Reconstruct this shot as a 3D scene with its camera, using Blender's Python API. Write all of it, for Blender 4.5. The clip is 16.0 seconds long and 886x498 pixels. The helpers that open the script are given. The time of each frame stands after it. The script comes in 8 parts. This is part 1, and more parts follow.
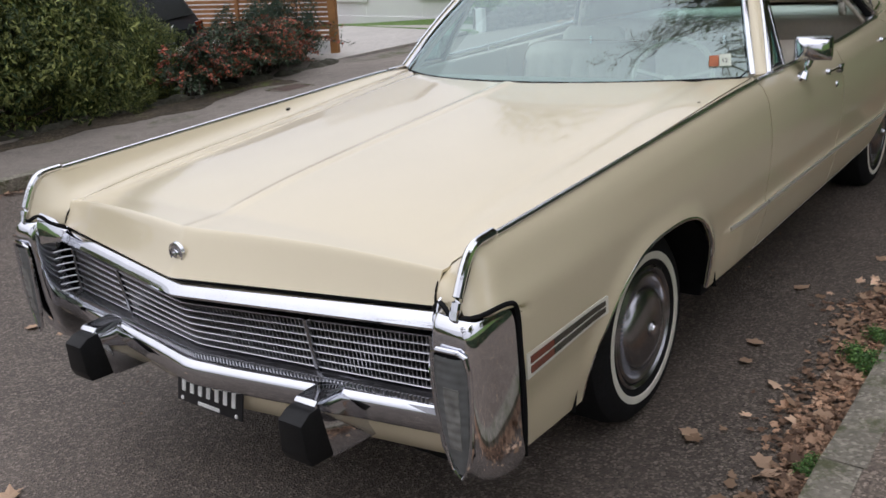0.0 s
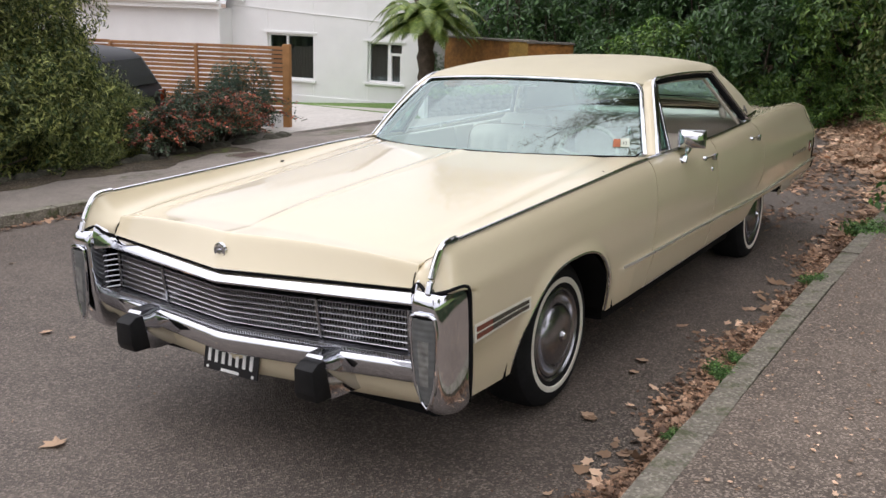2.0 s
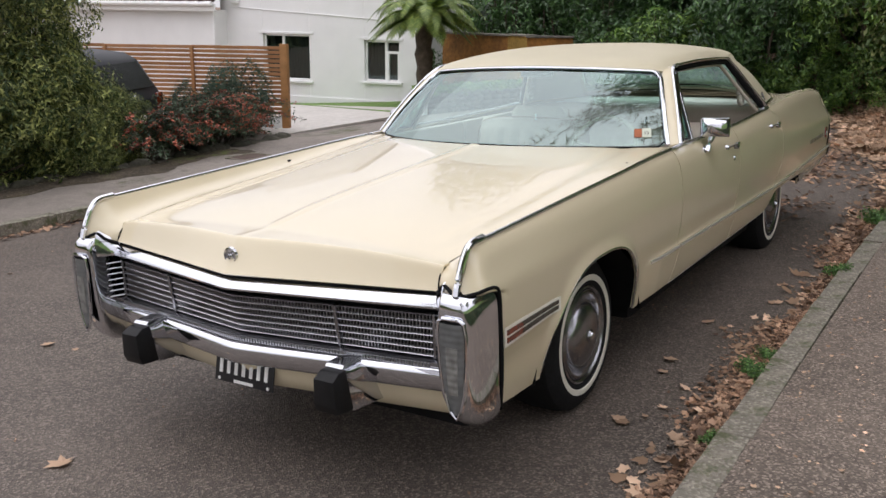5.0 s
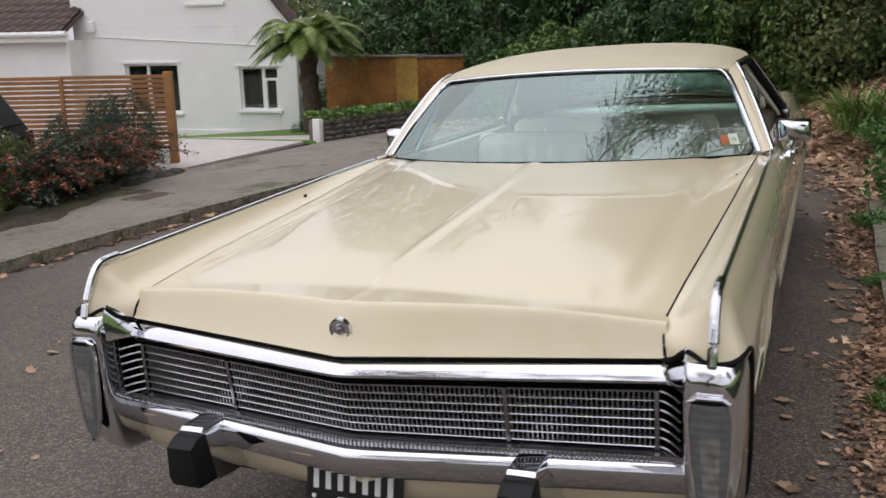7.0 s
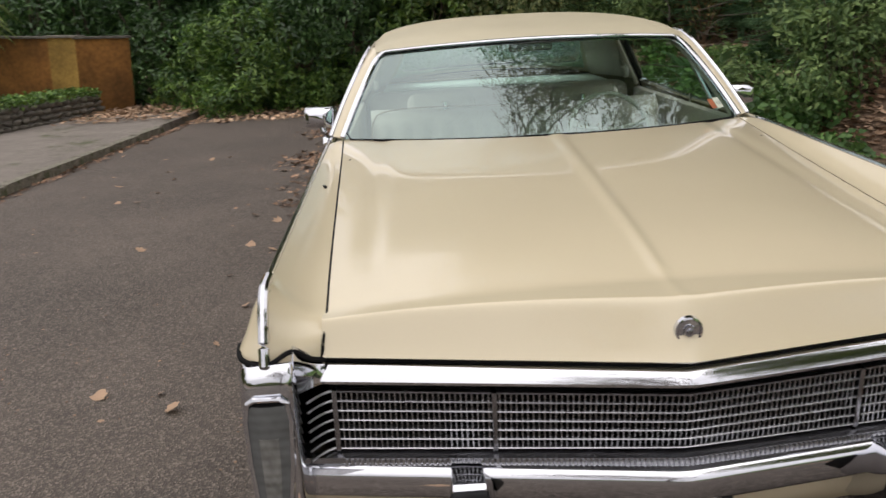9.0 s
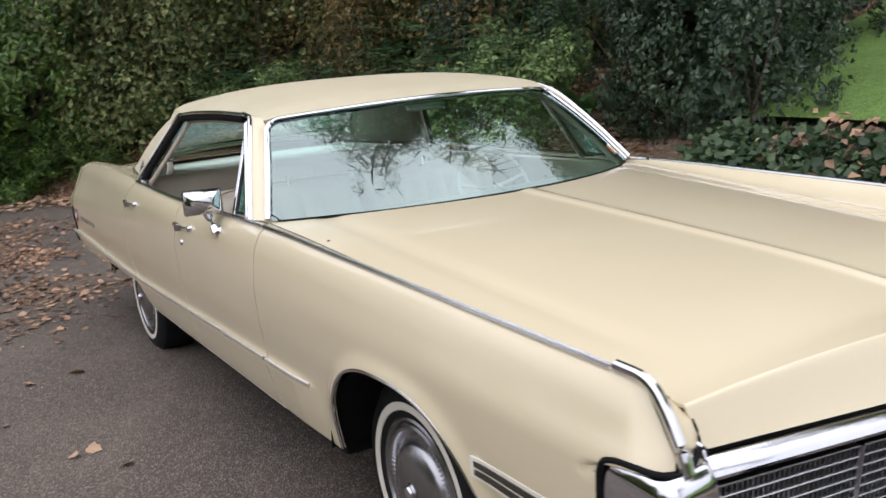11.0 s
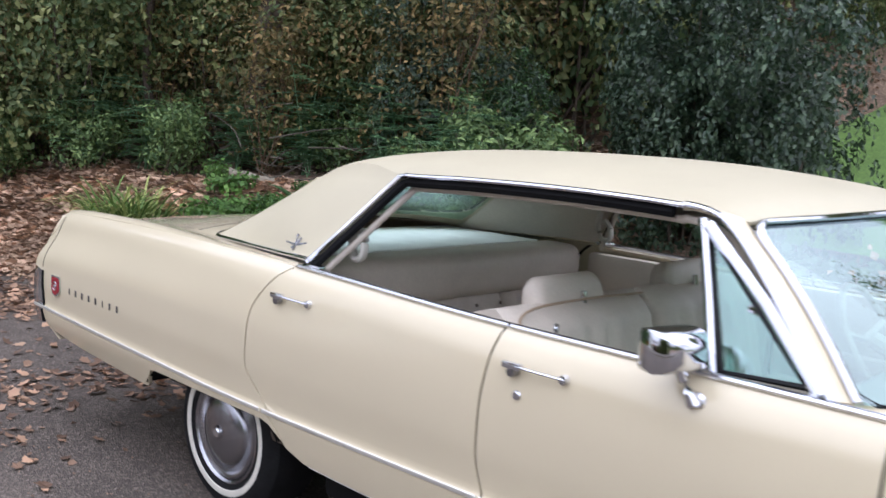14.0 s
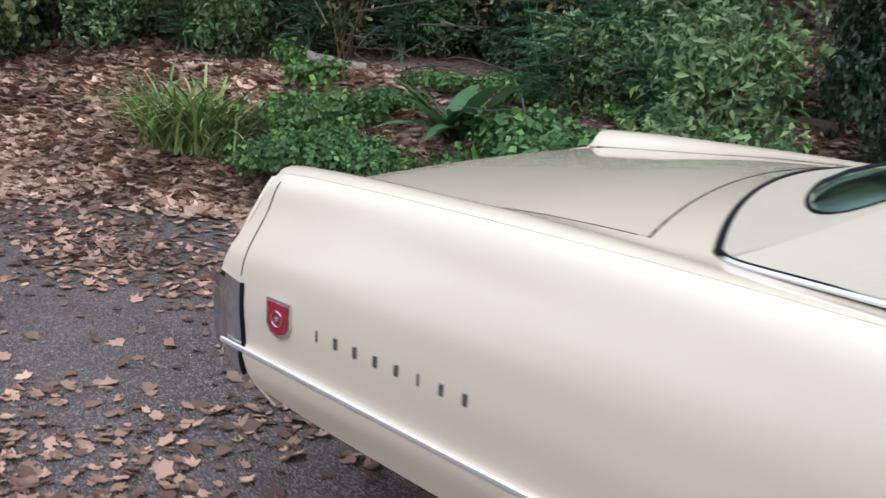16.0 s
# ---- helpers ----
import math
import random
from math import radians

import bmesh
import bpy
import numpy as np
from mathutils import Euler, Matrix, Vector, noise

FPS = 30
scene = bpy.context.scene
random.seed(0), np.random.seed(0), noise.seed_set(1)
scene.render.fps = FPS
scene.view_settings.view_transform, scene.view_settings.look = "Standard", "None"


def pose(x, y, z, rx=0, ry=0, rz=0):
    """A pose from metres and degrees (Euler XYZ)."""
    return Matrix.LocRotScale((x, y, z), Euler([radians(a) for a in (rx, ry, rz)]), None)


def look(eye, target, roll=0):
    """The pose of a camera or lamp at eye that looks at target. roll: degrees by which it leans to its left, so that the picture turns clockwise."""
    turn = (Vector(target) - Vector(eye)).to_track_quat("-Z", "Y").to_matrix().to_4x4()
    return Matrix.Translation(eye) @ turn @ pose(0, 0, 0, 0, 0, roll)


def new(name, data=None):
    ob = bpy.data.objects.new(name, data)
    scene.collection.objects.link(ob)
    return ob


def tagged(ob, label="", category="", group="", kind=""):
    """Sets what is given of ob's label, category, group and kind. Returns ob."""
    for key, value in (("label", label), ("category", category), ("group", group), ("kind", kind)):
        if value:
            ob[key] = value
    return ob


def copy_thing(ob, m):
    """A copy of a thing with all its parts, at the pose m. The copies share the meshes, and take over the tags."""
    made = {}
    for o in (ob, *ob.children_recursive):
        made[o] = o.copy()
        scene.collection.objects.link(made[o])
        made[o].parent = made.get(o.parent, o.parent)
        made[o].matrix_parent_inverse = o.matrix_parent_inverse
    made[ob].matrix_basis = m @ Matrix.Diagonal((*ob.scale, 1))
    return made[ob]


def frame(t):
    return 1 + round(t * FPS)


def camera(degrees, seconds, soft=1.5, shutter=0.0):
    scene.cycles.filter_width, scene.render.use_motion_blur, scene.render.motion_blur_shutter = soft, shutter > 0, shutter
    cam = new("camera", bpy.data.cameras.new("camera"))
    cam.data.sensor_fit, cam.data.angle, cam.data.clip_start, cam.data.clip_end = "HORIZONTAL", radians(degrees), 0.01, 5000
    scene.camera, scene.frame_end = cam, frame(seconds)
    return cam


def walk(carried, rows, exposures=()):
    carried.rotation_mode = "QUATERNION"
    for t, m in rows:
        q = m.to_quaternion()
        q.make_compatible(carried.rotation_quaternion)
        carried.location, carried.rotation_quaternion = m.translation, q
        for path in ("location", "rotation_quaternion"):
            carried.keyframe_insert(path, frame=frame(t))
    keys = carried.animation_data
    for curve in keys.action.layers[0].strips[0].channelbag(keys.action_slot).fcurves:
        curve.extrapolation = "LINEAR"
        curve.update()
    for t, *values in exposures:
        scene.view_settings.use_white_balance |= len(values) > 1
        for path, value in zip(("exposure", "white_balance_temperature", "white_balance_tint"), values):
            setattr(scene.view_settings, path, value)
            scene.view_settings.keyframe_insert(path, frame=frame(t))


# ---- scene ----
# the car stands along x, its nose towards -x; the road falls gently towards +y
cam = camera(52.46, 16.0, shutter=0.3)
PATH = [
    (0, -2.701, -1.99, 1.716, 69.51, 2.29, -53.31),
    (0.5, -3.028, -2.142, 1.752, 72.48, -0.03, -54.44),
    (1, -3.286, -2.315, 1.774, 74.56, -0.99, -55.69),
    (1.5, -3.499, -2.38, 1.766, 74.9, -1.38, -57.4),
    (2, -3.606, -2.454, 1.783, 74.89, -1.88, -56.91),
    (2.5, -3.614, -2.447, 1.777, 75.19, -1.62, -56.45),
    (3, -3.598, -2.416, 1.773, 75.19, -1.43, -56.63),
    (3.5, -3.598, -2.42, 1.773, 75.07, -1.01, -56.89),
    (4, -3.6, -2.412, 1.774, 74.9, -0.76, -56.92),
    (4.2, -3.601, -2.407, 1.768, 74.81, -0.66, -56.95),
    (6.3, -3.272, -1.591, 1.711, 75.84, 0.27, -62.13),
    (6.5, -3.27, -1.431, 1.711, 76.03, 0.65, -63.84),
    (7, -3.211, -1.076, 1.601, 76.38, 1.06, -67.2),
    (7.5, -3.214, -0.632, 1.561, 76.51, 1.55, -73.96),
    (8, -3.201, -0.194, 1.547, 75.68, 2.23, -80.47),
    (8.5, -3.139, 0.196, 1.549, 75.01, 1.07, -86.01),
    (9, -3.084, 0.635, 1.525, 75.17, 0.46, -92.3),
    (9.5, -2.874, 1.006, 1.516, 75.8, 0.56, -99.74),
    (10, -2.699, 1.42, 1.508, 76.72, 0.12, -107.65),
    (10.2, -2.637, 1.542, 1.497, 77.36, 0.57, -110.47),
    (12.3, -1.358, 2.773, 1.429, 80.62, 2.39, -133.94),
    (12.5, -1.201, 2.84, 1.425, 80.55, 1.58, -134.77),
    (13, -0.772, 2.903, 1.385, 80.4, -1.67, -135.14),
    (13.5, -0.327, 2.953, 1.403, 83.21, -3.89, -136.18),
    (14, 0.257, 2.901, 1.411, 84.57, -5.46, -136.95),
    (14.5, 0.86, 2.787, 1.443, 83.98, -5.99, -135.28),
    (15, 1.514, 2.661, 1.412, 82.4, -6.24, -137.54),
    (15.5, 2.154, 2.556, 1.387, 78.94, -6.26, -137.94),
    (16, 2.811, 2.418, 1.384, 76.6, -5.64, -139.45),
]
EXPO = [(0, 0.15, 5950, 14), (1, 0.35, 6050, 14), (2, 0.56, 6150, 15), (2.5, 0.58, 6150, 15), (4, 0.54, 6150, 15), (7, 0.18, 6150, 14.5), (8.5, 0.16, 6450, 13.5), (10, 0.41, 6400, 13), (12.5, 0.74, 5400, 18), (13.5, 0.78, 5500, 18.5), (14, 0.92, 5500, 18), (15, 1.02, 5400, 18), (16, 0.87, 5250, 17.5)]
walk(cam, [(t, pose(*row)) for t, *row in PATH], EXPO)

# ---- light ----
world = bpy.data.worlds.new("overcast_sky")
scene.world = world
world.use_nodes = True
wn, wl = world.node_tree.nodes, world.node_tree.links
sky = wn.new("ShaderNodeTexSky")
sky.sky_type = "NISHITA"
sky.sun_disc = False
sky.sun_elevation, sky.sun_rotation = radians(62), radians(200)
sky.air_density, sky.dust_density, sky.ozone_density = 1.0, 2.0, 1.0
grey = wn.new("ShaderNodeHueSaturation")
grey.inputs["Saturation"].default_value = 0.35
wl.new(sky.outputs[0], grey.inputs["Color"])
cloud = wn.new("ShaderNodeMix")                    # an even cloud cover over the clear sky
cloud.data_type = "RGBA"
cloud.inputs["Factor"].default_value = 0.8
cloud.inputs["B"].default_value = (9.4, 9.1, 8.9, 1)
wl.new(grey.outputs[0], cloud.inputs["A"])
rise = wn.new("ShaderNodeSeparateXYZ")              # an overcast sky is brighter overhead than at the horizon
wl.new(wn.new("ShaderNodeTexCoord").outputs["Generated"], rise.inputs[0])
grade = wn.new("ShaderNodeMapRange")
grade.inputs["To Min"].default_value, grade.inputs["To Max"].default_value = 0.55, 1.25
wl.new(rise.outputs["Z"], grade.inputs["Value"])
lit = wn.new("ShaderNodeVectorMath")
lit.operation = "SCALE"
wl.new(cloud.outputs["Result"], lit.inputs[0])
wl.new(grade.outputs[0], lit.inputs["Scale"])
wl.new(lit.outputs[0], wn["Background"].inputs[0])
wn["Background"].inputs[1].default_value = 0.13

sun = new("sun", bpy.data.lights.new("sun", "SUN"))
sun.data.energy, sun.data.angle, sun.data.color = 0.6, radians(100), (1.0, 0.96, 0.9)
sun.matrix_world = look((0, 0, 0), (0.25, -0.45, -1.0))


# ---- materials ----
def material(name, color, rough=0.5, metal=0.0, vary=0.0, scale=8.0, fine=0.0, fine_scale=120.0, bump=0.0, bump_scale=60.0,
             per="", coat=0.0, spec=0.5, tint=None, trans=0.0, ior=1.45, sss=0.0, depth=0.01):
    """Two scales of colour change (vary, fine), relief, and an optional change per object or per island."""
    mat = bpy.data.materials.new(name)
    mat.use_nodes = True
    n, l = mat.node_tree.nodes, mat.node_tree.links
    p = n["Principled BSDF"]
    p.inputs["Roughness"].default_value, p.inputs["Metallic"].default_value = rough, metal
    p.inputs["Coat Weight"].default_value, p.inputs["Coat Roughness"].default_value = coat, 0.02
    p.inputs["Specular IOR Level"].default_value = spec
    p.inputs["Transmission Weight"].default_value, p.inputs["IOR"].default_value = trans, ior
    coords = n.new("ShaderNodeTexCoord")
    out = None
    rgb = n.new("ShaderNodeRGB")
    rgb.outputs[0].default_value = (*color, 1)
    out = rgb.outputs[0]
    for amount, size, detail in ((vary, scale, 5), (fine, fine_scale, 3)):
        if amount:
            tex = n.new("ShaderNodeTexNoise")
            tex.inputs["Scale"].default_value, tex.inputs["Detail"].default_value = size, detail
            l.new(coords.outputs["Object"], tex.inputs["Vector"])
            ramp = n.new("ShaderNodeMapRange")
            ramp.inputs["From Min"].default_value, ramp.inputs["From Max"].default_value = 0.3, 0.7
            ramp.inputs["To Min"].default_value, ramp.inputs["To Max"].default_value = 1 - amount, 1 + amount
            l.new(tex.outputs["Fac"], ramp.inputs["Value"])
            mix = n.new("ShaderNodeVectorMath")
            mix.operation = "SCALE"
            l.new(out, mix.inputs[0])
            l.new(ramp.outputs[0], mix.inputs["Scale"])
            out = mix.outputs[0]
    if per:
        if per == "object":
            src = n.new("ShaderNodeObjectInfo").outputs["Random"]
        else:
            src = n.new("ShaderNodeNewGeometry").outputs["Random Per Island"]
        mix = n.new("ShaderNodeMix")
        mix.data_type = "RGBA"
        mix.blend_type = "MIX"
        l.new(src, mix.inputs["Factor"])
        l.new(out, mix.inputs["A"])
        second = n.new("ShaderNodeVectorMath")
        second.operation = "MULTIPLY"
        l.new(out, second.inputs[0])
        second.inputs[1].default_value = tint or (0.6, 0.6, 0.6)
        l.new(second.outputs[0], mix.inputs["B"])
        out = mix.outputs["Result"]
    l.new(out, p.inputs["Base Color"])
    if bump:
        tex = n.new("ShaderNodeTexNoise")
        tex.inputs["Scale"].default_value, tex.inputs["Detail"].default_value = bump_scale, 6
        l.new(coords.outputs["Object"], tex.inputs["Vector"])
        b = n.new("ShaderNodeBump")
        b.inputs["Strength"].default_value, b.inputs["Distance"].default_value = bump, depth
        l.new(tex.outputs["Fac"], b.inputs["Height"])
        l.new(b.outputs[0], p.inputs["Normal"])
    return mat


PAINT = material("cream_paint", (0.68, 0.595, 0.415), rough=0.26, coat=0.8, vary=0.015, scale=2.0, fine=0.01, fine_scale=300, bump=0.012, bump_scale=5, depth=0.02)
VINYL = material("cream_vinyl", (0.52, 0.468, 0.33), rough=0.5, vary=0.04, scale=3, fine=0.05, fine_scale=400, bump=0.25, bump_scale=900, depth=0.001)
CHROME = material("chrome", (0.68, 0.69, 0.73), rough=0.07, metal=1.0, vary=0.04, scale=12, bump=0.006, bump_scale=25, depth=0.01)
BRIGHT = material("bright_trim", (0.72, 0.73, 0.76), rough=0.18, metal=1.0, vary=0.05, scale=30)
STEEL = material("brushed_steel", (0.34, 0.34, 0.36), rough=0.25, metal=1.0, vary=0.1, scale=20, fine=0.05)
GRILLE = material("grille_metal", (0.50, 0.50, 0.52), rough=0.30, metal=1.0, vary=0.08, scale=25)
# near-black for seals and trim, and for the shade in gaps and recesses
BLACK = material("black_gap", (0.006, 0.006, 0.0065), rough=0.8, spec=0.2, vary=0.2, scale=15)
RUBBER = material("black_rubber", (0.008, 0.008, 0.0085), rough=0.5, spec=0.3, vary=0.2, scale=18, fine=0.2, fine_scale=150, bump=0.1, bump_scale=200, depth=0.002)
TYRE = material("tyre_rubber", (0.010, 0.010, 0.0105), rough=0.8, spec=0.25, vary=0.25, scale=14, fine=0.2, bump=0.2, bump_scale=160, depth=0.003)
WHITEWALL = material("white_wall", (0.72, 0.69, 0.6), rough=0.6, vary=0.06, scale=15)
LEATHER = material("beige_leather", (0.56, 0.50, 0.42), rough=0.5, vary=0.06, scale=6, fine=0.04, fine_scale=90, bump=0.12, bump_scale=130, depth=0.003)
CARPET = material("brown_carpet", (0.09, 0.07, 0.05), rough=0.95, vary=0.2, scale=20, bump=0.4, bump_scale=400)
HEADLINER = material("pale_headliner", (0.5, 0.48, 0.42), rough=0.8, vary=0.04, scale=8)
AMBER = material("amber_lens", (0.16, 0.03, 0.012), rough=0.12, coat=0.6, vary=0.15, scale=40)
SMOKE = material("smoky_lens", (0.028, 0.026, 0.018), rough=0.1, coat=0.6, vary=0.2, scale=30)
LENS = material("ribbed_clear_lens", (0.11, 0.115, 0.115), rough=0.07, coat=1.0, vary=0.15, scale=25)
REFLECTOR = material("pale_reflector", (0.22, 0.22, 0.21), rough=0.25, metal=0.3, coat=0.8, vary=0.3, scale=30)
RED = material("red_enamel", (0.3, 0.01, 0.02), rough=0.2, coat=0.5, vary=0.1, scale=60)
PALE_TRIM = material("worn_bright_strip", (0.74, 0.72, 0.66), rough=0.3, metal=0.65, vary=0.06, scale=30)
WHITE_INK = material("white_characters", (0.8, 0.8, 0.78), rough=0.5, vary=0.05, scale=50)
PLATE = material("black_plate", (0.014, 0.014, 0.016), rough=0.35, vary=0.2, scale=30)


def glass_material(name, tint, strength):
    mat = bpy.data.materials.new(name)
    mat.use_nodes = True
    n, l = mat.node_tree.nodes, mat.node_tree.links
    n.remove(n["Principled BSDF"])
    clear = n.new("ShaderNodeBsdfTransparent")
    clear.inputs[0].default_value = (*tint, 1)
    gloss = n.new("ShaderNodeBsdfGlossy")
    gloss.inputs["Roughness"].default_value = 0.015
    gloss.inputs["Color"].default_value = (0.80, 0.95, 0.95, 1)
    facing = n.new("ShaderNodeLayerWeight")
    facing.inputs["Blend"].default_value = 0.5
    power = n.new("ShaderNodeMath")
    power.operation = "POWER"
    power.inputs[1].default_value = 4.0
    l.new(facing.outputs["Facing"], power.inputs[0])
    gain = n.new("ShaderNodeMath")
    gain.operation = "MULTIPLY_ADD"
    gain.inputs[1].default_value, gain.inputs[2].default_value = 0.8 - strength, strength
    l.new(power.outputs[0], gain.inputs[0])
    mix = n.new("ShaderNodeMixShader")
    l.new(gain.outputs[0], mix.inputs[0])
    l.new(clear.outputs[0], mix.inputs[1])
    l.new(gloss.outputs[0], mix.inputs[2])
    l.new(mix.outputs[0], n["Material Output"].inputs[0])
    return mat


GLASS = glass_material("tinted_glass", (0.68, 0.87, 0.80), 0.21)
HOUSE_GLASS = glass_material("window_glass", (0.5, 0.55, 0.56), 0.08)


# ---- mesh helpers ----
def finish(ob, smooth=True, angle=35):
    me = ob.data
    if smooth:
        me.polygons.foreach_set("use_smooth", [True] * len(me.polygons))
        me.set_sharp_from_angle(angle=radians(angle))
    return ob


def part(name, bm, mat, parent=None, label="", smooth=True, angle=35):
    me = bpy.data.meshes.new(name)
    bm.normal_update()
    bm.to_mesh(me)
    bm.free()
    me.materials.append(mat)
    ob = new(name, me)
    finish(ob, smooth, angle)
    if parent:
        ob.parent = parent
    if label:
        ob["label"] = label
    return ob


def thing(name, label, category, at=(0, 0, 0), group="", kind=""):
    ob = new(name)
    ob.location = at
    return tagged(ob, label, category, group, kind)


def grid(points, bm=None, closed=False, mirror=False):
    """A sheet of quads over rows of points (numpy: rows x columns x 3)."""
    bm = bm or bmesh.new()
    p = np.asarray(points, float)
    if mirror:
        p = p * [1, -1, 1]
    vs = [[bm.verts.new(c) for c in row] for row in p]
    for a, b in zip(vs, vs[1:]):
        m = len(a)
        for j in range(m if closed else m - 1):
            f = (a[j], a[(j + 1) % m], b[(j + 1) % m], b[j])
            try:
                bm.faces.new(f[::-1] if mirror else f)
            except ValueError:
                pass
    return bm


def box(bm, lo, hi, m=None):
    vs = [bm.verts.new((x, y, z)) for x in (lo[0], hi[0]) for y in (lo[1], hi[1]) for z in (lo[2], hi[2])]
    if m is not None:
        for v in vs:
            v.co = m @ v.co
    for f in ((0, 1, 3, 2), (4, 6, 7, 5), (0, 4, 5, 1), (2, 3, 7, 6), (0, 2, 6, 4), (1, 5, 7, 3)):
        bm.faces.new([vs[i] for i in f])
    return vs


def soft_box(lo, hi, r=0.01, m=None, seg=2):
    bm = bmesh.new()
    box(bm, lo, hi)
    bmesh.ops.recalc_face_normals(bm, faces=bm.faces)
    bmesh.ops.bevel(bm, geom=list(bm.edges), offset=r, segments=seg, profile=0.6, affect="EDGES")
    if m is not None:
        bm.transform(m)
    return bm


def smooth_line(points, n):
    """A Catmull-Rom curve through points, n samples evenly by index."""
    p = np.asarray(points, float)
    q = np.vstack([2 * p[0] - p[1], p, 2 * p[-1] - p[-2]])
    out = []
    for u in np.linspace(0, len(p) - 1, n):
        i = min(int(u), len(p) - 2)
        t = u - i
        a, b, c, d = q[i:i + 4]
        out.append(0.5 * (2 * b + (c - a) * t + (2 * a - 5 * b + 4 * c - d) * t * t + (3 * b - a - 3 * c + d) * t ** 3))
    return np.array(out)


def tube(points, r, bm=None, sides=8, flat=1.0, closed=False, taper=None):
    """A rod along points; flat squeezes it sideways."""
    bm = bm or bmesh.new()
    p = [Vector(c) for c in points]
    rings = []
    side = None
    for i, c in enumerate(p):
        d = (p[min(i + 1, len(p) - 1)] - p[max(i - 1, 0)]).normalized()
        ref = Vector((0, 0, 1)) if abs(d.z) < 0.9 else Vector((1, 0, 0))
        side = d.cross(ref).normalized()
        up = side.cross(d)
        rr = r * (taper[i] if taper is not None else 1)
        rings.append([bm.verts.new(c + side * math.cos(a) * rr + up * math.sin(a) * rr * flat) for a in np.linspace(0, 2 * math.pi, sides, endpoint=False)])
    for a, b in zip(rings, rings[1:]):
        for j in range(sides):
            bm.faces.new((a[j], a[(j + 1) % sides], b[(j + 1) % sides], b[j]))
    bm.faces.new(rings[0][::-1])
    bm.faces.new(rings[-1])
    return bm


def lathe(profile, sides=48, bm=None, m=None):
    """Turns (radius, along y) pairs round the y axis."""
    bm = bm or bmesh.new()
    rows = []
    for r, y in profile:
        if r < 1e-6:
            rows.append([bm.verts.new((0, y, 0))] * sides)
        else:
            rows.append([bm.verts.new((r * math.cos(a), y, r * math.sin(a))) for a in np.linspace(0, 2 * math.pi, sides, endpoint=False)])
    for a, b in zip(rows, rows[1:]):
        for j in range(sides):
            f = list(dict.fromkeys((a[j], a[(j + 1) % sides], b[(j + 1) % sides], b[j])))
            if len(f) > 2:
                bm.faces.new(f)
    bmesh.ops.recalc_face_normals(bm, faces=bm.faces)
    if m is not None:
        bm.transform(m)
    return bm


def solid(ob, thick, offset=-1.0):
    """Gives a sheet thickness towards its inside: the middle of the car, or downwards."""
    top = ob
    while top.parent:
        top = top.parent
    me = ob.data
    away = 0.0
    for p in me.polygons:
        ref = p.center - Vector((1.7, 0, 0.6)) if top.name == "sedan" else Vector((0, 0, 1))
        away += p.area * p.normal.dot(ref)
    if away < 0 and offset != 0:
        me.flip_normals()
    mod = ob.modifiers.new("thickness", "SOLIDIFY")
    mod.thickness, mod.offset = thick, offset
    split = ob.modifiers.new("crisp_rim", "EDGE_SPLIT")
    split.split_angle = radians(45)
    return ob


def interp(x, xs, ys):
    return np.interp(x, xs, ys)


def curve_interp(x, xs, ys):
    """A smooth curve through (xs, ys), with no overshoot."""
    xs, ys = np.asarray(xs, float), np.asarray(ys, float)
    h = np.diff(xs)
    d = np.diff(ys) / h
    m = np.concatenate([[d[0]], np.where(d[:-1] * d[1:] > 0, 2 * d[:-1] * d[1:] / (d[:-1] + d[1:] + 1e-12), 0), [d[-1]]])
    x = np.clip(x, xs[0], xs[-1])
    i = np.clip(np.searchsorted(xs, x) - 1, 0, len(xs) - 2)
    t = (x - xs[i]) / h[i]
    return ((1 + 2 * t) * (1 - t) ** 2 * ys[i] + t * (1 - t) ** 2 * h[i] * m[i] + t * t * (3 - 2 * t) * ys[i + 1] + t * t * (t - 1) * h[i] * m[i + 1])

# ---- the car ----
car = thing("sedan", "long cream four-door hardtop sedan with chrome trim parked at the kerb", "car")
ARCH_X, ARCH_W = -0.232, 0.466
AXLE_F, AXLE_R, HUB_F, HUB_R, TYRE_R = -0.12, 3.19, 0.340, 0.320, 0.342


def crown(x):
    """Side and height of the upper body edge, along the car."""
    return (curve_interp(x, [-1.13, -0.5, 0.75, 1.75, 2.7, 3.5, 4.2, 4.75], [0.920, 0.921, 0.922, 0.929, 0.913, 0.885, 0.86, 0.845]),
            curve_interp(x, [-1.13, -0.5, 0.0, 0.75, 1.75, 2.7, 3.5, 4.2, 4.6, 4.75], [0.962, 0.985, 1.003, 1.026, 1.03, 1.052, 1.060, 1.051, 1.035, 1.0]))


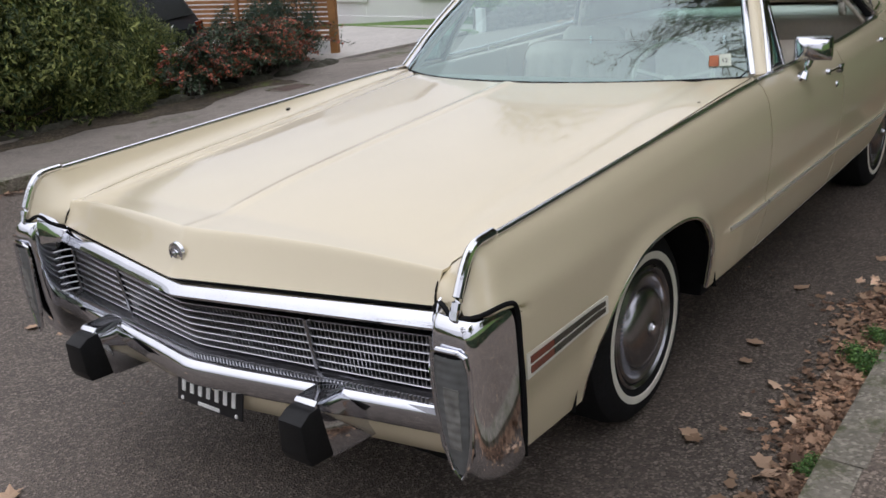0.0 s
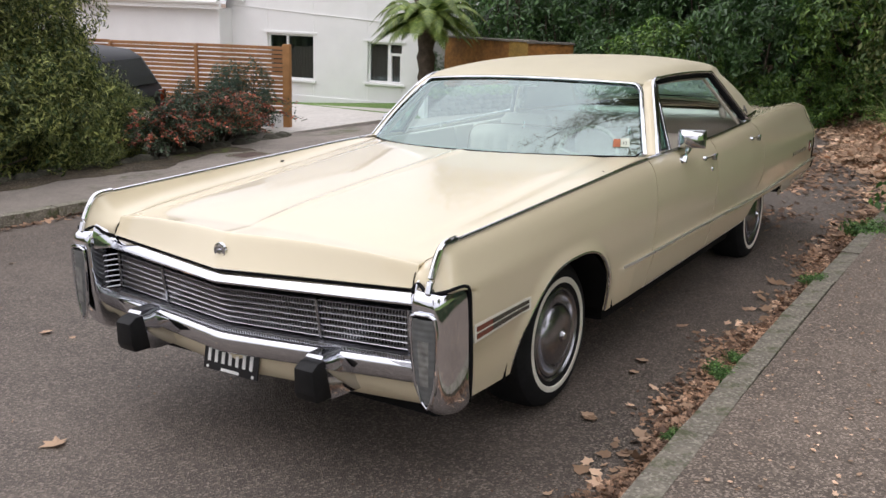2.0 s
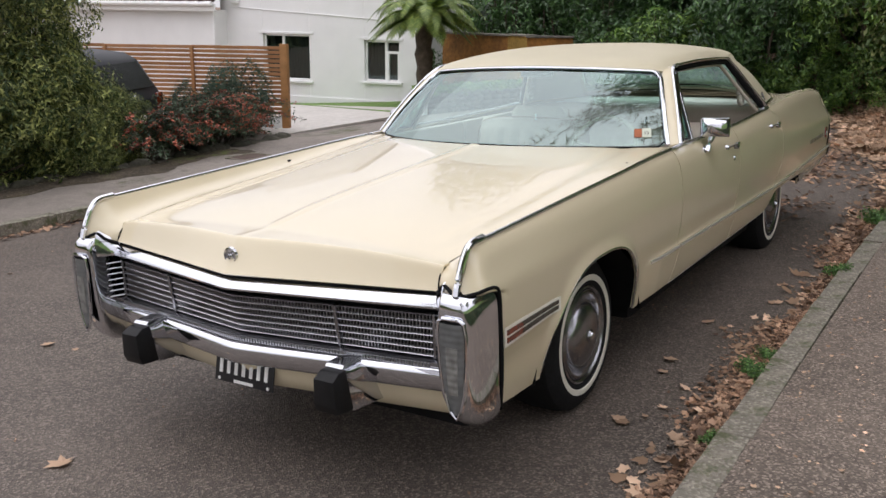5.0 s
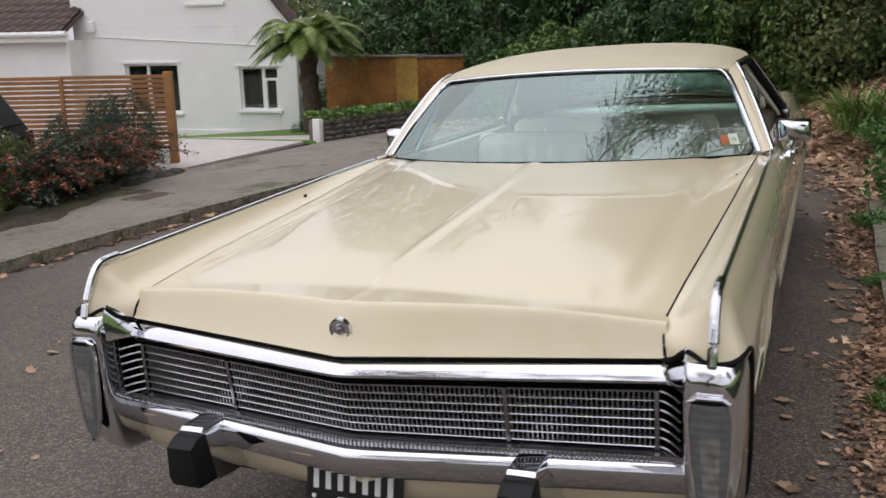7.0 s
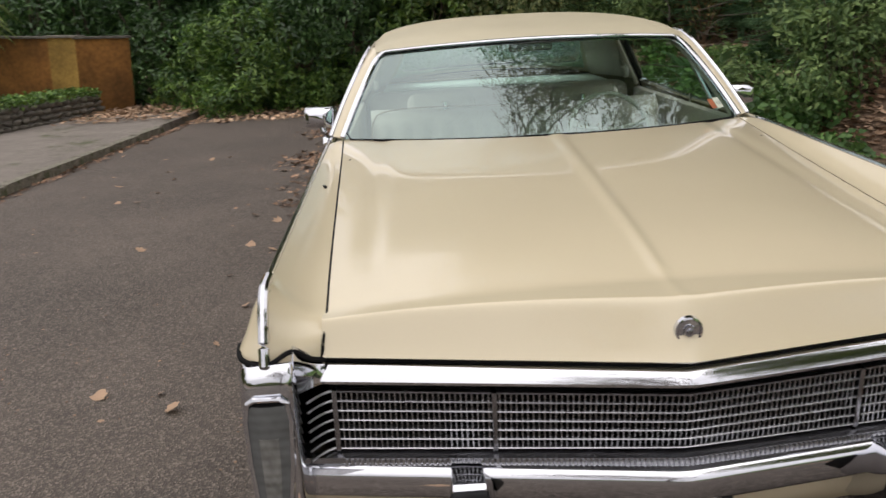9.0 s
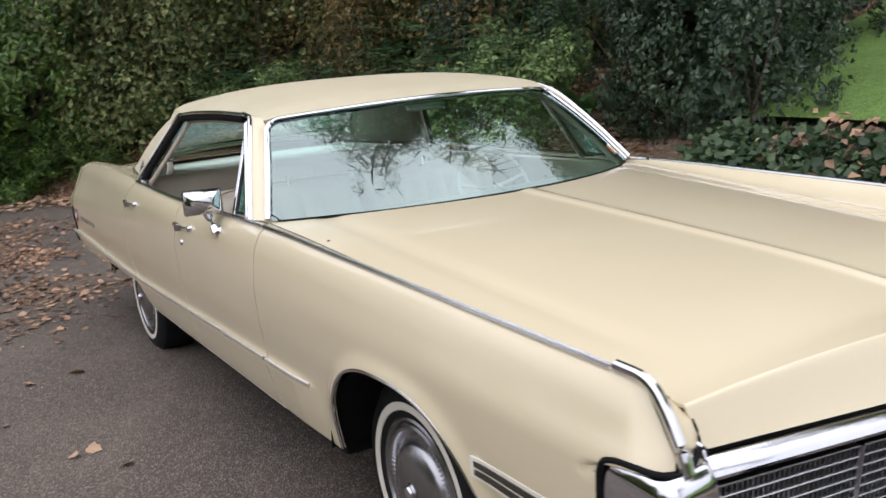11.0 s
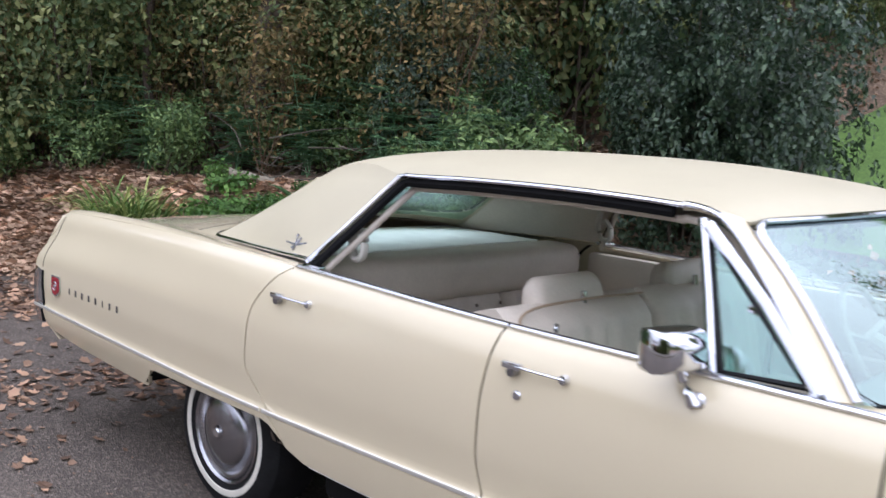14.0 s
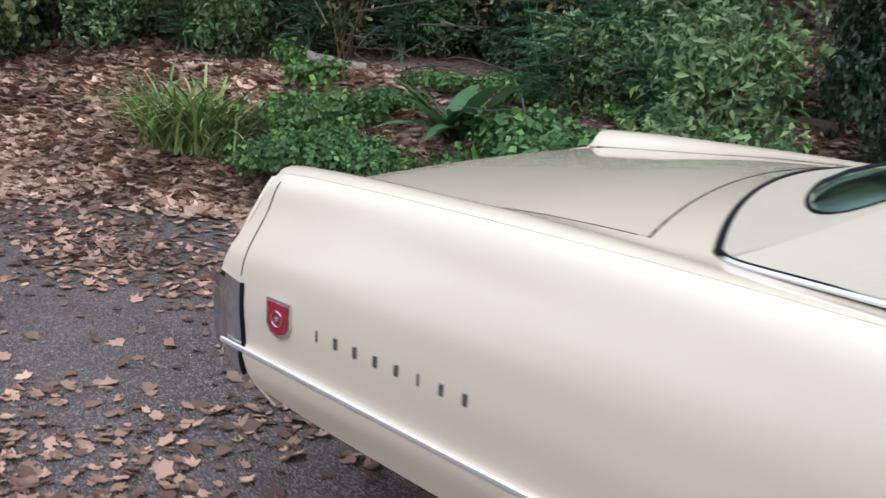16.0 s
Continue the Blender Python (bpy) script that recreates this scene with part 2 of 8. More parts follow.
def side_y(x, z):
    """How far out the body side stands."""
    yc, zc = crown(x)
    rear = np.clip((x - 2.6) / 2.0, 0, 1)
    front = np.clip((-x - 0.3) / 0.8, 0, 1)
    hs = [0.24, 0.34, 0.44, 0.52, 0.60, 0.70, min(0.80, zc - 0.16), zc - 0.09, zc - 0.04, zc - 0.012, zc]
    ys = [0.915 - 0.06 * rear, 0.938 - 0.05 * rear, 0.958 - 0.03 * rear, 0.967 - 0.008 * rear, 0.976 - 0.010 * rear + 0.010 * front,
          0.988 - 0.014 * rear + 0.010 * front, 0.991 - 0.022 * rear + 0.008 * front, yc + 0.053, yc + 0.034, yc + 0.015, yc]
    y = float(curve_interp(z, hs, ys))
    # the ledge under the low strip: the panel below it stands proud
    drop = trim_z(x) - z
    ledge = 0.016 * float(np.clip((x - 0.30) / 0.20, 0, 1))
    y += ledge / (1 + math.exp(-min(60, max(-60, (drop + 0.002) / 0.0035)))) * math.exp(-max(0, drop) / 0.16)
    # soft flare round the front wheel opening
    out = wheel_gap(x, z)
    y += 0.016 * math.exp(-(out / 0.032) ** 2) * float(np.clip((z - 0.43) / 0.14, 0, 1)) if out > -0.05 else 0
    if z > 0.79 and x < -0.95:                       # the nose rounds inwards to its bright strip
        back_ = min(1.0, max(0.0, (x - front_edge(z) - 0.005) / 0.07))
        y = 0.926 + (y - 0.926) * math.sqrt(max(0.0, 1 - (1 - back_) ** 2))
    return y


def arch_z(x):
    """Edge of the front wheel opening."""
    d = abs(x - ARCH_X) / ARCH_W
    return 0.355 + 0.383 * (1 - d ** 2.6) ** 0.53 if d < 1 else -1.0


def wheel_gap(x, z):
    """Roughly how far a place on the side lies outside the front wheel opening."""
    r = (abs(x - ARCH_X) / ARCH_W) ** 2.6 + (max(0.0, z - 0.355) / 0.383) ** 1.9
    return (r ** 0.45 - 1) * 0.40


def trim_z(x):
    return float(curve_interp(x, [0.3, 1.3, 2.3, 2.9, 3.6, 4.7], [0.556, 0.549, 0.534, 0.528, 0.543, 0.578]))


def bottom(x):
    """Lower edge of the body side, with both wheel openings."""
    z = curve_interp(x, [-1.2, -0.7, 0.4, 2.4, 2.6, 3.6, 4.1, 4.38, 4.58, 4.7, 4.8], [0.38, 0.36, 0.370, 0.384, 0.388, 0.398, 0.418, 0.437, 0.472, 0.518, 0.56])
    z = max(z, arch_z(x))
    if 2.6 < x < 3.66:
        u = (x - 2.6) / 1.06
        z = max(z, 0.495 - 0.20 * max(0, (0.20 - u) / 0.20) ** 2 - 0.13 * max(0, (u - 0.91) / 0.09) ** 2)
    return float(z)


def front_edge(z):
    return float(interp(z, [0.3, 0.36, 0.44, 0.80, 0.822, 0.965], [-1.0, -1.045, -1.07, -1.085, -1.222, -1.135]))


def seam_a(z):
    return float(curve_interp(z, [0.30, 0.39, 0.47, 0.565, 1.05], [0.665, 0.705, 0.740, 0.757, 0.757]))


def seam_b(z):
    return float(curve_interp(z, [0.28, 0.40, 0.46, 0.54, 0.66, 0.80, 1.04], [1.675, 1.725, 1.745, 1.768, 1.794, 1.79, 1.757]))


def seam_c(z):
    return float(curve_interp(z, [0.30, 0.50, 0.56, 0.68, 0.86, 1.0, 1.06], [2.55, 2.735, 2.80, 2.90, 2.885, 2.79, 2.70]))


def rear_edge(z):
    return float(interp(z, [0.38, 0.49, 0.57, 0.752, 0.768, 0.97, 1.01, 1.05], [4.50, 4.60, 4.618, 4.618, 4.714, 4.656, 4.644, 4.628]))


def side_panel(x0, x1, nu, nv, steady=False, gap=0.004):
    rows = []
    us = np.linspace(0, 1, nu)
    if steady:                                       # closer rows where the wheel opening turns upright
        span = [(x + 1.073) / 1.827 for side in (-1, 1) for x in ARCH_X + side * (ARCH_W - 0.05 * np.array([-0.04, 0.0, 0.03, 0.08, 0.15, 0.25, 0.40, 0.60, 0.80, 1.0]))]
        us = np.unique(np.concatenate([us, span]))
    for u in us:
        row = []
        for v in np.linspace(0, 1, nv):
            x, z = 0.0, 0.7
            for _ in range(9):
                a, b = x0(z) + gap, x1(z) - gap
                x = a + (b - a) * u
                if steady:                           # the nose's lean fades out behind the lamp
                    root = x0(0.6) + gap
                    tail = x1(0.6) - gap
                    x = root + (tail - root) * u + (a - root) * max(0.0, 1 - u / 0.14) + (b - tail) * max(0.0, 1 - (1 - u) / 0.2)
                foot = x0(0.6) + gap + (x1(0.6) - x0(0.6) - 2 * gap) * u if steady else x
                zc, zb = crown(foot)[1], bottom(foot)
                knee = min(0.90, max(0.3, (zc - trim_z(foot)) / (zc - zb)))
                w = v * knee / 0.66 if v < 0.66 else knee + (v - 0.66) * 0.02 / 0.14 if v < 0.80 else knee + 0.02 + (v - 0.80) * (0.98 - knee) / 0.20
                z = 0.5 * z + 0.5 * (zc + (zb - zc) * min(1.0, w - 0.01 * (0.66 <= v < 0.80)))
            row.append((x, side_y(x, z), z))
        rows.append(row)
    return np.array(rows)


def both_sides(name, pts, mat, label="", thick=0.014, flip=False, angle=35):
    made = []
    for mirror in (False, True):
        p = pts[::-1] if flip else pts
        ob = part(name, grid(p, mirror=mirror), mat, car, label, angle=angle)
        if thick:
            solid(ob, thick)
        made.append(ob)
    return made


both_sides("front_fender", side_panel(front_edge, seam_a, 120, 40, True), PAINT, flip=True)
front_doors = both_sides("front_door", side_panel(seam_a, seam_b, 18, 40), PAINT, flip=True)
rear_doors = both_sides("rear_door", side_panel(seam_b, seam_c, 18, 40), PAINT, flip=True)
both_sides("quarter_panel", side_panel(seam_c, rear_edge, 60, 40), PAINT, flip=True)


for seam in (seam_a, seam_b, seam_c):
    for s in (1, -1):
        pts = [(seam(z), s * (side_y(seam(z), z) - 0.013), z) for z in np.linspace(0.40, float(crown(seam(1.0))[1]) - 0.01, 30)]
        part("door_gap", tube(pts, 0.008, sides=6), BLACK, car)


def strip(fn, r, flat, mat, name, label="", n=40, sides=8):
    pts = [fn(u) for u in np.linspace(0, 1, n)]
    for s in (1, -1):
        part(name, tube([(x, s * y, z) for x, y, z in pts], r, sides=sides, flat=flat), mat, car, label)


# bright strips along the crown, in the upper belt and low on the sides
def crown_line(x0, x1, out=0.004, up=0.002):
    def fn(u):
        x = x0 + (x1 - x0) * u
        y, z = crown(x)
        return x, float(y) + out, float(z) + up
    return fn


PROW = smooth_line([(-1.05, 0.922, 0.970), (-1.125, 0.922, 0.963), (-1.165, 0.922, 0.93), (-1.205, 0.922, 0.86), (-1.222, 0.922, 0.815)], 20)
strip(crown_line(-1.05, 0.75), 0.007, 1.3, BRIGHT, "fender_strip", "bright strip on the fender edge", 50)
for s in (1, -1):
    part("prow_strip", tube([(x - 0.010, s * y, z + 0.002) for x, y, z in PROW], 0.0125, sides=10), CHROME, car, "chrome strip over the fender nose")
strip(crown_line(0.765, 1.74, 0.002, 0.004), 0.010, 0.9, BRIGHT, "belt_strip", "bright strip under the windows", 20)
strip(crown_line(1.75, 2.70, 0.002, 0.004), 0.010, 0.9, BRIGHT, "belt_strip", "bright strip under the windows", 20)


def low_line(x0, x1):
    def fn(u):
        x = x0 + (x1 - x0) * u
        z = trim_z(x)
        return x, side_y(x, z - 0.006) + 0.001, z
    return fn


for a, b in ((0.37, 0.75), (0.766, 1.772), (1.782, 2.79), (2.805, 4.70)):
    strip(low_line(a, b), 0.0055, 1.5, PALE_TRIM, "side_strip", "bright strip low on the body side", 24)

# bright edge at the foot of the doors
def sill_line(u):
    x = 0.70 + 1.85 * u
    return x, side_y(x, bottom(x)) - 0.004, bottom(x) + 0.001


strip(sill_line, 0.005, 1.0, PALE_TRIM, "sill_strip", "bright edge at the foot of the doors", 30)

# wheel lips
arch = [(x, bottom(x)) for x in np.concatenate([ARCH_X + 0.9992 * ARCH_W * -np.cos(np.linspace(0, math.pi, 80))])]
for s in (1, -1):
    part("wheel_lip", tube([(x, s * (side_y(x, z) - 0.004), z + 0.003) for x, z in arch], 0.0065), BRIGHT, car, "bright lip round the wheel opening")


# fender tops and hood
def seam_line(x):
    """The line between fender and hood."""
    return (curve_interp(x, [-1.06, -0.6, 0.0, 0.55, 0.86], [0.795, 0.815, 0.838, 0.858, 0.872]),
            curve_interp(x, [-1.06, -0.8, -0.4, 0.1, 0.55, 0.86], [0.876, 0.902, 0.930, 0.966, 1.002, 1.024]))


top_rows = []
for u in np.linspace(0, 1, 60):
    if u < 0.16:
        k = u / 0.16
        a = smooth_line([(-1.222, 0.918, 0.815), (-1.205, 0.918, 0.86), (-1.165, 0.918, 0.93), (-1.125, 0.918, 0.963), (-1.06, 0.918, 0.968)], 11)
        b = smooth_line([(-1.150, 0.806, 0.797), (-1.140, 0.802, 0.83), (-1.12, 0.799, 0.853), (-1.09, 0.797, 0.868), (-1.06, 0.795, 0.876)], 11)
        i = k * 10
        j = min(int(i), 9)
        pa, pb = a[j] + (a[j + 1] - a[j]) * (i - j), b[j] + (b[j + 1] - b[j]) * (i - j)
    else:
        x = -1.06 + (0.86 + 1.06) * (u - 0.16) / 0.84
        xa = -1.06 + (0.735 + 1.06) * (u - 0.16) / 0.84
        pa, pb = np.array([xa, *crown(xa)]), np.array([x, *seam_line(x)])
    row = []
    for v in np.linspace(0, 1, 9):
        p = pa + (pb - pa) * v
        p = p + [0, 0, -0.022 * math.sin(math.pi * v) * min(1, (pa[2] - pb[2]) / 0.08)]
        row.append(p)
    row[-1] = row[-1] + [0, 0.003, 0]
    top_rows.append(row)
both_sides("fender_top", np.array(top_rows), PAINT, thick=0.01)

def hood_z(x, y):
    """Height of the hood: a flat panel with a raised spine and rounded sides."""
    a = abs(y)
    ye, ze = seam_line(x)
    zc = curve_interp(x, [-1.20, -0.8, -0.3, 0.2, 0.5, 0.9], [0.905, 0.957, 0.997, 1.032, 1.052, 1.07])
    t = min(1.0, a / float(ye))
    z = float(zc) + (float(ze) - float(zc)) * t ** 2.6
    rise = float(np.clip((x + 1.13) / 0.10, 0, 1)) * float(interp(x, [-1.1, 0.4], [0.008, 0.0055]))
    w = float(interp(x, [-1.15, 0.4], [0.013, 0.024]))
    z += rise * (1 / (1 + math.exp((a - w) / 0.007)))
    # soft valley just inside the side edges
    z -= 0.006 * math.exp(-((a - 0.70) / 0.03) ** 2) * float(np.clip((x + 1.0) / 0.2, 0, 1))
    return z


def vee(y, centre=-1.320, end=-1.150):
    """The arrow shape of the front in plan."""
    a = abs(y)
    return centre + (end - centre) * (math.sqrt(a * a + 0.0002) - 0.0141) / 0.8


def cowl_x(y):
    return 0.44 + 0.40 * (abs(y) / 0.86) ** 2.2


rows = []
ys = np.concatenate([-np.linspace(1, 0.16, 30), np.linspace(-0.15, 0.15, 41), np.linspace(0.16, 1, 30)])
for u in np.concatenate([np.linspace(0, 0.10, 9), [0.108, 0.113, 0.1165, 0.1185, 0.12, 0.1215, 0.1235, 0.127, 0.133], np.linspace(0.142, 1, 78)]):
    row = []
    for k in ys:
        rake = 0.088 - 0.043 * abs(k)
        if u < 0.12:                                 # rolled front face
            t = u / 0.12
            y = k * 0.803
            x = vee(y) + rake * t ** 0.9
            zt = hood_z(max(vee(y) + rake, -1.095), y)
            q = max(0.0, t - 0.78) / 0.22                # eased over at the crease
            z = 0.799 + (zt - 0.799) * (t - 0.22 * 0.42 * q * q) / (1 - 0.22 * 0.42)
        else:
            t = (u - 0.12) / 0.88
            x0 = vee(k * 0.803) + rake
            y1 = k * 0.803
            x1 = cowl_x(k * 0.868)
            x = x0 + (x1 - x0) * t
            ye = float(seam_line(x)[0]) - 0.003 if x > -1.06 else 0.803 - 0.008 * t
            y = k * ye
            z = hood_z(max(x, -1.14 + 0.045), y)
        row.append((x, y, z))
    rows.append(row)
hood = part("hood", grid(rows), PAINT, car, "cream hood with a raised centre spine", angle=75)
solid(hood, 0.008)
for s in (1, -1):
    pts = [(x, s * float(seam_line(x)[0]), float(seam_line(x)[1]) - 0.006) for x in np.linspace(-1.05, 0.84, 40)]
    nose = smooth_line([(-1.150, 0.803, 0.797), (-1.140, 0.800, 0.83), (-1.12, 0.797, 0.853), (-1.09, 0.796, 0.866), (-1.055, 0.796, 0.872)], 12)
    part("hood_gap", tube(pts, 0.0045, sides=6), BLACK, car)
    part("hood_gap", tube([(x + 0.001, s * y, z) for x, y, z in nose], 0.0026, sides=6), BLACK, car)

# round badge on the hood's front face
badge = part("hood_badge", lathe([(0, 0.014), (0.012, 0.014), (0.014, 0.008), (0.024, 0.007), (0.026, 0.011), (0.030, 0.010), (0.032, 0.0), (0.0, 0.0)], 28,
             m=pose(-1.276, 0, 0.858, 0, 35, 90)), CHROME, car, "round chrome badge")
part("badge_crest", lathe([(0, 0.022), (0.006, 0.02), (0.008, 0.013)], 8, m=pose(-1.276, 0, 0.858, 0, 35, 90)), STEEL, badge)
nozzle = soft_box((-0.012, -0.006, 0), (0.012, 0.006, 0.008), 0.002, pose(0.02, 0.885, 0.972, 0, -3, 20))
part("aerial_base", nozzle, BLACK, car)


# ---- front end ----
def bar(profile, name, mat, label="", y1=0.80, n=61, centre=-1.320, end=-1.150):
    """Sweeps a closed profile of (forward, z) along the arrow-shaped front."""
    rows = []
    for y in np.linspace(-y1, y1, n):
        x0 = vee(y, centre, end)
        rows.append([(x0 - f, y, z) for f, z in profile])
    bm = grid(rows, closed=True)
    bmesh.ops.holes_fill(bm, edges=[e for e in bm.edges if e.is_boundary], sides=0)
    bmesh.ops.recalc_face_normals(bm, faces=bm.faces)
    return part(name, bm, mat, car, label, angle=40)


bar([(-0.03, 0.765), (-0.03, 0.797), (0.0, 0.797), (0.0, 0.765)], "hood_seal", BLACK, "black gap under the hood's lip", centre=-1.303, end=-1.135)
bar([(-0.03, 0.782), (-0.012, 0.786), (0.003, 0.781), (0.019, 0.758), (0.024, 0.749), (0.022, 0.742), (0.006, 0.737), (-0.03, 0.737)], "grille_header", CHROME, "broad chrome bar over the grille", centre=-1.302, end=-1.148, y1=0.852)
# black sheet in place of the shade behind the grille bars
bar([(-0.06, 0.40), (-0.06, 0.765), (-0.052, 0.765), (-0.052, 0.40)], "grille_shade_sheet", BLACK, "black sheet standing in for the shade behind the grille", centre=-1.262, end=-1.15)
# the grille: fine bars across, finer fins upright, its face leaning forward at the top
GR_TOP, GR_LOW = 0.713, 0.568


def grille_x(y, z):
    return vee(y, float(interp(z, [GR_LOW, GR_TOP], [-1.258, -1.296])), -1.146)


for i in range(7):
    z = GR_TOP + (GR_LOW - GR_TOP) * i / 6
    bar([(-0.03, z - 0.0019), (0.0, z - 0.0019), (0.002, z), (0.0, z + 0.0019), (-0.02, z + 0.0019)], "grille_bar", GRILLE, y1=0.785, n=41, centre=grille_x(0, z), end=-1.146)
bm = bmesh.new()
box(bm, (0.004, -0.0014, 0), (0.012, 0.0014, GR_TOP - GR_LOW))
fin = part("grille_fin", bm, GRILLE, car, smooth=False)


def stand_in_grille(ob, y):
    lean = math.degrees(math.atan2(grille_x(y, GR_LOW) - grille_x(y, GR_TOP), GR_TOP - GR_LOW))
    ob.matrix_basis = pose(grille_x(y, GR_LOW), y, GR_LOW, 0, -lean, 0)


stand_in_grille(fin, -0.78)
for y in np.arange(-0.7675, 0.781, 0.0125):
    more = new("grille_fin", fin.data)
    more.parent = car
    stand_in_grille(more, float(y))
for y in (-0.42, 0.42, -0.785, 0.785):
    stand_in_grille(part("grille_divider", soft_box((-0.005, -0.006, -0.005), (0.03, 0.006, GR_TOP - GR_LOW + 0.004), 0.002), STEEL, car), y)
bar([(-0.05, 0.500), (0.040, 0.520), (0.034, 0.532), (0.020, 0.534), (0.018, 0.552), (-0.004, 0.560), (-0.03, 0.566)], "grille_sill", STEEL, "ribbed grey sill below the grille", centre=-1.258, end=-1.146, y1=0.85)
bm = bmesh.new()
for y in np.arange(-0.77, 0.771, 0.012):
    x0 = vee(y, -1.258, -1.146) - 0.021
    box(bm, (x0 - 0.004, y - 0.003, 0.535), (x0 + 0.004, y + 0.003, 0.550))
ribs = part("sill_ribs", bm, GRILLE, car, smooth=False)
ribs["kind"] = "stuff"
# bumper bar
bar([(-0.08, 0.537), (-0.010, 0.541), (-0.002, 0.540), (0.012, 0.532), (0.020, 0.520), (0.021, 0.511), (0.010, 0.466), (0.002, 0.456), (-0.03, 0.447), (-0.08, 0.446)], "front_bumper", CHROME,
    "arrow-shaped chrome front bumper", centre=-1.303, end=-1.165, y1=0.862)
bar([(-0.10, 0.445), (-0.045, 0.450), (-0.050, 0.405), (-0.075, 0.350), (-0.12, 0.325)], "front_valance", PAINT, "cream panel under the bumper", y1=0.86, centre=-1.290, end=-1.168)


def faceted(profile, widths, y, r):
    """A block with the given side outline (x, z), its half width changing point by point."""
    bm = bmesh.new()
    a = [bm.verts.new((x, y - w, z)) for (x, z), w in zip(profile, widths)]
    b = [bm.verts.new((x, y + w, z)) for (x, z), w in zip(profile, widths)]
    bm.faces.new(a)
    bm.faces.new(b[::-1])
    n = len(a)
    for i in range(n):
        bm.faces.new((a[i], b[i], b[(i + 1) % n], a[(i + 1) % n]))
    bmesh.ops.recalc_face_normals(bm, faces=bm.faces)
    bmesh.ops.bevel(bm, geom=list(bm.edges), offset=r, segments=2, profile=0.6, affect="EDGES")
    return bm


for y in (0.49, -0.49):
    x0 = vee(y, -1.303, -1.165)
    bm = faceted([(x0 + 0.01, 0.547), (x0 - 0.095, 0.546), (x0 - 0.107, 0.536), (x0 - 0.098, 0.46), (x0 - 0.070, 0.375), (x0 + 0.105, 0.368), (x0 + 0.06, 0.45)], [0.036, 0.037, 0.038, 0.042, 0.050, 0.066, 0.050], y, 0.004)
    guard = part("bumper_guard", bm, CHROME, car, "chrome bumper guard with a black rubber face", angle=30)
    rub = faceted([(x0 - 0.092, 0.531), (x0 - 0.130, 0.528), (x0 - 0.165, 0.508), (x0 - 0.162, 0.415), (x0 - 0.150, 0.386), (x0 - 0.072, 0.382)], [0.042, 0.042, 0.043, 0.049, 0.050, 0.052], y, 0.007)
    part("rubber_face", rub, RUBBER, guard, "black rubber block", angle=30)

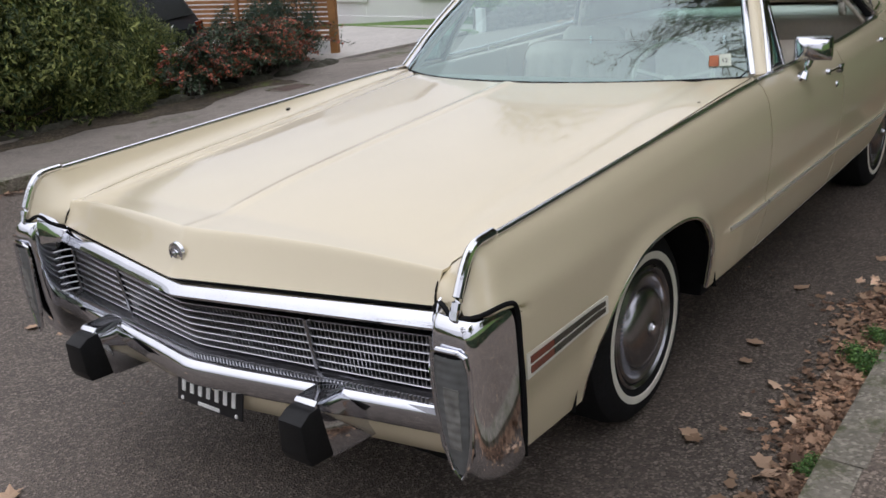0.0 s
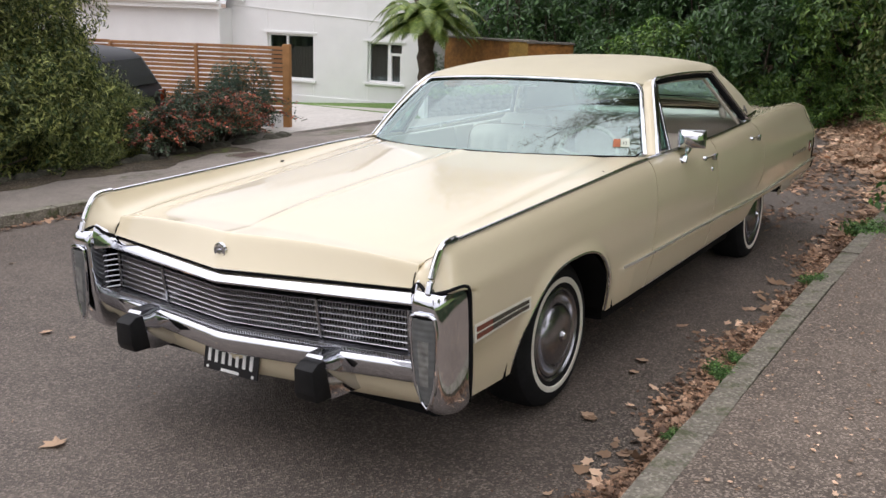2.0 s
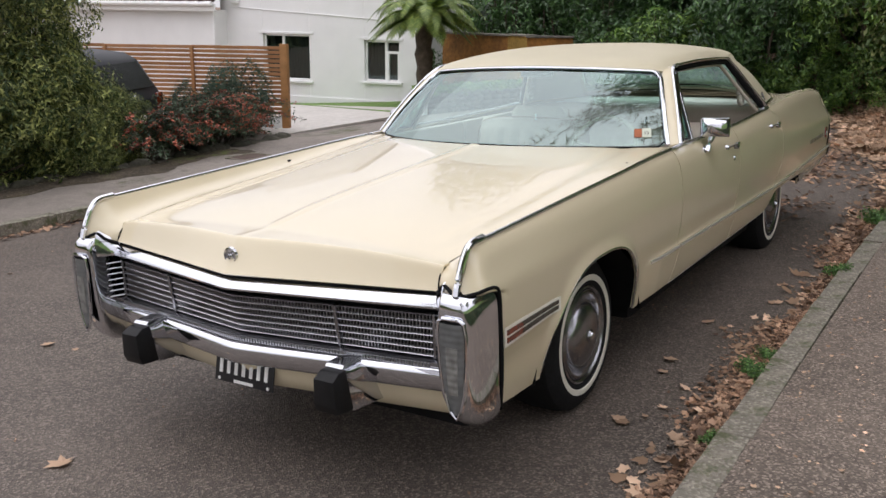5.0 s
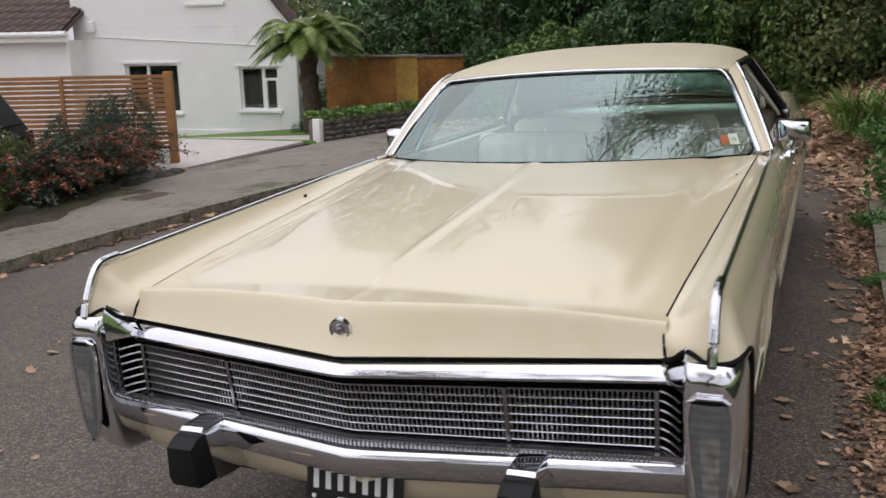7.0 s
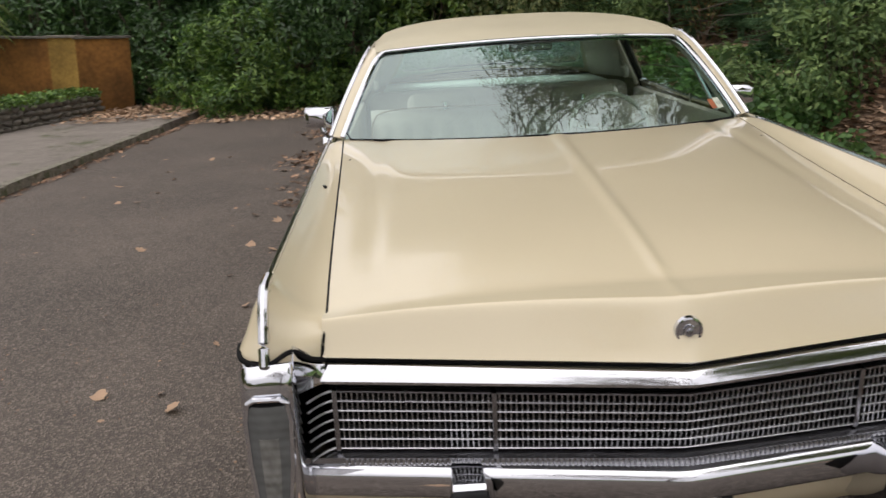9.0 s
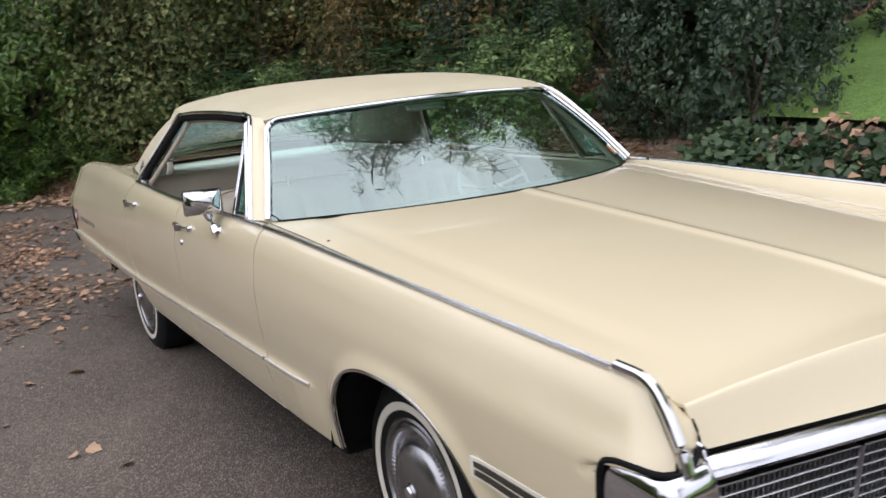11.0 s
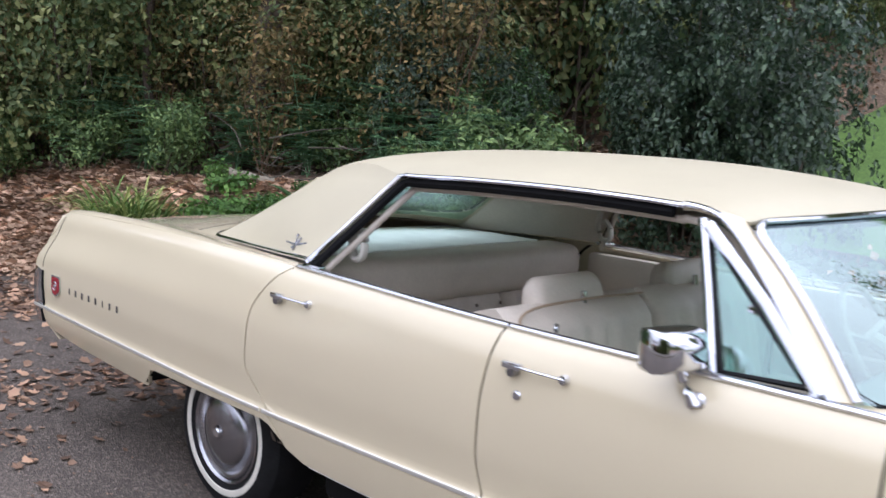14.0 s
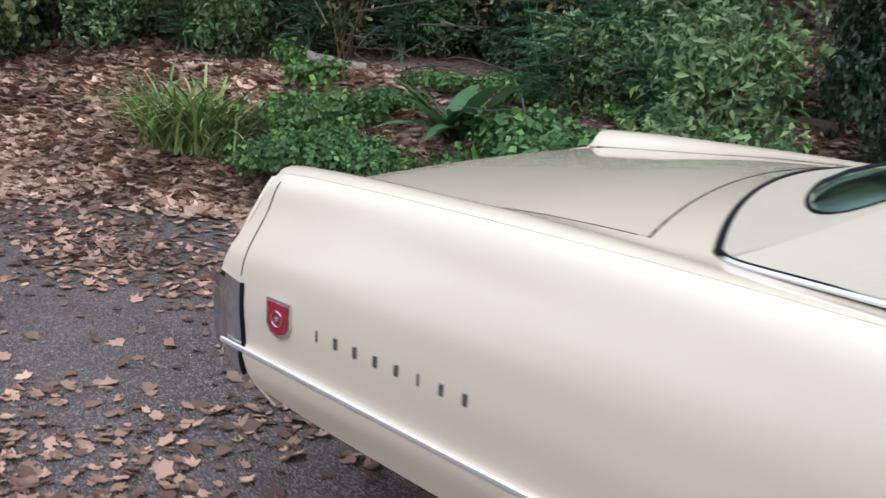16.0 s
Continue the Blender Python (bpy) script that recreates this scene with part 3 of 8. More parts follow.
# lamp housings at the fender ends
for s in (1, -1):
    rows = []
    for z, xo, xf, yo, yi, xi in ((0.826, -1.09, -1.205, 0.965, 0.855, -1.15), (0.822, -1.085, -1.232, 0.985, 0.85, -1.165), (0.80, -1.078, -1.250, 0.994, 0.848, -1.176),
                                  (0.765, -1.074, -1.258, 0.998, 0.846, -1.180), (0.65, -1.068, -1.256, 0.998, 0.846, -1.18), (0.52, -1.062, -1.246, 0.994, 0.848, -1.178),
                                  (0.43, -1.056, -1.225, 0.988, 0.85, -1.165), (0.385, -1.05, -1.20, 0.98, 0.86, -1.15), (0.352, -1.04, -1.16, 0.962, 0.87, -1.12), (0.338, -1.03, -1.12, 0.94, 0.89, -1.09)):
        rows.append([(xo + 0.02, s * (yo - 0.012), z), (xo, s * yo, z), (xo + (xf - xo) * 0.55, s * (yo - 0.002), z), (xf + 0.03, s * (yo - 0.012), z), (xf + 0.006, s * (yo - 0.028), z), (xf, s * (yo - 0.05), z),
                     (xf + 0.002, s * (yi + 0.024), z), (xf + 0.010, s * (yi + 0.012), z), (xi, s * (yi + 0.006), z), (xi + 0.04, s * yi, z), (xi + 0.09, s * yi, z)])
    bm = grid(np.array(rows), mirror=False)
    bmesh.ops.holes_fill(bm, edges=[e for e in bm.edges if e.is_boundary], sides=0)
    bmesh.ops.recalc_face_normals(bm, faces=bm.faces)
    cap = part("lamp_housing", bm, CHROME, car, "tall chrome lamp housing on the fender end", angle=70)
    sub = cap.modifiers.new("round", "SUBSURF")
    sub.levels = sub.render_levels = 2
    # tall lens with a pointed foot, framed in chrome over a dark seat
    outline = [(0.948, 0.752), (0.964, 0.741), (0.972, 0.70), (0.970, 0.60), (0.962, 0.50), (0.948, 0.445), (0.930, 0.418), (0.910, 0.44), (0.888, 0.50), (0.876, 0.60), (0.870, 0.70), (0.876, 0.741), (0.890, 0.752)]
    face = lambda y, z, f: (-1.258 - f + 0.10 * max(0, 0.55 - z) ** 1.3 + 0.25 * max(0, abs(y) - 0.94), s * y, z)
    ring = [face(y, z, 0.006) for y, z in outline + outline[:2]]
    part("lens_frame", tube(ring, 0.0065, sides=8), CHROME, cap)
    for nm, f, sc, mt, lab in (("lens_seat", 0.002, 0.99, BLACK, ""), ("lamp_lens", 0.004, 0.92, LENS, "ribbed clear lamp lens"), ("lamp_reflector", 0.0086, 0.44, REFLECTOR, "pale ribbed reflector strip")):
        bm = bmesh.new()
        rws = []
        for z in np.linspace(0.742 if nm != "lamp_reflector" else 0.66, 0.425 if nm != "lamp_reflector" else 0.50, 60):
            zz = 0.585 + (z - 0.585) * (1 if nm != "lamp_lens" else 0.96)
            lo = interp(-z, [-0.748, -0.735, -0.60, -0.50, -0.445, -0.418], [0.888, 0.872, 0.876, 0.888, 0.908, 0.929])
            hi = interp(-z, [-0.748, -0.735, -0.70, -0.60, -0.50, -0.445, -0.418], [0.950, 0.966, 0.972, 0.970, 0.962, 0.949, 0.931])
            mid, half = (lo + hi) / 2, (hi - lo) / 2 * sc
            w = 0.0006 * math.sin(z * 2 * math.pi / 0.022) if nm != "lens_seat" else 0
            rws.append([face(mid + half * k, zz, f + w + (0.004 * (1 - k * k) if nm == "lamp_lens" else 0)) for k in np.linspace(-1, 1, 9)])
        grid(rws, bm)
        bmesh.ops.recalc_face_normals(bm, faces=bm.faces)
        solid(part(nm, bm, mt, cap, lab), 0.003, 0)
    # dark seal between housing and fender
    seal = [(-1.150, 0.80, 0.793), (-1.185, 0.83, 0.812), (-1.205, 0.865, 0.838), (-1.225, 0.92, 0.816), (-1.205, 0.975, 0.826), (-1.12, 0.994, 0.828), (-1.086, 0.996, 0.80), (-1.08, 0.997, 0.70), (-1.072, 0.995, 0.55), (-1.062, 0.985, 0.44), (-1.035, 0.965, 0.375)]
    part("housing_seal", tube([(x, s * y, z) for x, y, z in smooth_line(seal, 60)], 0.0062, sides=8), BLACK, cap)
    # bright piece that carries the header bar over to the housing
    rows = [[(-1.135 - 0.062 * t ** 1.5 - 0.03 * math.sin(a), s * (0.800 + 0.062 * t), 0.742 + 0.060 * t ** 1.4 * math.cos(a) + 0.046 * math.cos(a)) for a in np.linspace(0, math.pi / 2, 7)] for t in np.linspace(0, 1, 8)]
    bm = grid(rows)
    bmesh.ops.recalc_face_normals(bm, faces=bm.faces)
    solid(part("header_end", bm, CHROME, cap, angle=70), 0.004, 0)
    # curved grille end beside the housing
    for i in range(7):
        z = GR_TOP + (GR_LOW - GR_TOP) * i / 6
        part("grille_end_bar", tube([(grille_x(0.785, z) + 0.006 - 0.045 * t * t, s * (0.787 + 0.058 * t), z - 0.008 * t) for t in np.linspace(0, 1, 6)], 0.003, sides=6), GRILLE, car)
    # side marker lamp, slanted
    mk = lambda u, v, f: (-1.056 + 0.422 * u, s * (side_y(-1.056 + 0.422 * u, 0.62) + f), 0.604 + 0.014 * u + (0.068 - 0.018 * u) * v)
    bm = grid([[mk(u, v, 0.006) for v in np.linspace(0, 1, 3)] for u in np.linspace(0, 1, 9)])
    bmesh.ops.recalc_face_normals(bm, faces=bm.faces)
    marker = solid(part("side_marker", bm, WHITEWALL, car, "slanted side marker lamp with amber and smoky lenses"), 0.006, 0)
    for v0, v1 in ((0.17, 0.45), (0.56, 0.84)):
        for u0, u1, mt, nm in ((0.035, 0.30, AMBER, "amber_lens"), (0.305, 0.965, SMOKE, "clear_lens")):
            bm = grid([[mk(u0 + (u1 - u0) * a, v0 + (v1 - v0) * b, 0.0095) for b in (0, 1)] for a in np.linspace(0, 1, 5)])
            bmesh.ops.recalc_face_normals(bm, faces=bm.faces)
            solid(part(nm, bm, mt, marker), 0.004, 0)

# number plate, its characters as plain bars
plate_at = pose(-1.236, 0.024, 0.394, 0, 12, 0)
plate = part("number_plate", soft_box((-0.006, -0.15, -0.056), (0.0, 0.15, 0.056), 0.0025, plate_at), PLATE, car, "black plate with white characters")
for i in range(7):
    y = 0.118 - i * 0.0385
    part("plate_bar", soft_box((-0.009, y - 0.0085, -0.022), (-0.005, y + 0.0085, 0.044), 0.001, plate_at, 1), WHITE_INK, plate)
part("plate_bar", soft_box((-0.008, -0.05, -0.052), (-0.005, 0.05, -0.040), 0.001, plate_at, 1), WHITE_INK, plate)
for y in (0.125, -0.125):
    part("plate_screw", lathe([(0, -0.010), (0.006, -0.009), (0.007, -0.006)], 10, m=plate_at @ pose(0, y, -0.045, 0, 0, -90)), WHITE_INK, plate)


# ---- wheels ----
def wheel(x, s, z):
    hub = pose(x, s * 0.715, z, 0, 0, 0 if s > 0 else 180)
    R = TYRE_R
    w = part("wheel", lathe([(0.19, -0.08), (0.29, -0.095), (R - 0.012, -0.075), (R, -0.03), (R, 0.085), (R - 0.012, 0.125), (0.300, 0.150), (0.262, 0.157), (0.238, 0.155), (0.212, 0.142), (0.205, 0.10)], 64, m=hub), TYRE, car, "black tyre with a thin white wall and a polished wheel cover", angle=30)
    part("white_wall", lathe([(0.262, 0.1572), (0.257, 0.1592), (0.238, 0.1575), (0.236, 0.154)], 64, m=hub), WHITEWALL, w)
    part("rim", lathe([(0.212, 0.11), (0.214, 0.148), (0.206, 0.152), (0.196, 0.142), (0.190, 0.130), (0.19, 0.05)], 64, m=hub), STEEL, w, "dark steel rim")
    cover = part("wheel_cover", lathe([(0.196, 0.136), (0.192, 0.146), (0.184, 0.150), (0.160, 0.140), (0.145, 0.138), (0.139, 0.150), (0.128, 0.160), (0.09, 0.172), (0.045, 0.177), (0.028, 0.178), (0.024, 0.186), (0.0, 0.188)], 64, m=hub), STEEL, w, "brushed domed wheel cover")
    bm = bmesh.new()
    for i in range(72):
        a = 2 * math.pi * i / 72
        box(bm, (-0.0018, 0.138, 0.150), (0.0018, 0.1475, 0.180), Matrix.Rotation(a, 4, "Y"))
    bm.transform(hub)
    vents = part("cover_vents", bm, BRIGHT, cover, smooth=False)
    vents["kind"] = "stuff"
    part("centre_badge", lathe([(0.020, 0.186), (0.016, 0.192), (0.0, 0.193)], 24, m=hub), BRIGHT, cover)
    return w


for x, z in ((AXLE_F, HUB_F), (AXLE_R, HUB_R)):
    for s in (1, -1):
        wheel(x, s, z)
# dark wheel wells and the closed floor of the car
for s in (1, -1):
    for x, r in ((ARCH_X, 0.53), (AXLE_R, 0.50)):
        rows = []
        for y in (0.45, 0.955):
            rows.append([(x + r * math.cos(a), s * y, 0.30 + (0.455 if x < 1 else 0.30) * math.sin(a)) for a in np.linspace(0.12 if x < 1 else 0.42, math.pi - (0.12 if x < 1 else 0.42), 24)])
        rows.insert(0, [(x, s * 0.45, 0.35)] * 24)
        bm = grid(rows)
        bmesh.ops.remove_doubles(bm, verts=bm.verts, dist=0.0005)
        part("wheel_well", bm, BLACK, car, "black wheel well")
# black floor boxes, sized to block light and read as shade underneath
under = soft_box((-1.04, -0.84, 0.27), (-0.70, 0.84, 0.44), 0.03)
part("underbody_blocker", under, BLACK, car)
part("underbody_blocker", soft_box((0.40, -0.86, 0.25), (2.58, 0.86, 0.40), 0.03), BLACK, car)
part("underbody_blocker", soft_box((-0.62, -0.44, 0.18), (4.45, 0.44, 0.40), 0.03), BLACK, car)
part("underbody_blocker", soft_box((3.68, -0.80, 0.44), (4.50, 0.80, 0.62), 0.03), BLACK, car)
# one black block stands in for the engine bay's unlit depth
part("engine_bay_shade", soft_box((-1.08, -0.75, 0.42), (0.40, 0.75, 0.78), 0.05), BLACK, car)

# ---- roof, glass and rear ----
def ws_point(u, v):
    """The windscreen: u across (-1..1), v from foot to head."""
    a = abs(u)
    low = np.array([0.455 + 0.385 * a ** 2.2, 0.862 * u, 1.052 - 0.022 * u * u])
    top = np.array([1.03 + 0.165 * a ** 2.4, 0.695 * u, 1.395 - 0.030 * u * u])
    p = low + (top - low) * v
    bulge = 0.02 * math.sin(math.pi * v)
    return p + np.array([-bulge * 0.5, 0, bulge * 0.6])


windscreen = part("windscreen", grid([[ws_point(u, v) for u in np.linspace(-1, 1, 41)] for v in np.linspace(0, 1, 13)]), GLASS, car, "green-tinted curved windscreen", angle=80)
windscreen.visible_shadow = False
ring = [ws_point(u, 0) for u in np.linspace(-0.97, 0.97, 31)] + [ws_point(1, v) for v in np.linspace(0.06, 0.94, 9)] + [ws_point(u, 1) for u in np.linspace(0.96, -0.96, 31)] + [ws_point(-1, v) for v in np.linspace(0.94, 0.06, 9)]
ring = ring + ring[:2]
part("windscreen_seal", tube([p + [0.004, 0, -0.004] for p in ring], 0.006, sides=6), BLACK, windscreen)
upper = [ws_point(1.015, v) + [-0.002, 0, 0.006] for v in np.linspace(0.0, 0.86, 9)] + [ws_point(u, v) + [-0.003, 0, 0.005] for u, v in ((1.012, 0.92), (1.003, 0.965), (0.985, 1.0), (0.96, 1.016))] + [ws_point(u, 1.02) + [-0.004, 0, 0.004] for u in np.linspace(0.93, -0.93, 31)] + [ws_point(u, v) + [-0.003, 0, 0.005] for u, v in ((-0.96, 1.016), (-0.985, 1.0), (-1.003, 0.965), (-1.012, 0.92))] + [ws_point(-1.015, v) + [-0.002, 0, 0.006] for v in np.linspace(0.86, 0.0, 9)]
part("windscreen_frame", tube(upper, 0.0125, sides=8, flat=0.7), CHROME, windscreen, "chrome windscreen moulding")
# small sticker low in the driver's corner
sk = [[ws_point(u, v) + np.array([-0.004, 0, 0.004]) for u in (-0.945, -0.902)] for v in (0.10, 0.21)]
part("windscreen_sticker", grid(sk), material("paper_sticker", (0.62, 0.66, 0.55), rough=0.6, vary=0.1, scale=40), windscreen, "pale paper sticker")
sk = [[ws_point(u, v) + np.array([-0.004, 0, 0.004]) for u in (-0.900, -0.864)] for v in (0.10, 0.20)]
part("windscreen_sticker", grid(sk), material("orange_sticker", (0.38, 0.12, 0.05), rough=0.6, vary=0.2, scale=40), windscreen, "orange paper sticker")

text = bpy.data.curves.new("sticker_figures", "FONT")
text.body, text.size, text.align_x = "12", 0.027, "CENTER"
holder = new("sticker_figures", text)
bpy.context.view_layer.update()
figures = bpy.data.meshes.new_from_object(holder)
bpy.data.objects.remove(holder)
figures.materials.append(BLACK)
mark = new("sticker_figures", figures)
mark.parent = windscreen
lo_, hi_ = ws_point(-0.924, 0.13), ws_point(-0.924, 0.18)
up_ = Vector(hi_ - lo_).normalized()
side_ = Vector(ws_point(-0.91, 0.15) - ws_point(-0.87, 0.15)).normalized()
out_ = side_.cross(up_)
up_ = out_.cross(side_)
mark.matrix_basis = Matrix(((side_.x, up_.x, out_.x, lo_[0] - 0.007), (side_.y, up_.y, out_.y, lo_[1]), (side_.z, up_.z, out_.z, lo_[2] + 0.006), (0, 0, 0, 1)))

# cowl between hood and glass, with wipers hidden in it
rows = []
for k in np.linspace(-1, 1, 41):
    y = 0.868 * k
    z = hood_z(cowl_x(y), y)
    rows.append([(cowl_x(y) - 0.01, y, z - 0.012), (cowl_x(y) + 0.06, y * 1.0, 1.035 - 0.02 * k * k)])
part("cowl", grid(rows), PAINT, car, "narrow cream cowl at the foot of the windscreen")


def rail(u):
    """Roof edge over the side windows, from the screen's head to the rear pillar's top."""
    pts = smooth_line([(1.20, 0.712, 1.374), (1.31, 0.722, 1.396), (1.7, 0.728, 1.408), (2.1, 0.722, 1.404), (2.42, 0.704, 1.394), (2.62, 0.670, 1.418), (2.82, 0.636, 1.397), (2.985, 0.62, 1.336)], 71)
    i = u * 70
    j = min(int(i), 69)
    return pts[j] + (pts[j + 1] - pts[j]) * (i - j)


def ridge(u):
    pts = smooth_line([(1.035, 0, 1.404), (1.2, 0, 1.458), (1.6, 0, 1.499), (2.05, 0, 1.507), (2.42, 0, 1.496), (2.64, 0, 1.473), (2.83, 0, 1.436), (3.015, 0, 1.375)], 71)
    i = u * 70
    j = min(int(i), 69)
    return pts[j] + (pts[j + 1] - pts[j]) * (i - j)


rows = []
for u in np.linspace(0, 1, 46):
    a, c = rail(u), ridge(u)
    row = []
    for k in np.linspace(-1, 1, 37):
        t = abs(k)
        q = 1.95 - 0.75 * max(0, (u - 0.55) / 0.45)
        e = 1 - (1 - t ** 2.6) ** (1 / q)
        row.append((c[0] + (a[0] - c[0]) * t ** 2.2, a[1] * k if t < 1 else a[1] * k, c[2] + (a[2] - c[2]) * e))
    rows.append(row)
solid(part("vinyl_roof", grid(rows), VINYL, car, "cream vinyl-covered roof", angle=70), 0.012)

# rear pillars, swept down into the quarters
PF = smooth_line([(2.42, 0.704, 1.394), (2.48, 0.755, 1.315), (2.56, 0.822, 1.205), (2.66, 0.897, 1.078)], 15)
PB = smooth_line([(2.985, 0.62, 1.336), (3.12, 0.66, 1.253), (3.28, 0.711, 1.155), (3.45, 0.765, 1.060)], 15)
rows = []
for i in range(15):
    row = []
    t = i / 14
    top = [rail((4 + 3 * k) / 7) for k in np.linspace(0, 1, 13)]
    low = [np.array([2.66 + 0.79 * k, 0.897 - 0.132 * k, 1.078 - 0.018 * k]) for k in np.linspace(0, 1, 13)]
    for j in range(13):
        k = j / 12
        edge = PF[i] + (PB[i] - PF[i]) * k
        s = top[j] + (low[j] - top[j]) * t
        p = 0.5 * edge + 0.5 * s
        if i == 0:
            p = top[j]
        if i == 14:
            p = low[j]
        if j == 0:
            p = PF[i]
        if j == 12:
            p = PB[i]
        row.append(p + np.array([0.0, 0.030, 0.012]) * math.sin(math.pi * k) * math.sin(math.pi * min(1, t * 0.9)))
    rows.append(row)
PILLAR = rows
both_sides("rear_pillar", np.array(rows), VINYL, "cream vinyl-covered rear pillar", 0.02, angle=60)


def back(u, v):
    """The sloped rear of the roof that holds the rear window."""
    a = abs(u)
    top = np.array([2.985 + 0.03 * (1 - a * a), 0.62 * u, 1.336 + 0.039 * (1 - a ** 2.4)])
    low = np.array([3.45 + 0.15 * (1 - a * a), 0.765 * u, 1.060 + 0.056 * (1 - a ** 2.2)])
    p = top + (low - top) * v
    return p + np.array([0, 0, -0.035 * math.sin(math.pi * v) * (1 - 0.5 * a)])


bm = bmesh.new()
nu, nv = 80, 44
vs = [[bm.verts.new(back(u, v)) for u in np.linspace(-1, 1, nu + 1)] for v in np.linspace(0, 1, nv + 1)]
for i in range(nv):
    for j in range(nu):
        u, v = -1 + 2 * (j + 0.5) / nu, (i + 0.5) / nv
        if (abs(u) / 0.90) ** 5 + (abs(v - 0.40) / 0.37) ** 4 < 1:
            continue
        bm.faces.new((vs[i][j], vs[i][j + 1], vs[i + 1][j + 1], vs[i + 1][j]))
for v in [v for v in bm.verts if not v.link_faces]:
    bm.verts.remove(v)
bmesh.ops.recalc_face_normals(bm, faces=bm.faces)
solid(part("rear_window_surround", bm, VINYL, car, "cream vinyl round the rear window", angle=60), 0.012, 0)
rear_glass = part("rear_window", grid([[back(u, v) + [0, 0, -0.012] for u in np.linspace(-0.92, 0.92, 25)] for v in np.linspace(0.0, 0.82, 9)]), GLASS, car, "green-tinted rear window", angle=80)
rear_glass.visible_shadow = False
loop = []
for a in np.linspace(0, 2 * math.pi, 81):
    c, s_ = math.cos(a), math.sin(a)
    loop.append(back(0.902 * abs(c) ** 0.4 * (1 if c > 0 else -1), 0.40 + 0.372 * abs(s_) ** 0.5 * (1 if s_ > 0 else -1)) + [0, 0, 0.004])
part("rear_window_seal", tube(loop, 0.006, sides=6), BLACK, rear_glass)
arc = [back(u, 1.0) + [0.006, 0, 0.003] for u in np.linspace(0, 0.93, 24)]
for s in (1, -1):
    side = [np.array([2.65 + 0.80 * k, 0.905 - 0.138 * k, 1.084 - 0.020 * k]) for k in np.linspace(0, 0.90, 12)]
    corner = np.array([3.462, 0.768, 1.064])
    bend = [side[-1] * (1 - t) ** 2 + corner * 2 * t * (1 - t) + arc[-1] * t * t for t in np.linspace(0, 1, 9)]
    part("pillar_moulding", tube([(x, s * y, z) for x, y, z in side + bend[1:5]], 0.010, sides=8, flat=0.8), CHROME, car, "chrome moulding at the vinyl's foot")
    part("roof_edge_seal", tube([(x, s * y, z) for x, y, z in bend[4:-1] + arc[::-1]], 0.0085, sides=6), BLACK, car, "dark seal along the vinyl's rear edge")
    part("roof_edge_moulding", tube([(x + 0.009, s * y, z - 0.004) for x, y, z in bend[4:-1] + arc[::-1]], 0.0045, sides=6), BRIGHT, car)
    part("vinyl_seam", tube([(x, s * y, z + 0.002) for x, y, z in (back(0.93, v) for v in np.linspace(0.05, 0.97, 16))], 0.0028, sides=5), VINYL, car)


# quarter tops with the low fins, and the deck
def deck_z(x):
    return float(curve_interp(x, [2.7, 3.4, 3.6, 3.85, 4.2, 4.62], [1.062, 1.060, 1.066, 1.058, 1.028, 0.990]))


def inner_y(x):
    return float(curve_interp(x, [2.68, 3.0, 3.5, 3.9, 4.6], [0.90, 0.845, 0.755, 0.722, 0.700]))


rows = []
for x in np.linspace(2.66, 4.632, 50):
    yc, zc = crown(x)
    yi, zd = inner_y(x), deck_z(x)
    k = float(np.clip((x - 3.3) / 0.6, 0, 1))
    w = max(0.004, yc - yi)
    f = 0.012 * k                                    # the fin's rounded back
    rows.append([(x, yc, zc), (x, yc - 0.10 * w, zc + 0.004 + 0.6 * f), (x, yc - 0.32 * w, zc + 0.004 + f), (x, yc - 0.56 * w, zc + 0.8 * f), (x, yc - 0.76 * w, zc + 0.2 * f - 0.25 * k * (zc - zd)),
                 (x, yc - 0.92 * w, zd + 0.1 * (zc - zd) * k + (1 - k) * 0.3 * (zc - zd)), (x, yi, zd)])
both_sides("quarter_top", np.array(rows), PAINT, thick=0.008, angle=60)
def lid_front(u):
    return 3.705 - 0.09 * u * u
rows = []
for t in np.linspace(0, 1, 24):
    row = []
    for u in np.linspace(-1, 1, 33):
        x0 = lid_front(u)
        x = x0 + (4.63 - x0) * t
        y = u * (inner_y(x) - 0.006)
        row.append((x, y, deck_z(x) + (0.038 - 0.022 * t) * (1 - u * u) - 0.12 * max(0, t - 0.93)))
    rows.append(row)
solid(part("deck_lid", grid(rows), PAINT, car, "cream boot lid", angle=60), 0.01)
rows = []
for u in np.linspace(-1, 1, 33):
    a, b = back(u, 1.0), np.array([lid_front(u) - 0.005, u * inner_y(lid_front(u)), deck_z(lid_front(u)) + 0.038 * (1 - u * u)])
    rows.append([a + (b - a) * k for k in np.linspace(0, 1, 5)])
part("deck_front", grid(rows[::-1]), PAINT, car)
for s in (1, -1):
    pts = [(x, s * inner_y(x), deck_z(x) - 0.003) for x in np.linspace(3.64, 4.6, 30)]
    part("deck_gap", tube(pts, 0.004, sides=6), BLACK, car)
part("deck_gap", tube([(lid_front(u) - 0.003, u * inner_y(lid_front(u)), deck_z(lid_front(u)) + 0.038 * (1 - u * u) - 0.003) for u in np.linspace(-1, 1, 33)], 0.0045, sides=6), BLACK, car)
# fin ends: a separate capped piece with a seam
for s in (1, -1):
    part("fin_seam", tube([(4.600 + 0.115 * (1.0 - z), s * (side_y(4.600 + 0.115 * (1.0 - z), z) + 0.0004), z) for z in np.linspace(0.772, 1.015, 14)], 0.0018, sides=6), BLACK, car)
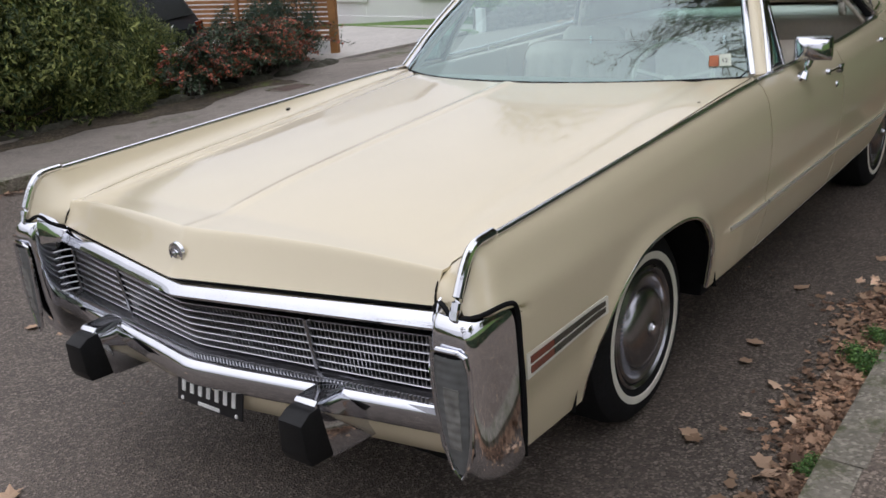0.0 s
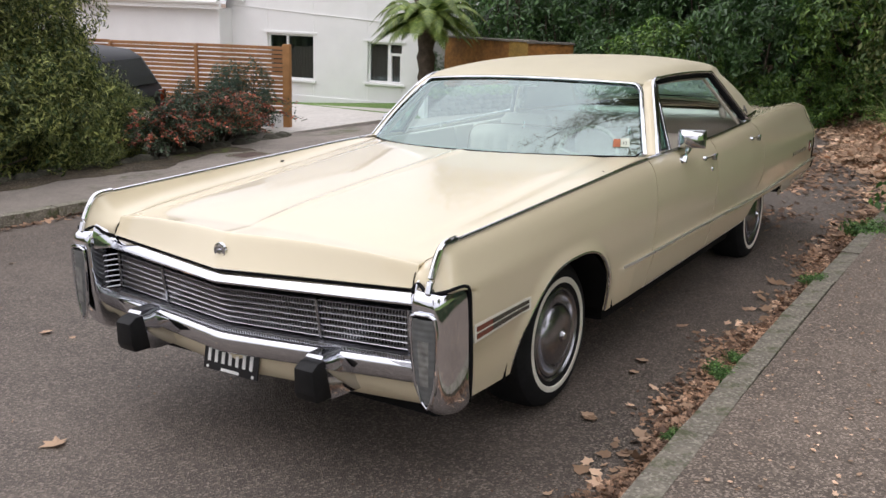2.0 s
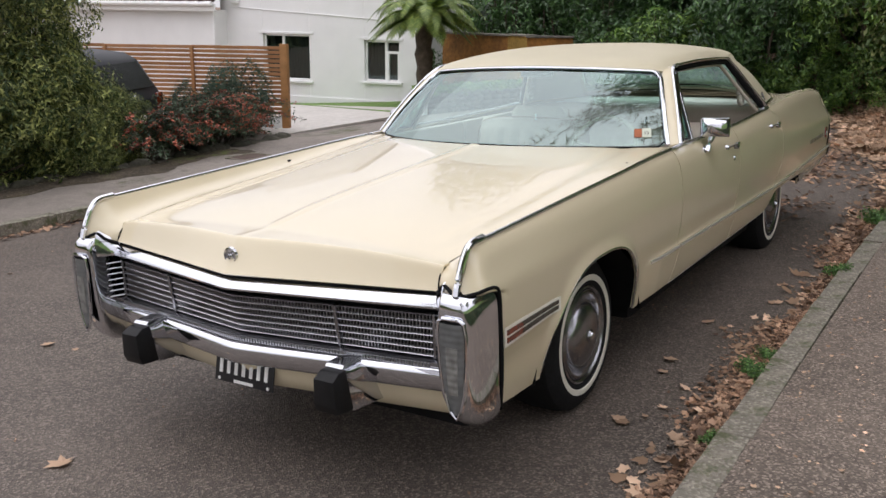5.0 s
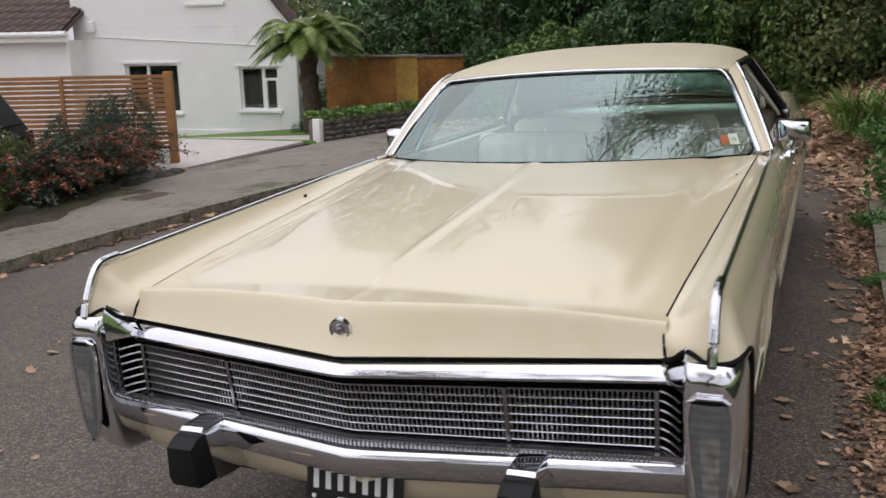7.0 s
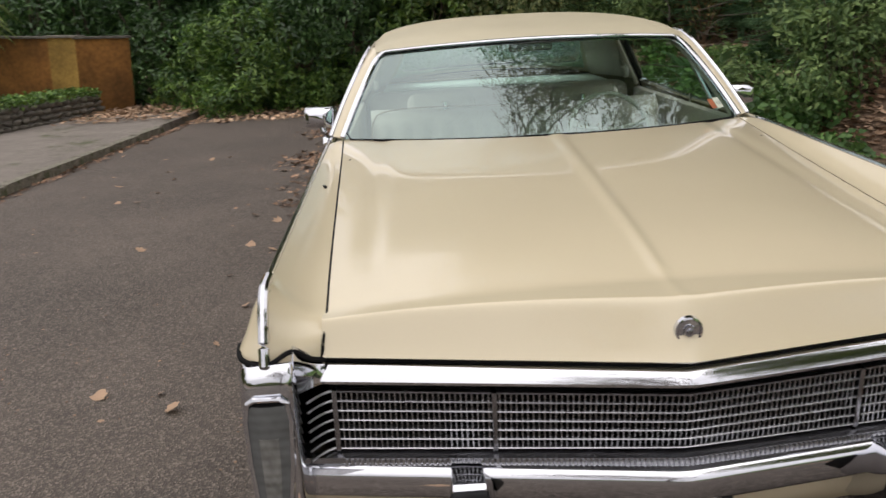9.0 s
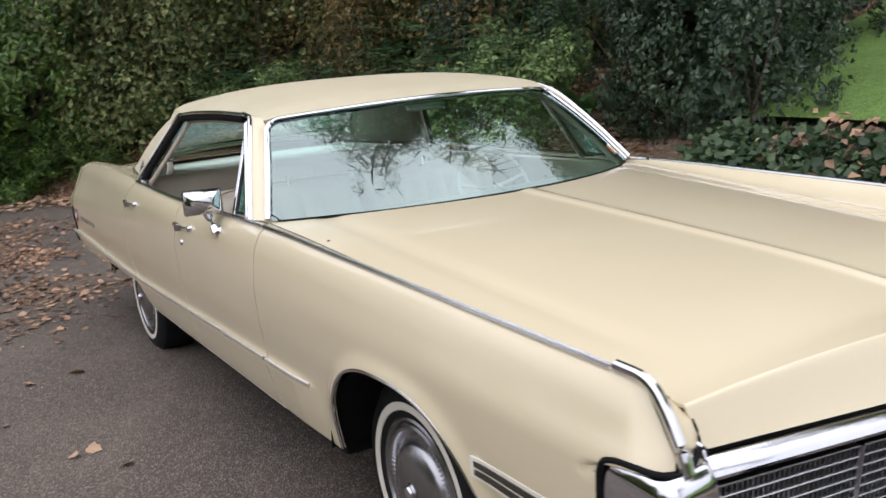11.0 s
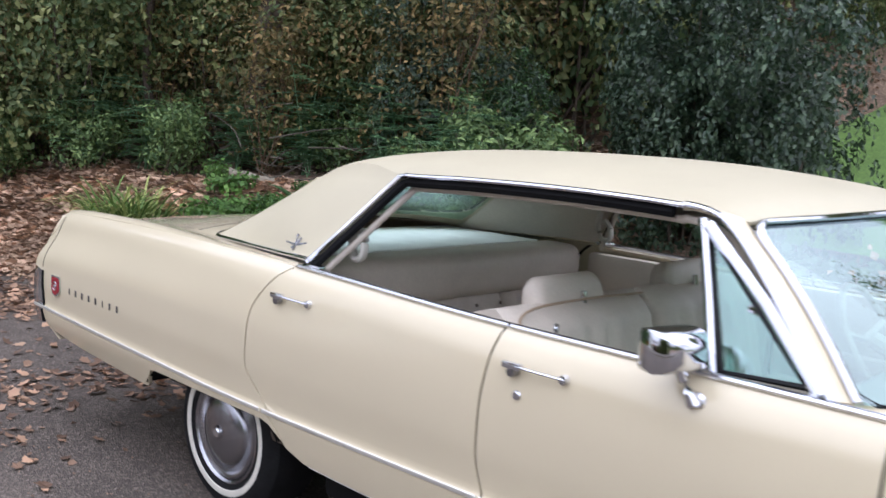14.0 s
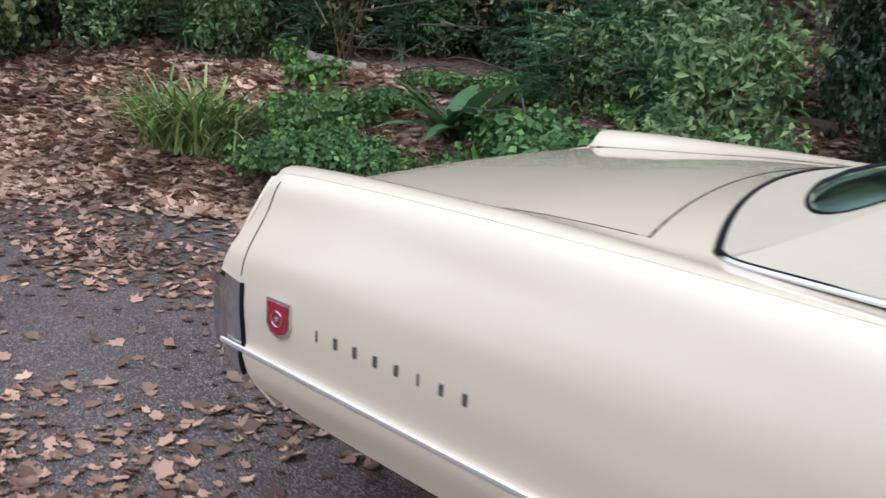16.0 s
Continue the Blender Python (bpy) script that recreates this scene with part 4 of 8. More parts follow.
# rear panel and bumper
rows = []
for z in (1.022, 1.01, 0.98, 0.90, 0.77, 0.752, 0.60, 0.48, 0.42):
    x = rear_edge(z)
    w = side_y(x - 0.03, z)
    rows.append([(x, k * w, z if abs(k) > 0.8 or z < 0.985 else 0.985) for k in np.linspace(-1, 1, 21)])
solid(part("rear_panel", grid(rows), PAINT, car, "cream rear panel"), 0.01)
rows = []
for z, f in ((0.765, 0.0), (0.76, 0.03), (0.745, 0.055), (0.70, 0.068), (0.62, 0.070), (0.56, 0.06), (0.52, 0.035), (0.50, 0.0)):
    row = []
    for k in np.linspace(-1, 1, 41):
        a = abs(k)
        w = 0.955
        y = w * k
        round_ = 0.022 * max(0, (a - 0.93) / 0.07) ** 2
        row.append((4.705 + f * 1.25 - round_, y, z))
    row = [(4.612, -0.970, z), (4.66, -0.972, z), (4.70, -0.968, z)] + row + [(4.70, 0.968, z), (4.66, 0.972, z), (4.612, 0.970, z)]
    rows.append(row)
bm = grid(rows)
bmesh.ops.recalc_face_normals(bm, faces=bm.faces)
part("rear_bumper", bm, CHROME, car, "chrome rear bumper wrapped round the corners", angle=60)
bar_pts = [(4.755 - 0.06 * max(0, abs(k) - 0.9) / 0.1, 0.95 * k, 0.51) for k in np.linspace(-1, 1, 31)]
part("bumper_strip", tube(bar_pts, 0.02, sides=8), RUBBER, car, "black rubber strip on the rear bumper")
for s in (1, -1):
    part("bumper_gap", tube([(4.618, s * (side_y(4.61, z) + 0.001), z) for z in np.linspace(0.5, 0.755, 10)], 0.008, sides=6), BLACK, car)

# ---- side windows ----
for s in (1, -1):
    drip = [(0.888, 0.927, 1.038), (1.03, 0.86, 1.19), (1.18, 0.785, 1.332), (1.27, 0.748, 1.388), (1.36, 0.738, 1.403)] + [tuple(rail(u) + [0, 0.012, 0.0]) for u in np.linspace(0.17, 0.56, 12)]
    drip = [tuple(p) for p in smooth_line(drip, 60)] + [(2.43, 0.718, 1.388), (2.49, 0.769, 1.308), (2.57, 0.836, 1.198), (2.665, 0.910, 1.076)]
    part("drip_rail", tube([(x, s * y, z) for x, y, z in drip], 0.0105, sides=8, flat=0.8), CHROME, car, "chrome rail over the side windows")
    part("window_rubber", tube([(x + (0.012 if i < 20 else -0.012 if i > 58 else 0), s * (y - 0.012), z - 0.022) for i, (x, y, z) in enumerate(drip) if i > 19], 0.014, sides=6, flat=1.2), BLACK, car, "black window rubber")
    inner = [(x + (0.02 if i < 20 else -0.03 if i > 58 else 0), s * (y - 0.045), z - 0.040) for i, (x, y, z) in enumerate(drip)]
    part("inner_frame", tube(inner, 0.012, sides=8), LEATHER, car, "beige inner window frame")
    # windscreen pillar
    rows = []
    for t in np.linspace(0, 1, 17):
        a = ws_point(1.015, min(1, t / 0.72)) + np.array([0.006, 0.0, 0.0]) if t < 0.72 else np.array(rail(0.17 * (t - 0.72) / 0.28)) + [0.0, 0.0, 0.002]
        i = (t / 0.72) ** 0.95 * 11.5 if t < 0.72 else 11.5 + 6.9 * (t - 0.72) / 0.28
        b = np.array(drip[int(i)]) + (np.array(drip[int(i) + 1]) - np.array(drip[int(i)])) * (i - int(i)) + np.array([0.004, -0.004, -0.002])
        lift = 1 if t < 0.7 else 1 - (t - 0.7) / 0.3
        rows.append([a, a + (b - a) * 0.33 + np.array([-0.004, 0.006, 0.004]) * lift, a + (b - a) * 0.67 + np.array([-0.004, 0.006, 0.004]) * lift, b])
    bm = grid(np.array(rows) * [1, s, 1])
    bmesh.ops.recalc_face_normals(bm, faces=bm.faces)
    solid(part("front_pillar", bm, PAINT, car, "slim cream windscreen pillar", angle=60), 0.012)
    # hinged quarter light with its chrome post
    post = [(1.170, 0.888, 1.022), (1.235, 0.815, 1.19), (1.308, 0.738, 1.368)]
    part("vent_post", tube([(x, s * y, z) for x, y, z in post], 0.016, sides=8, flat=1.0), CHROME, car, "chrome post of the quarter light")
    tri = [(0.945, 0.908, 1.050), (1.152, 0.890, 1.036), (1.276, 0.760, 1.325), (1.258, 0.766, 1.322)]
    bm = bmesh.new()
    bm.faces.new([bm.verts.new((x, s * (y - 0.004), z)) for x, y, z in tri])
    vent = solid(part("quarter_light", bm, GLASS, car, "triangular tinted quarter light", smooth=False), 0.004, 0)
    vent.visible_shadow = False
    part("quarter_light_frame", tube([(x, s * y, z) for x, y, z in tri + tri[:1]], 0.0075, sides=6), RUBBER, vent)
    part("quarter_light_edge", tube([(x, s * y, z) for x, y, z in ((0.912, 0.922, 1.040), (1.08, 0.845, 1.20), (1.284, 0.756, 1.358))], 0.0165, sides=8), CHROME, vent, "broad chrome front frame")
    part("quarter_light_latch", lathe([(0, 0.012), (0.010, 0.010), (0.012, 0.0)], 12, m=pose(1.115, s * 0.835, 1.185, 0, 0, 0 if s > 0 else 180)), CHROME, vent)
    # door mirror
    head = bmesh.new()
    rws = []
    for dx, w, h in ((0.045, 0.070, 0.044), (0.040, 0.074, 0.048), (0.0, 0.076, 0.050), (-0.03, 0.068, 0.044), (-0.05, 0.052, 0.032), (-0.058, 0.034, 0.018)):
        rws.append([(dx, w * sx, h * sz) for sx, sz in ((-1, -0.8), (-0.92, -1), (0.92, -1), (1, -0.8), (1, 0.8), (0.92, 1), (-0.92, 1), (-1, 0.8))])
    grid(rws, head, closed=True)
    bmesh.ops.holes_fill(head, edges=[e for e in head.edges if e.is_boundary], sides=0)
    bmesh.ops.recalc_face_normals(head, faces=head.faces)
    at = pose(1.215, s * 1.000, 1.088, 0, 0, -14 * s)
    head.transform(at)
    mirror = part("door_mirror", head, CHROME, car, "chrome door mirror on a short arm", angle=50)
    part("mirror_glass", soft_box((0.0455, -0.065, -0.038), (0.048, 0.065, 0.038), 0.001, at, 1), CHROME, mirror)
    part("mirror_arm", tube([(1.205, s * 0.995, 1.055), (1.195, s * 0.985, 1.02), (1.185, s * 0.978, 0.995), (1.17, s * 0.970, 0.968)], 0.020, sides=12, flat=0.8, taper=[0.9, 0.75, 0.85, 1.25]), CHROME, mirror)
    part("mirror_foot", lathe([(0.0, 0.012), (0.022, 0.010), (0.028, 0.0)], 20, m=pose(1.172, s * 0.960, 0.968, 0, 0, 0 if s > 0 else 180)), CHROME, mirror)
    # door handles and locks
    for x, z, door in ((1.665, 0.943, front_doors), (2.71, 0.950, rear_doors)):
        owner = door[0 if s > 0 else 1]
        y0 = side_y(x, z)
        handle = part("door_handle", soft_box((x - 0.02, s * (y0 + 0.018) - 0.009, z - 0.004), (x + 0.042, s * (y0 + 0.018) + 0.009, z + 0.014), 0.004), CHROME, owner, "chrome pull handle")
        part("handle_bar", tube([(x - 0.15, s * (side_y(x - 0.15, z) + 0.012), z + 0.002), (x - 0.06, s * (y0 + 0.022), z + 0.005), (x, s * (y0 + 0.022), z + 0.006)], 0.006, sides=8, flat=0.7), CHROME, handle)
        part("handle_foot", lathe([(0, 0.02), (0.012, 0.018), (0.014, 0.0)], 12, m=pose(x - 0.145, s * (side_y(x - 0.145, z) - 0.004), z, 0, 0, 0 if s > 0 else 180)), CHROME, handle)
        part("push_button", lathe([(0, 0.03), (0.013, 0.028), (0.015, 0.0)], 16, m=pose(x + 0.012, s * (y0 - 0.002), z - 0.012, 0, 0, 0 if s > 0 else 180)), STEEL, handle)
    yl = side_y(1.663, 0.868)
    part("door_lock", lathe([(0, 0.007), (0.010, 0.007), (0.013, 0.004), (0.0145, -0.002)], 20, m=pose(1.663, s * yl, 0.868, 0, 0, 0 if s > 0 else 180)), CHROME, front_doors[0 if s > 0 else 1], "round chrome door lock")
    # door sill capping at the dogleg
    part("dogleg_cap", soft_box((2.59, s * 0.90 - 0.018, 1.050), (2.68, s * 0.90 + 0.018, 1.070), 0.008, None), CHROME, car)
    # script badge on the pillar, shield and spaced letters as plain bars on the quarter
    bg = part("pillar_badge", tube([(2.735, s * 0.856, 1.128), (2.79, s * 0.860, 1.116), (2.86, s * 0.848, 1.118)], 0.004, sides=6), STEEL, car, "small metal script badge as a plain shape")
    part("badge_stroke", tube([(2.80, s * 0.846, 1.152), (2.79, s * 0.862, 1.120), (2.795, s * 0.87, 1.096)], 0.005, sides=6), STEEL, bg)
    part("badge_stroke", tube([(2.775, s * 0.85, 1.142), (2.785, s * 0.862, 1.118), (2.81, s * 0.866, 1.104)], 0.004, sides=6), STEEL, bg)
    yb = side_y(4.465, 0.70)
    for nm, k, f, mt in (("shield_badge", 1.0, 0.004, BRIGHT), ("shield_field", 0.84, 0.0065, RED)):
        bm = bmesh.new()
        bm.faces.new([bm.verts.new((4.465 + px * k, s * (yb + f), 0.702 + pz * k)) for px, pz in ((-0.045, 0.048), (0.045, 0.048), (0.045, -0.02), (0.03, -0.042), (0.0, -0.052), (-0.03, -0.042), (-0.045, -0.02))])
        bmesh.ops.recalc_face_normals(bm, faces=bm.faces)
        ob = solid(part(nm, bm, mt, car if k == 1 else shield, "red enamel shield in a chrome frame" if k == 1 else "", smooth=False), 0.006, 0)
        shield = ob if k == 1 else shield
    part("shield_ring", tube([(4.465 + 0.020 * math.cos(a), s * (yb + 0.0105), 0.702 + 0.020 * math.sin(a)) for a in np.linspace(0, 2 * math.pi, 25)], 0.002, sides=6), BRIGHT, shield)
    part("shield_stud", lathe([(0, 0.006), (0.007, 0.004), (0.008, 0)], 10, m=pose(4.465, s * (yb + 0.009), 0.702, 0, 0, 0 if s > 0 else 180)), BRIGHT, shield)
    for i in range(8):
        x = 4.325 - i * 0.0665
        wd = 0.003 if i in (0, 5) else 0.0065
        yy = side_y(x, 0.697)
        part("letter_bar", soft_box((x - wd, s * yy - 0.004, 0.682), (x + wd, s * yy + 0.004, 0.712), 0.0012, None, 1), STEEL, car, "plain dark metal bar in a row of spaced characters")

# ---- interior ----
part("cabin_floor", soft_box((0.5, -0.86, 0.36), (3.0, 0.86, 0.42), 0.02), CARPET, car, "brown carpeted floor")
for s in (1, -1):
    for x0, x1 in ((0.72, 1.75), (1.77, 2.70)):
        part("door_trim", soft_box((x0, s * 0.885 - 0.03, 0.42), (x1, s * 0.885 + 0.03, 1.012), 0.02), LEATHER, car, "beige door lining")
        part("arm_rest", soft_box((x0 + 0.2, s * 0.83 - 0.035, 0.72), (x1 - 0.15, s * 0.83 + 0.035, 0.78), 0.015), LEATHER, car)
part("firewall", soft_box((0.42, -0.84, 0.42), (0.50, 0.84, 1.0), 0.02), BLACK, car)
dash = part("dashboard", soft_box((0.62, -0.83, 0.80), (1.0, 0.83, 0.985), 0.05, None, 4), material("grey_green_dash", (0.20, 0.21, 0.18), rough=0.5, vary=0.05, scale=10), car, "pale padded dashboard")
part("dash_panel", soft_box((0.985, -0.72, 0.83), (1.012, 0.3, 0.93), 0.008), BLACK, dash)
sw = part("steering_wheel", tube([(Vector(pose(1.22, -0.38, 0.945, 0, -62, 0) @ Vector((0.19 * math.cos(a), 0.19 * math.sin(a), 0)))) for a in np.linspace(0, 2 * math.pi, 41)], 0.012, sides=8), LEATHER, car, "thin-rimmed beige steering wheel")
for a in (0.2, math.pi - 0.2):
    part("spoke", tube([pose(1.22, -0.38, 0.945, 0, -62, 0) @ Vector((0, 0, -0.02)), pose(1.22, -0.38, 0.945, 0, -62, 0) @ Vector((0.185 * math.sin(a), 0.185 * math.cos(a), 0))], 0.011, sides=6), LEATHER, sw)
part("column", tube([(1.0, -0.38, 0.85), (1.21, -0.38, 0.94)], 0.03, sides=10), LEATHER, sw)
part("rear_view_mirror", soft_box((1.14, -0.10, 1.345), (1.16, 0.10, 1.39), 0.008), STEEL, car)


def cushion(name, lo, hi, r, lean, at, label="", puffs=0, rolls=0):
    """A padded block; puffs cuts it into upright rolls with buttons."""
    bm = bmesh.new()
    w = hi[1] - lo[1]
    n = 34
    rows = []
    for v in np.linspace(0, 1, 18):
        row = []
        for u in np.linspace(0, 1, n):
            y = lo[1] + w * u
            z = lo[2] + (hi[2] - lo[2]) * v
            bulge = (1 - abs(2 * u - 1) ** 6) * (1 - abs(2 * v - 1) ** 6)
            groove = 0
            if puffs:
                groove = 0.032 * (abs(math.sin(math.pi * u * puffs)) ** 0.5 - 1) * (1 if v < 0.8 else 0.2)
            roll = 0.06 * (max(0.0, v - 0.78) / 0.22) ** 2       # the top edge rolls back
            row.append((lo[0] + 0.02 - 0.045 * bulge - groove + roll, y, z))
        rows.append(row)
    grid(rows, bm)
    back_rows = [[(hi[0], lo[1] + w * u, lo[2] + (hi[2] - lo[2]) * v) for u in np.linspace(0, 1, n)] for v in np.linspace(0, 1, 18)]
    grid(back_rows, bm, mirror=False)
    bmesh.ops.bridge_loops(bm, edges=[e for e in bm.edges if e.is_boundary])
    bmesh.ops.recalc_face_normals(bm, faces=bm.faces)
    bm.transform(pose(*at, 0, lean, 0))
    return part(name, bm, LEATHER, car, label, angle=60)


# front bench: cushion, two backs with folding armrests, head restraints
part("front_seat", soft_box((1.15, -0.80, 0.42), (1.72, 0.80, 0.66), 0.07, None, 4), LEATHER, car, "beige leather front bench")
for s in (1, -1):
    cushion("seat_back", (0, -0.385, 0), (0.17, 0.385, 0.55), 0.05, 14, (1.70, s * 0.405, 0.52), "beige leather seat back with pleats", 7)
    hr = bmesh.new()
    box(hr, (-0.045, -0.19, 0.0), (0.065, 0.19, 0.135))
    bmesh.ops.recalc_face_normals(hr, faces=hr.faces)
    bmesh.ops.bevel(hr, geom=list(hr.edges), offset=0.05, segments=5, profile=0.55, affect="EDGES")
    for v in hr.verts:
        v.co.x *= 1 - 0.35 * max(0, v.co.z - 0.04) / 0.1
        v.co.z -= 0.03 * (v.co.y / 0.19) ** 2
    hr.transform(pose(1.93, s * 0.40, 0.992, 0, 14, 0))
    rest = part("head_restraint", hr, LEATHER, car, "padded beige head restraint", angle=60)
    part("restraint_post", tube([(1.875, s * 0.38, 0.98), (1.885, s * 0.38, 1.06)], 0.010), CHROME, rest)
part("seat_piping", tube(smooth_line([(1.80, 0.79, 0.80), (1.83, 0.78, 0.97), (1.86, 0.70, 1.03), (1.86, 0.4, 1.04), (1.86, 0.05, 1.03)], 20), 0.0045, sides=6), material("tan_piping", (0.34, 0.25, 0.165), rough=0.6, vary=0.1, scale=30), car)
# rear bench
part("rear_seat", soft_box((2.28, -0.80, 0.42), (2.86, 0.80, 0.68), 0.07, None, 4), LEATHER, car, "beige leather rear bench")
cushion("rear_seat_back", (0, -0.835, 0), (0.17, 0.835, 0.40), 0.05, 22, (2.66, 0, 0.58), "buttoned beige leather rear seat back", 12)
part("rear_seat_roll", soft_box((2.705, -0.842, 0.850), (2.95, 0.842, 1.050), 0.085, None, 6), LEATHER, car)
BUTTON = material("brown_button", (0.20, 0.165, 0.13), rough=0.5, vary=0.1, scale=30)
for i in range(8):
    for z, dx in ((0.735, 0.0), (0.815, 0.032)):
        y = -0.56 + i * 0.16
        part("button", lathe([(0, -0.008), (0.0075, -0.005), (0.0085, 0.0)], 8, m=pose(2.698 + dx, y, z, 0, 0, 90 + 180)), BUTTON, car)
part("parcel_shelf", soft_box((2.92, -0.74, 1.028), (3.56, 0.74, 1.050), 0.006), material("pale_shelf", (0.80, 0.80, 0.76), rough=0.8, vary=0.05, scale=8), car, "pale parcel shelf")
for s in (1, -1):
    part("pillar_lining", grid(np.array(PILLAR) * [1, s, 1] - [0.0, s * 0.035, 0.012]), LEATHER, car, "beige lining of the rear pillar")
    # looped strap on the pillar
    loop = [(2.56, s * 0.735, 1.30), (2.58, s * 0.755, 1.22), (2.60, s * 0.765, 1.15), (2.575, s * 0.775, 1.095), (2.535, s * 0.775, 1.10), (2.53, s * 0.77, 1.15), (2.555, s * 0.757, 1.19)]
    part("assist_strap", tube(smooth_line(loop, 30), 0.017, sides=8, flat=0.7), HEADLINER, car, "pale looped assist strap")
    part("lock_knob", lathe([(0, 0.05), (0.007, 0.048), (0.006, 0.0)], 10, m=pose(1.62, s * 0.895, 1.01, 90, 0, 0)), CHROME, car)
rows = []
for u in np.linspace(0.03, 0.97, 20):
    a, c = rail(u), ridge(u)
    rows.append([(c[0] + (a[0] - c[0]) * abs(k) ** 2.2, (a[1] - 0.03) * k, c[2] - 0.035 + (a[2] - 0.0 - c[2]) * (1 - (1 - abs(k) ** 2.6) ** (1 / 1.75))) for k in np.linspace(-1, 1, 17)])
part("headliner", grid(rows[::-1]), HEADLINER, car, "pale cloth headliner")
car.rotation_euler[0] = radians(-2.6)

# ---- ground materials ----
def ground_material(name, base, stones=(), speck=0.0, vary=0.25, scale=1.2, rough=0.9, bump=0.5, grain=140.0, moss=None):
    """Asphalt, earth or paving: fine aggregate, stains at two sizes, optional green patches."""
    mat = bpy.data.materials.new(name)
    mat.use_nodes = True
    n, l = mat.node_tree.nodes, mat.node_tree.links
    p = n["Principled BSDF"]
    p.inputs["Roughness"].default_value = rough
    p.inputs["Specular IOR Level"].default_value = 0.45
    co = n.new("ShaderNodeTexCoord").outputs["Object"]

    def noise_tex(size, detail=6, r=0.6):
        t = n.new("ShaderNodeTexNoise")
        t.inputs["Scale"].default_value, t.inputs["Detail"].default_value, t.inputs["Roughness"].default_value = size, detail, r
        l.new(co, t.inputs["Vector"])
        return t.outputs["Fac"]

    def remap(v, a, b, c, d):
        m = n.new("ShaderNodeMapRange")
        for k, x in zip(("From Min", "From Max", "To Min", "To Max"), (a, b, c, d)):
            m.inputs[k].default_value = x
        l.new(v, m.inputs["Value"])
        return m.outputs[0]

    def blend(f, a, b):
        m = n.new("ShaderNodeMix")
        m.data_type = "RGBA"
        l.new(f, m.inputs["Factor"])
        for k, v in (("A", a), ("B", b)):
            if isinstance(v, tuple):
                m.inputs[k].default_value = (*v, 1)
            else:
                l.new(v, m.inputs[k])
        return m.outputs["Result"]

    dark = tuple(c * (1 - vary) for c in base)
    light = tuple(c * (1 + vary) for c in base)
    col = blend(remap(noise_tex(scale, 8, 0.65), 0.35, 0.65, 0, 1), dark, light)
    col = blend(remap(noise_tex(scale * 9, 5), 0.40, 0.66, 0, 0.45), col, tuple(c * 0.6 for c in base))
    vor = n.new("ShaderNodeTexVoronoi")
    vor.inputs["Scale"].default_value = grain
    l.new(co, vor.inputs["Vector"])
    if speck:
        chip = n.new("ShaderNodeSeparateColor")
        l.new(vor.outputs["Color"], chip.inputs[0])
        col = blend(remap(chip.outputs[0], 0.55, 1.0, 0, speck), col, tuple(min(1, c * 2.6 + 0.03) for c in base))
        col = blend(remap(chip.outputs[1], 0.6, 1.0, 0, speck * 0.8), col, tuple(c * 0.35 for c in base))
    if moss:
        col = blend(remap(noise_tex(moss[1], 7, 0.7), moss[2], moss[2] + 0.1, 0, 0.8), col, moss[0])
    l.new(col, p.inputs["Base Color"])
    b = n.new("ShaderNodeBump")
    b.inputs["Strength"].default_value, b.inputs["Distance"].default_value = bump, 0.006
    l.new(vor.outputs["Distance"], b.inputs["Height"])
    l.new(b.outputs[0], p.inputs["Normal"])
    return mat


ASPHALT = ground_material("worn_asphalt", (0.105, 0.085, 0.069), speck=0.85, vary=0.34, scale=0.55, grain=125, bump=1.0, rough=0.66)
FOOTWAY = ground_material("footway_asphalt", (0.155, 0.125, 0.10), speck=0.75, vary=0.24, scale=1.1, grain=120, bump=0.6)
LEFT_WALK = ground_material("smooth_footway", (0.215, 0.188, 0.162), speck=0.3, vary=0.2, scale=0.8, grain=160, bump=0.4, moss=((0.06, 0.075, 0.02), 1.3, 0.56))
CONCRETE = ground_material("kerb_concrete", (0.22, 0.20, 0.16), speck=0.4, vary=0.3, scale=5, grain=90, bump=0.6, moss=((0.075, 0.085, 0.032), 6.0, 0.50))
DRIVE = ground_material("pale_paving", (0.52, 0.49, 0.45), speck=0.1, vary=0.08, scale=1.5, grain=60, bump=0.3)
EARTH = ground_material("leafy_earth", (0.17, 0.115, 0.076), speck=0.5, vary=0.35, scale=2.5, grain=35, bump=0.8)
LAWN = ground_material("lawn_turf", (0.115, 0.20, 0.040), speck=0.4, vary=0.2, scale=1.8, grain=90, bump=0.6)
STONE = material("rubble_stone", (0.20, 0.18, 0.15), rough=0.9, vary=0.35, scale=6, fine=0.2, fine_scale=60, bump=0.5, bump_scale=40, per="object", tint=(0.6, 0.6, 0.62))
RENDERED = material("white_render", (0.80, 0.80, 0.79), rough=0.85, vary=0.03, scale=1.5, fine=0.02, fine_scale=60, bump=0.2, bump_scale=120, depth=0.004)
UPVC = material("white_frame", (0.82, 0.82, 0.81), rough=0.35, vary=0.02, scale=10)
TILE = material("brown_tile", (0.085, 0.060, 0.050), rough=0.85, vary=0.3, scale=4, fine=0.2, per="object", tint=(0.75, 0.72, 0.7), bump=0.3)
CEDAR = material("cedar_slat", (0.40, 0.20, 0.085), rough=0.65, vary=0.2, scale=3, fine=0.15, fine_scale=70, per="object", tint=(0.72, 0.68, 0.62), bump=0.15, bump_scale=80)
OAK_POST = material("tan_post", (0.36, 0.18, 0.065), rough=0.7, vary=0.2, scale=5, fine=0.15, bump=0.2)
OCHRE = material("stained_ochre_wall", (0.21, 0.095, 0.022), rough=0.85, vary=0.65, scale=1.1, fine=0.25, fine_scale=14, bump=0.3, bump_scale=30)
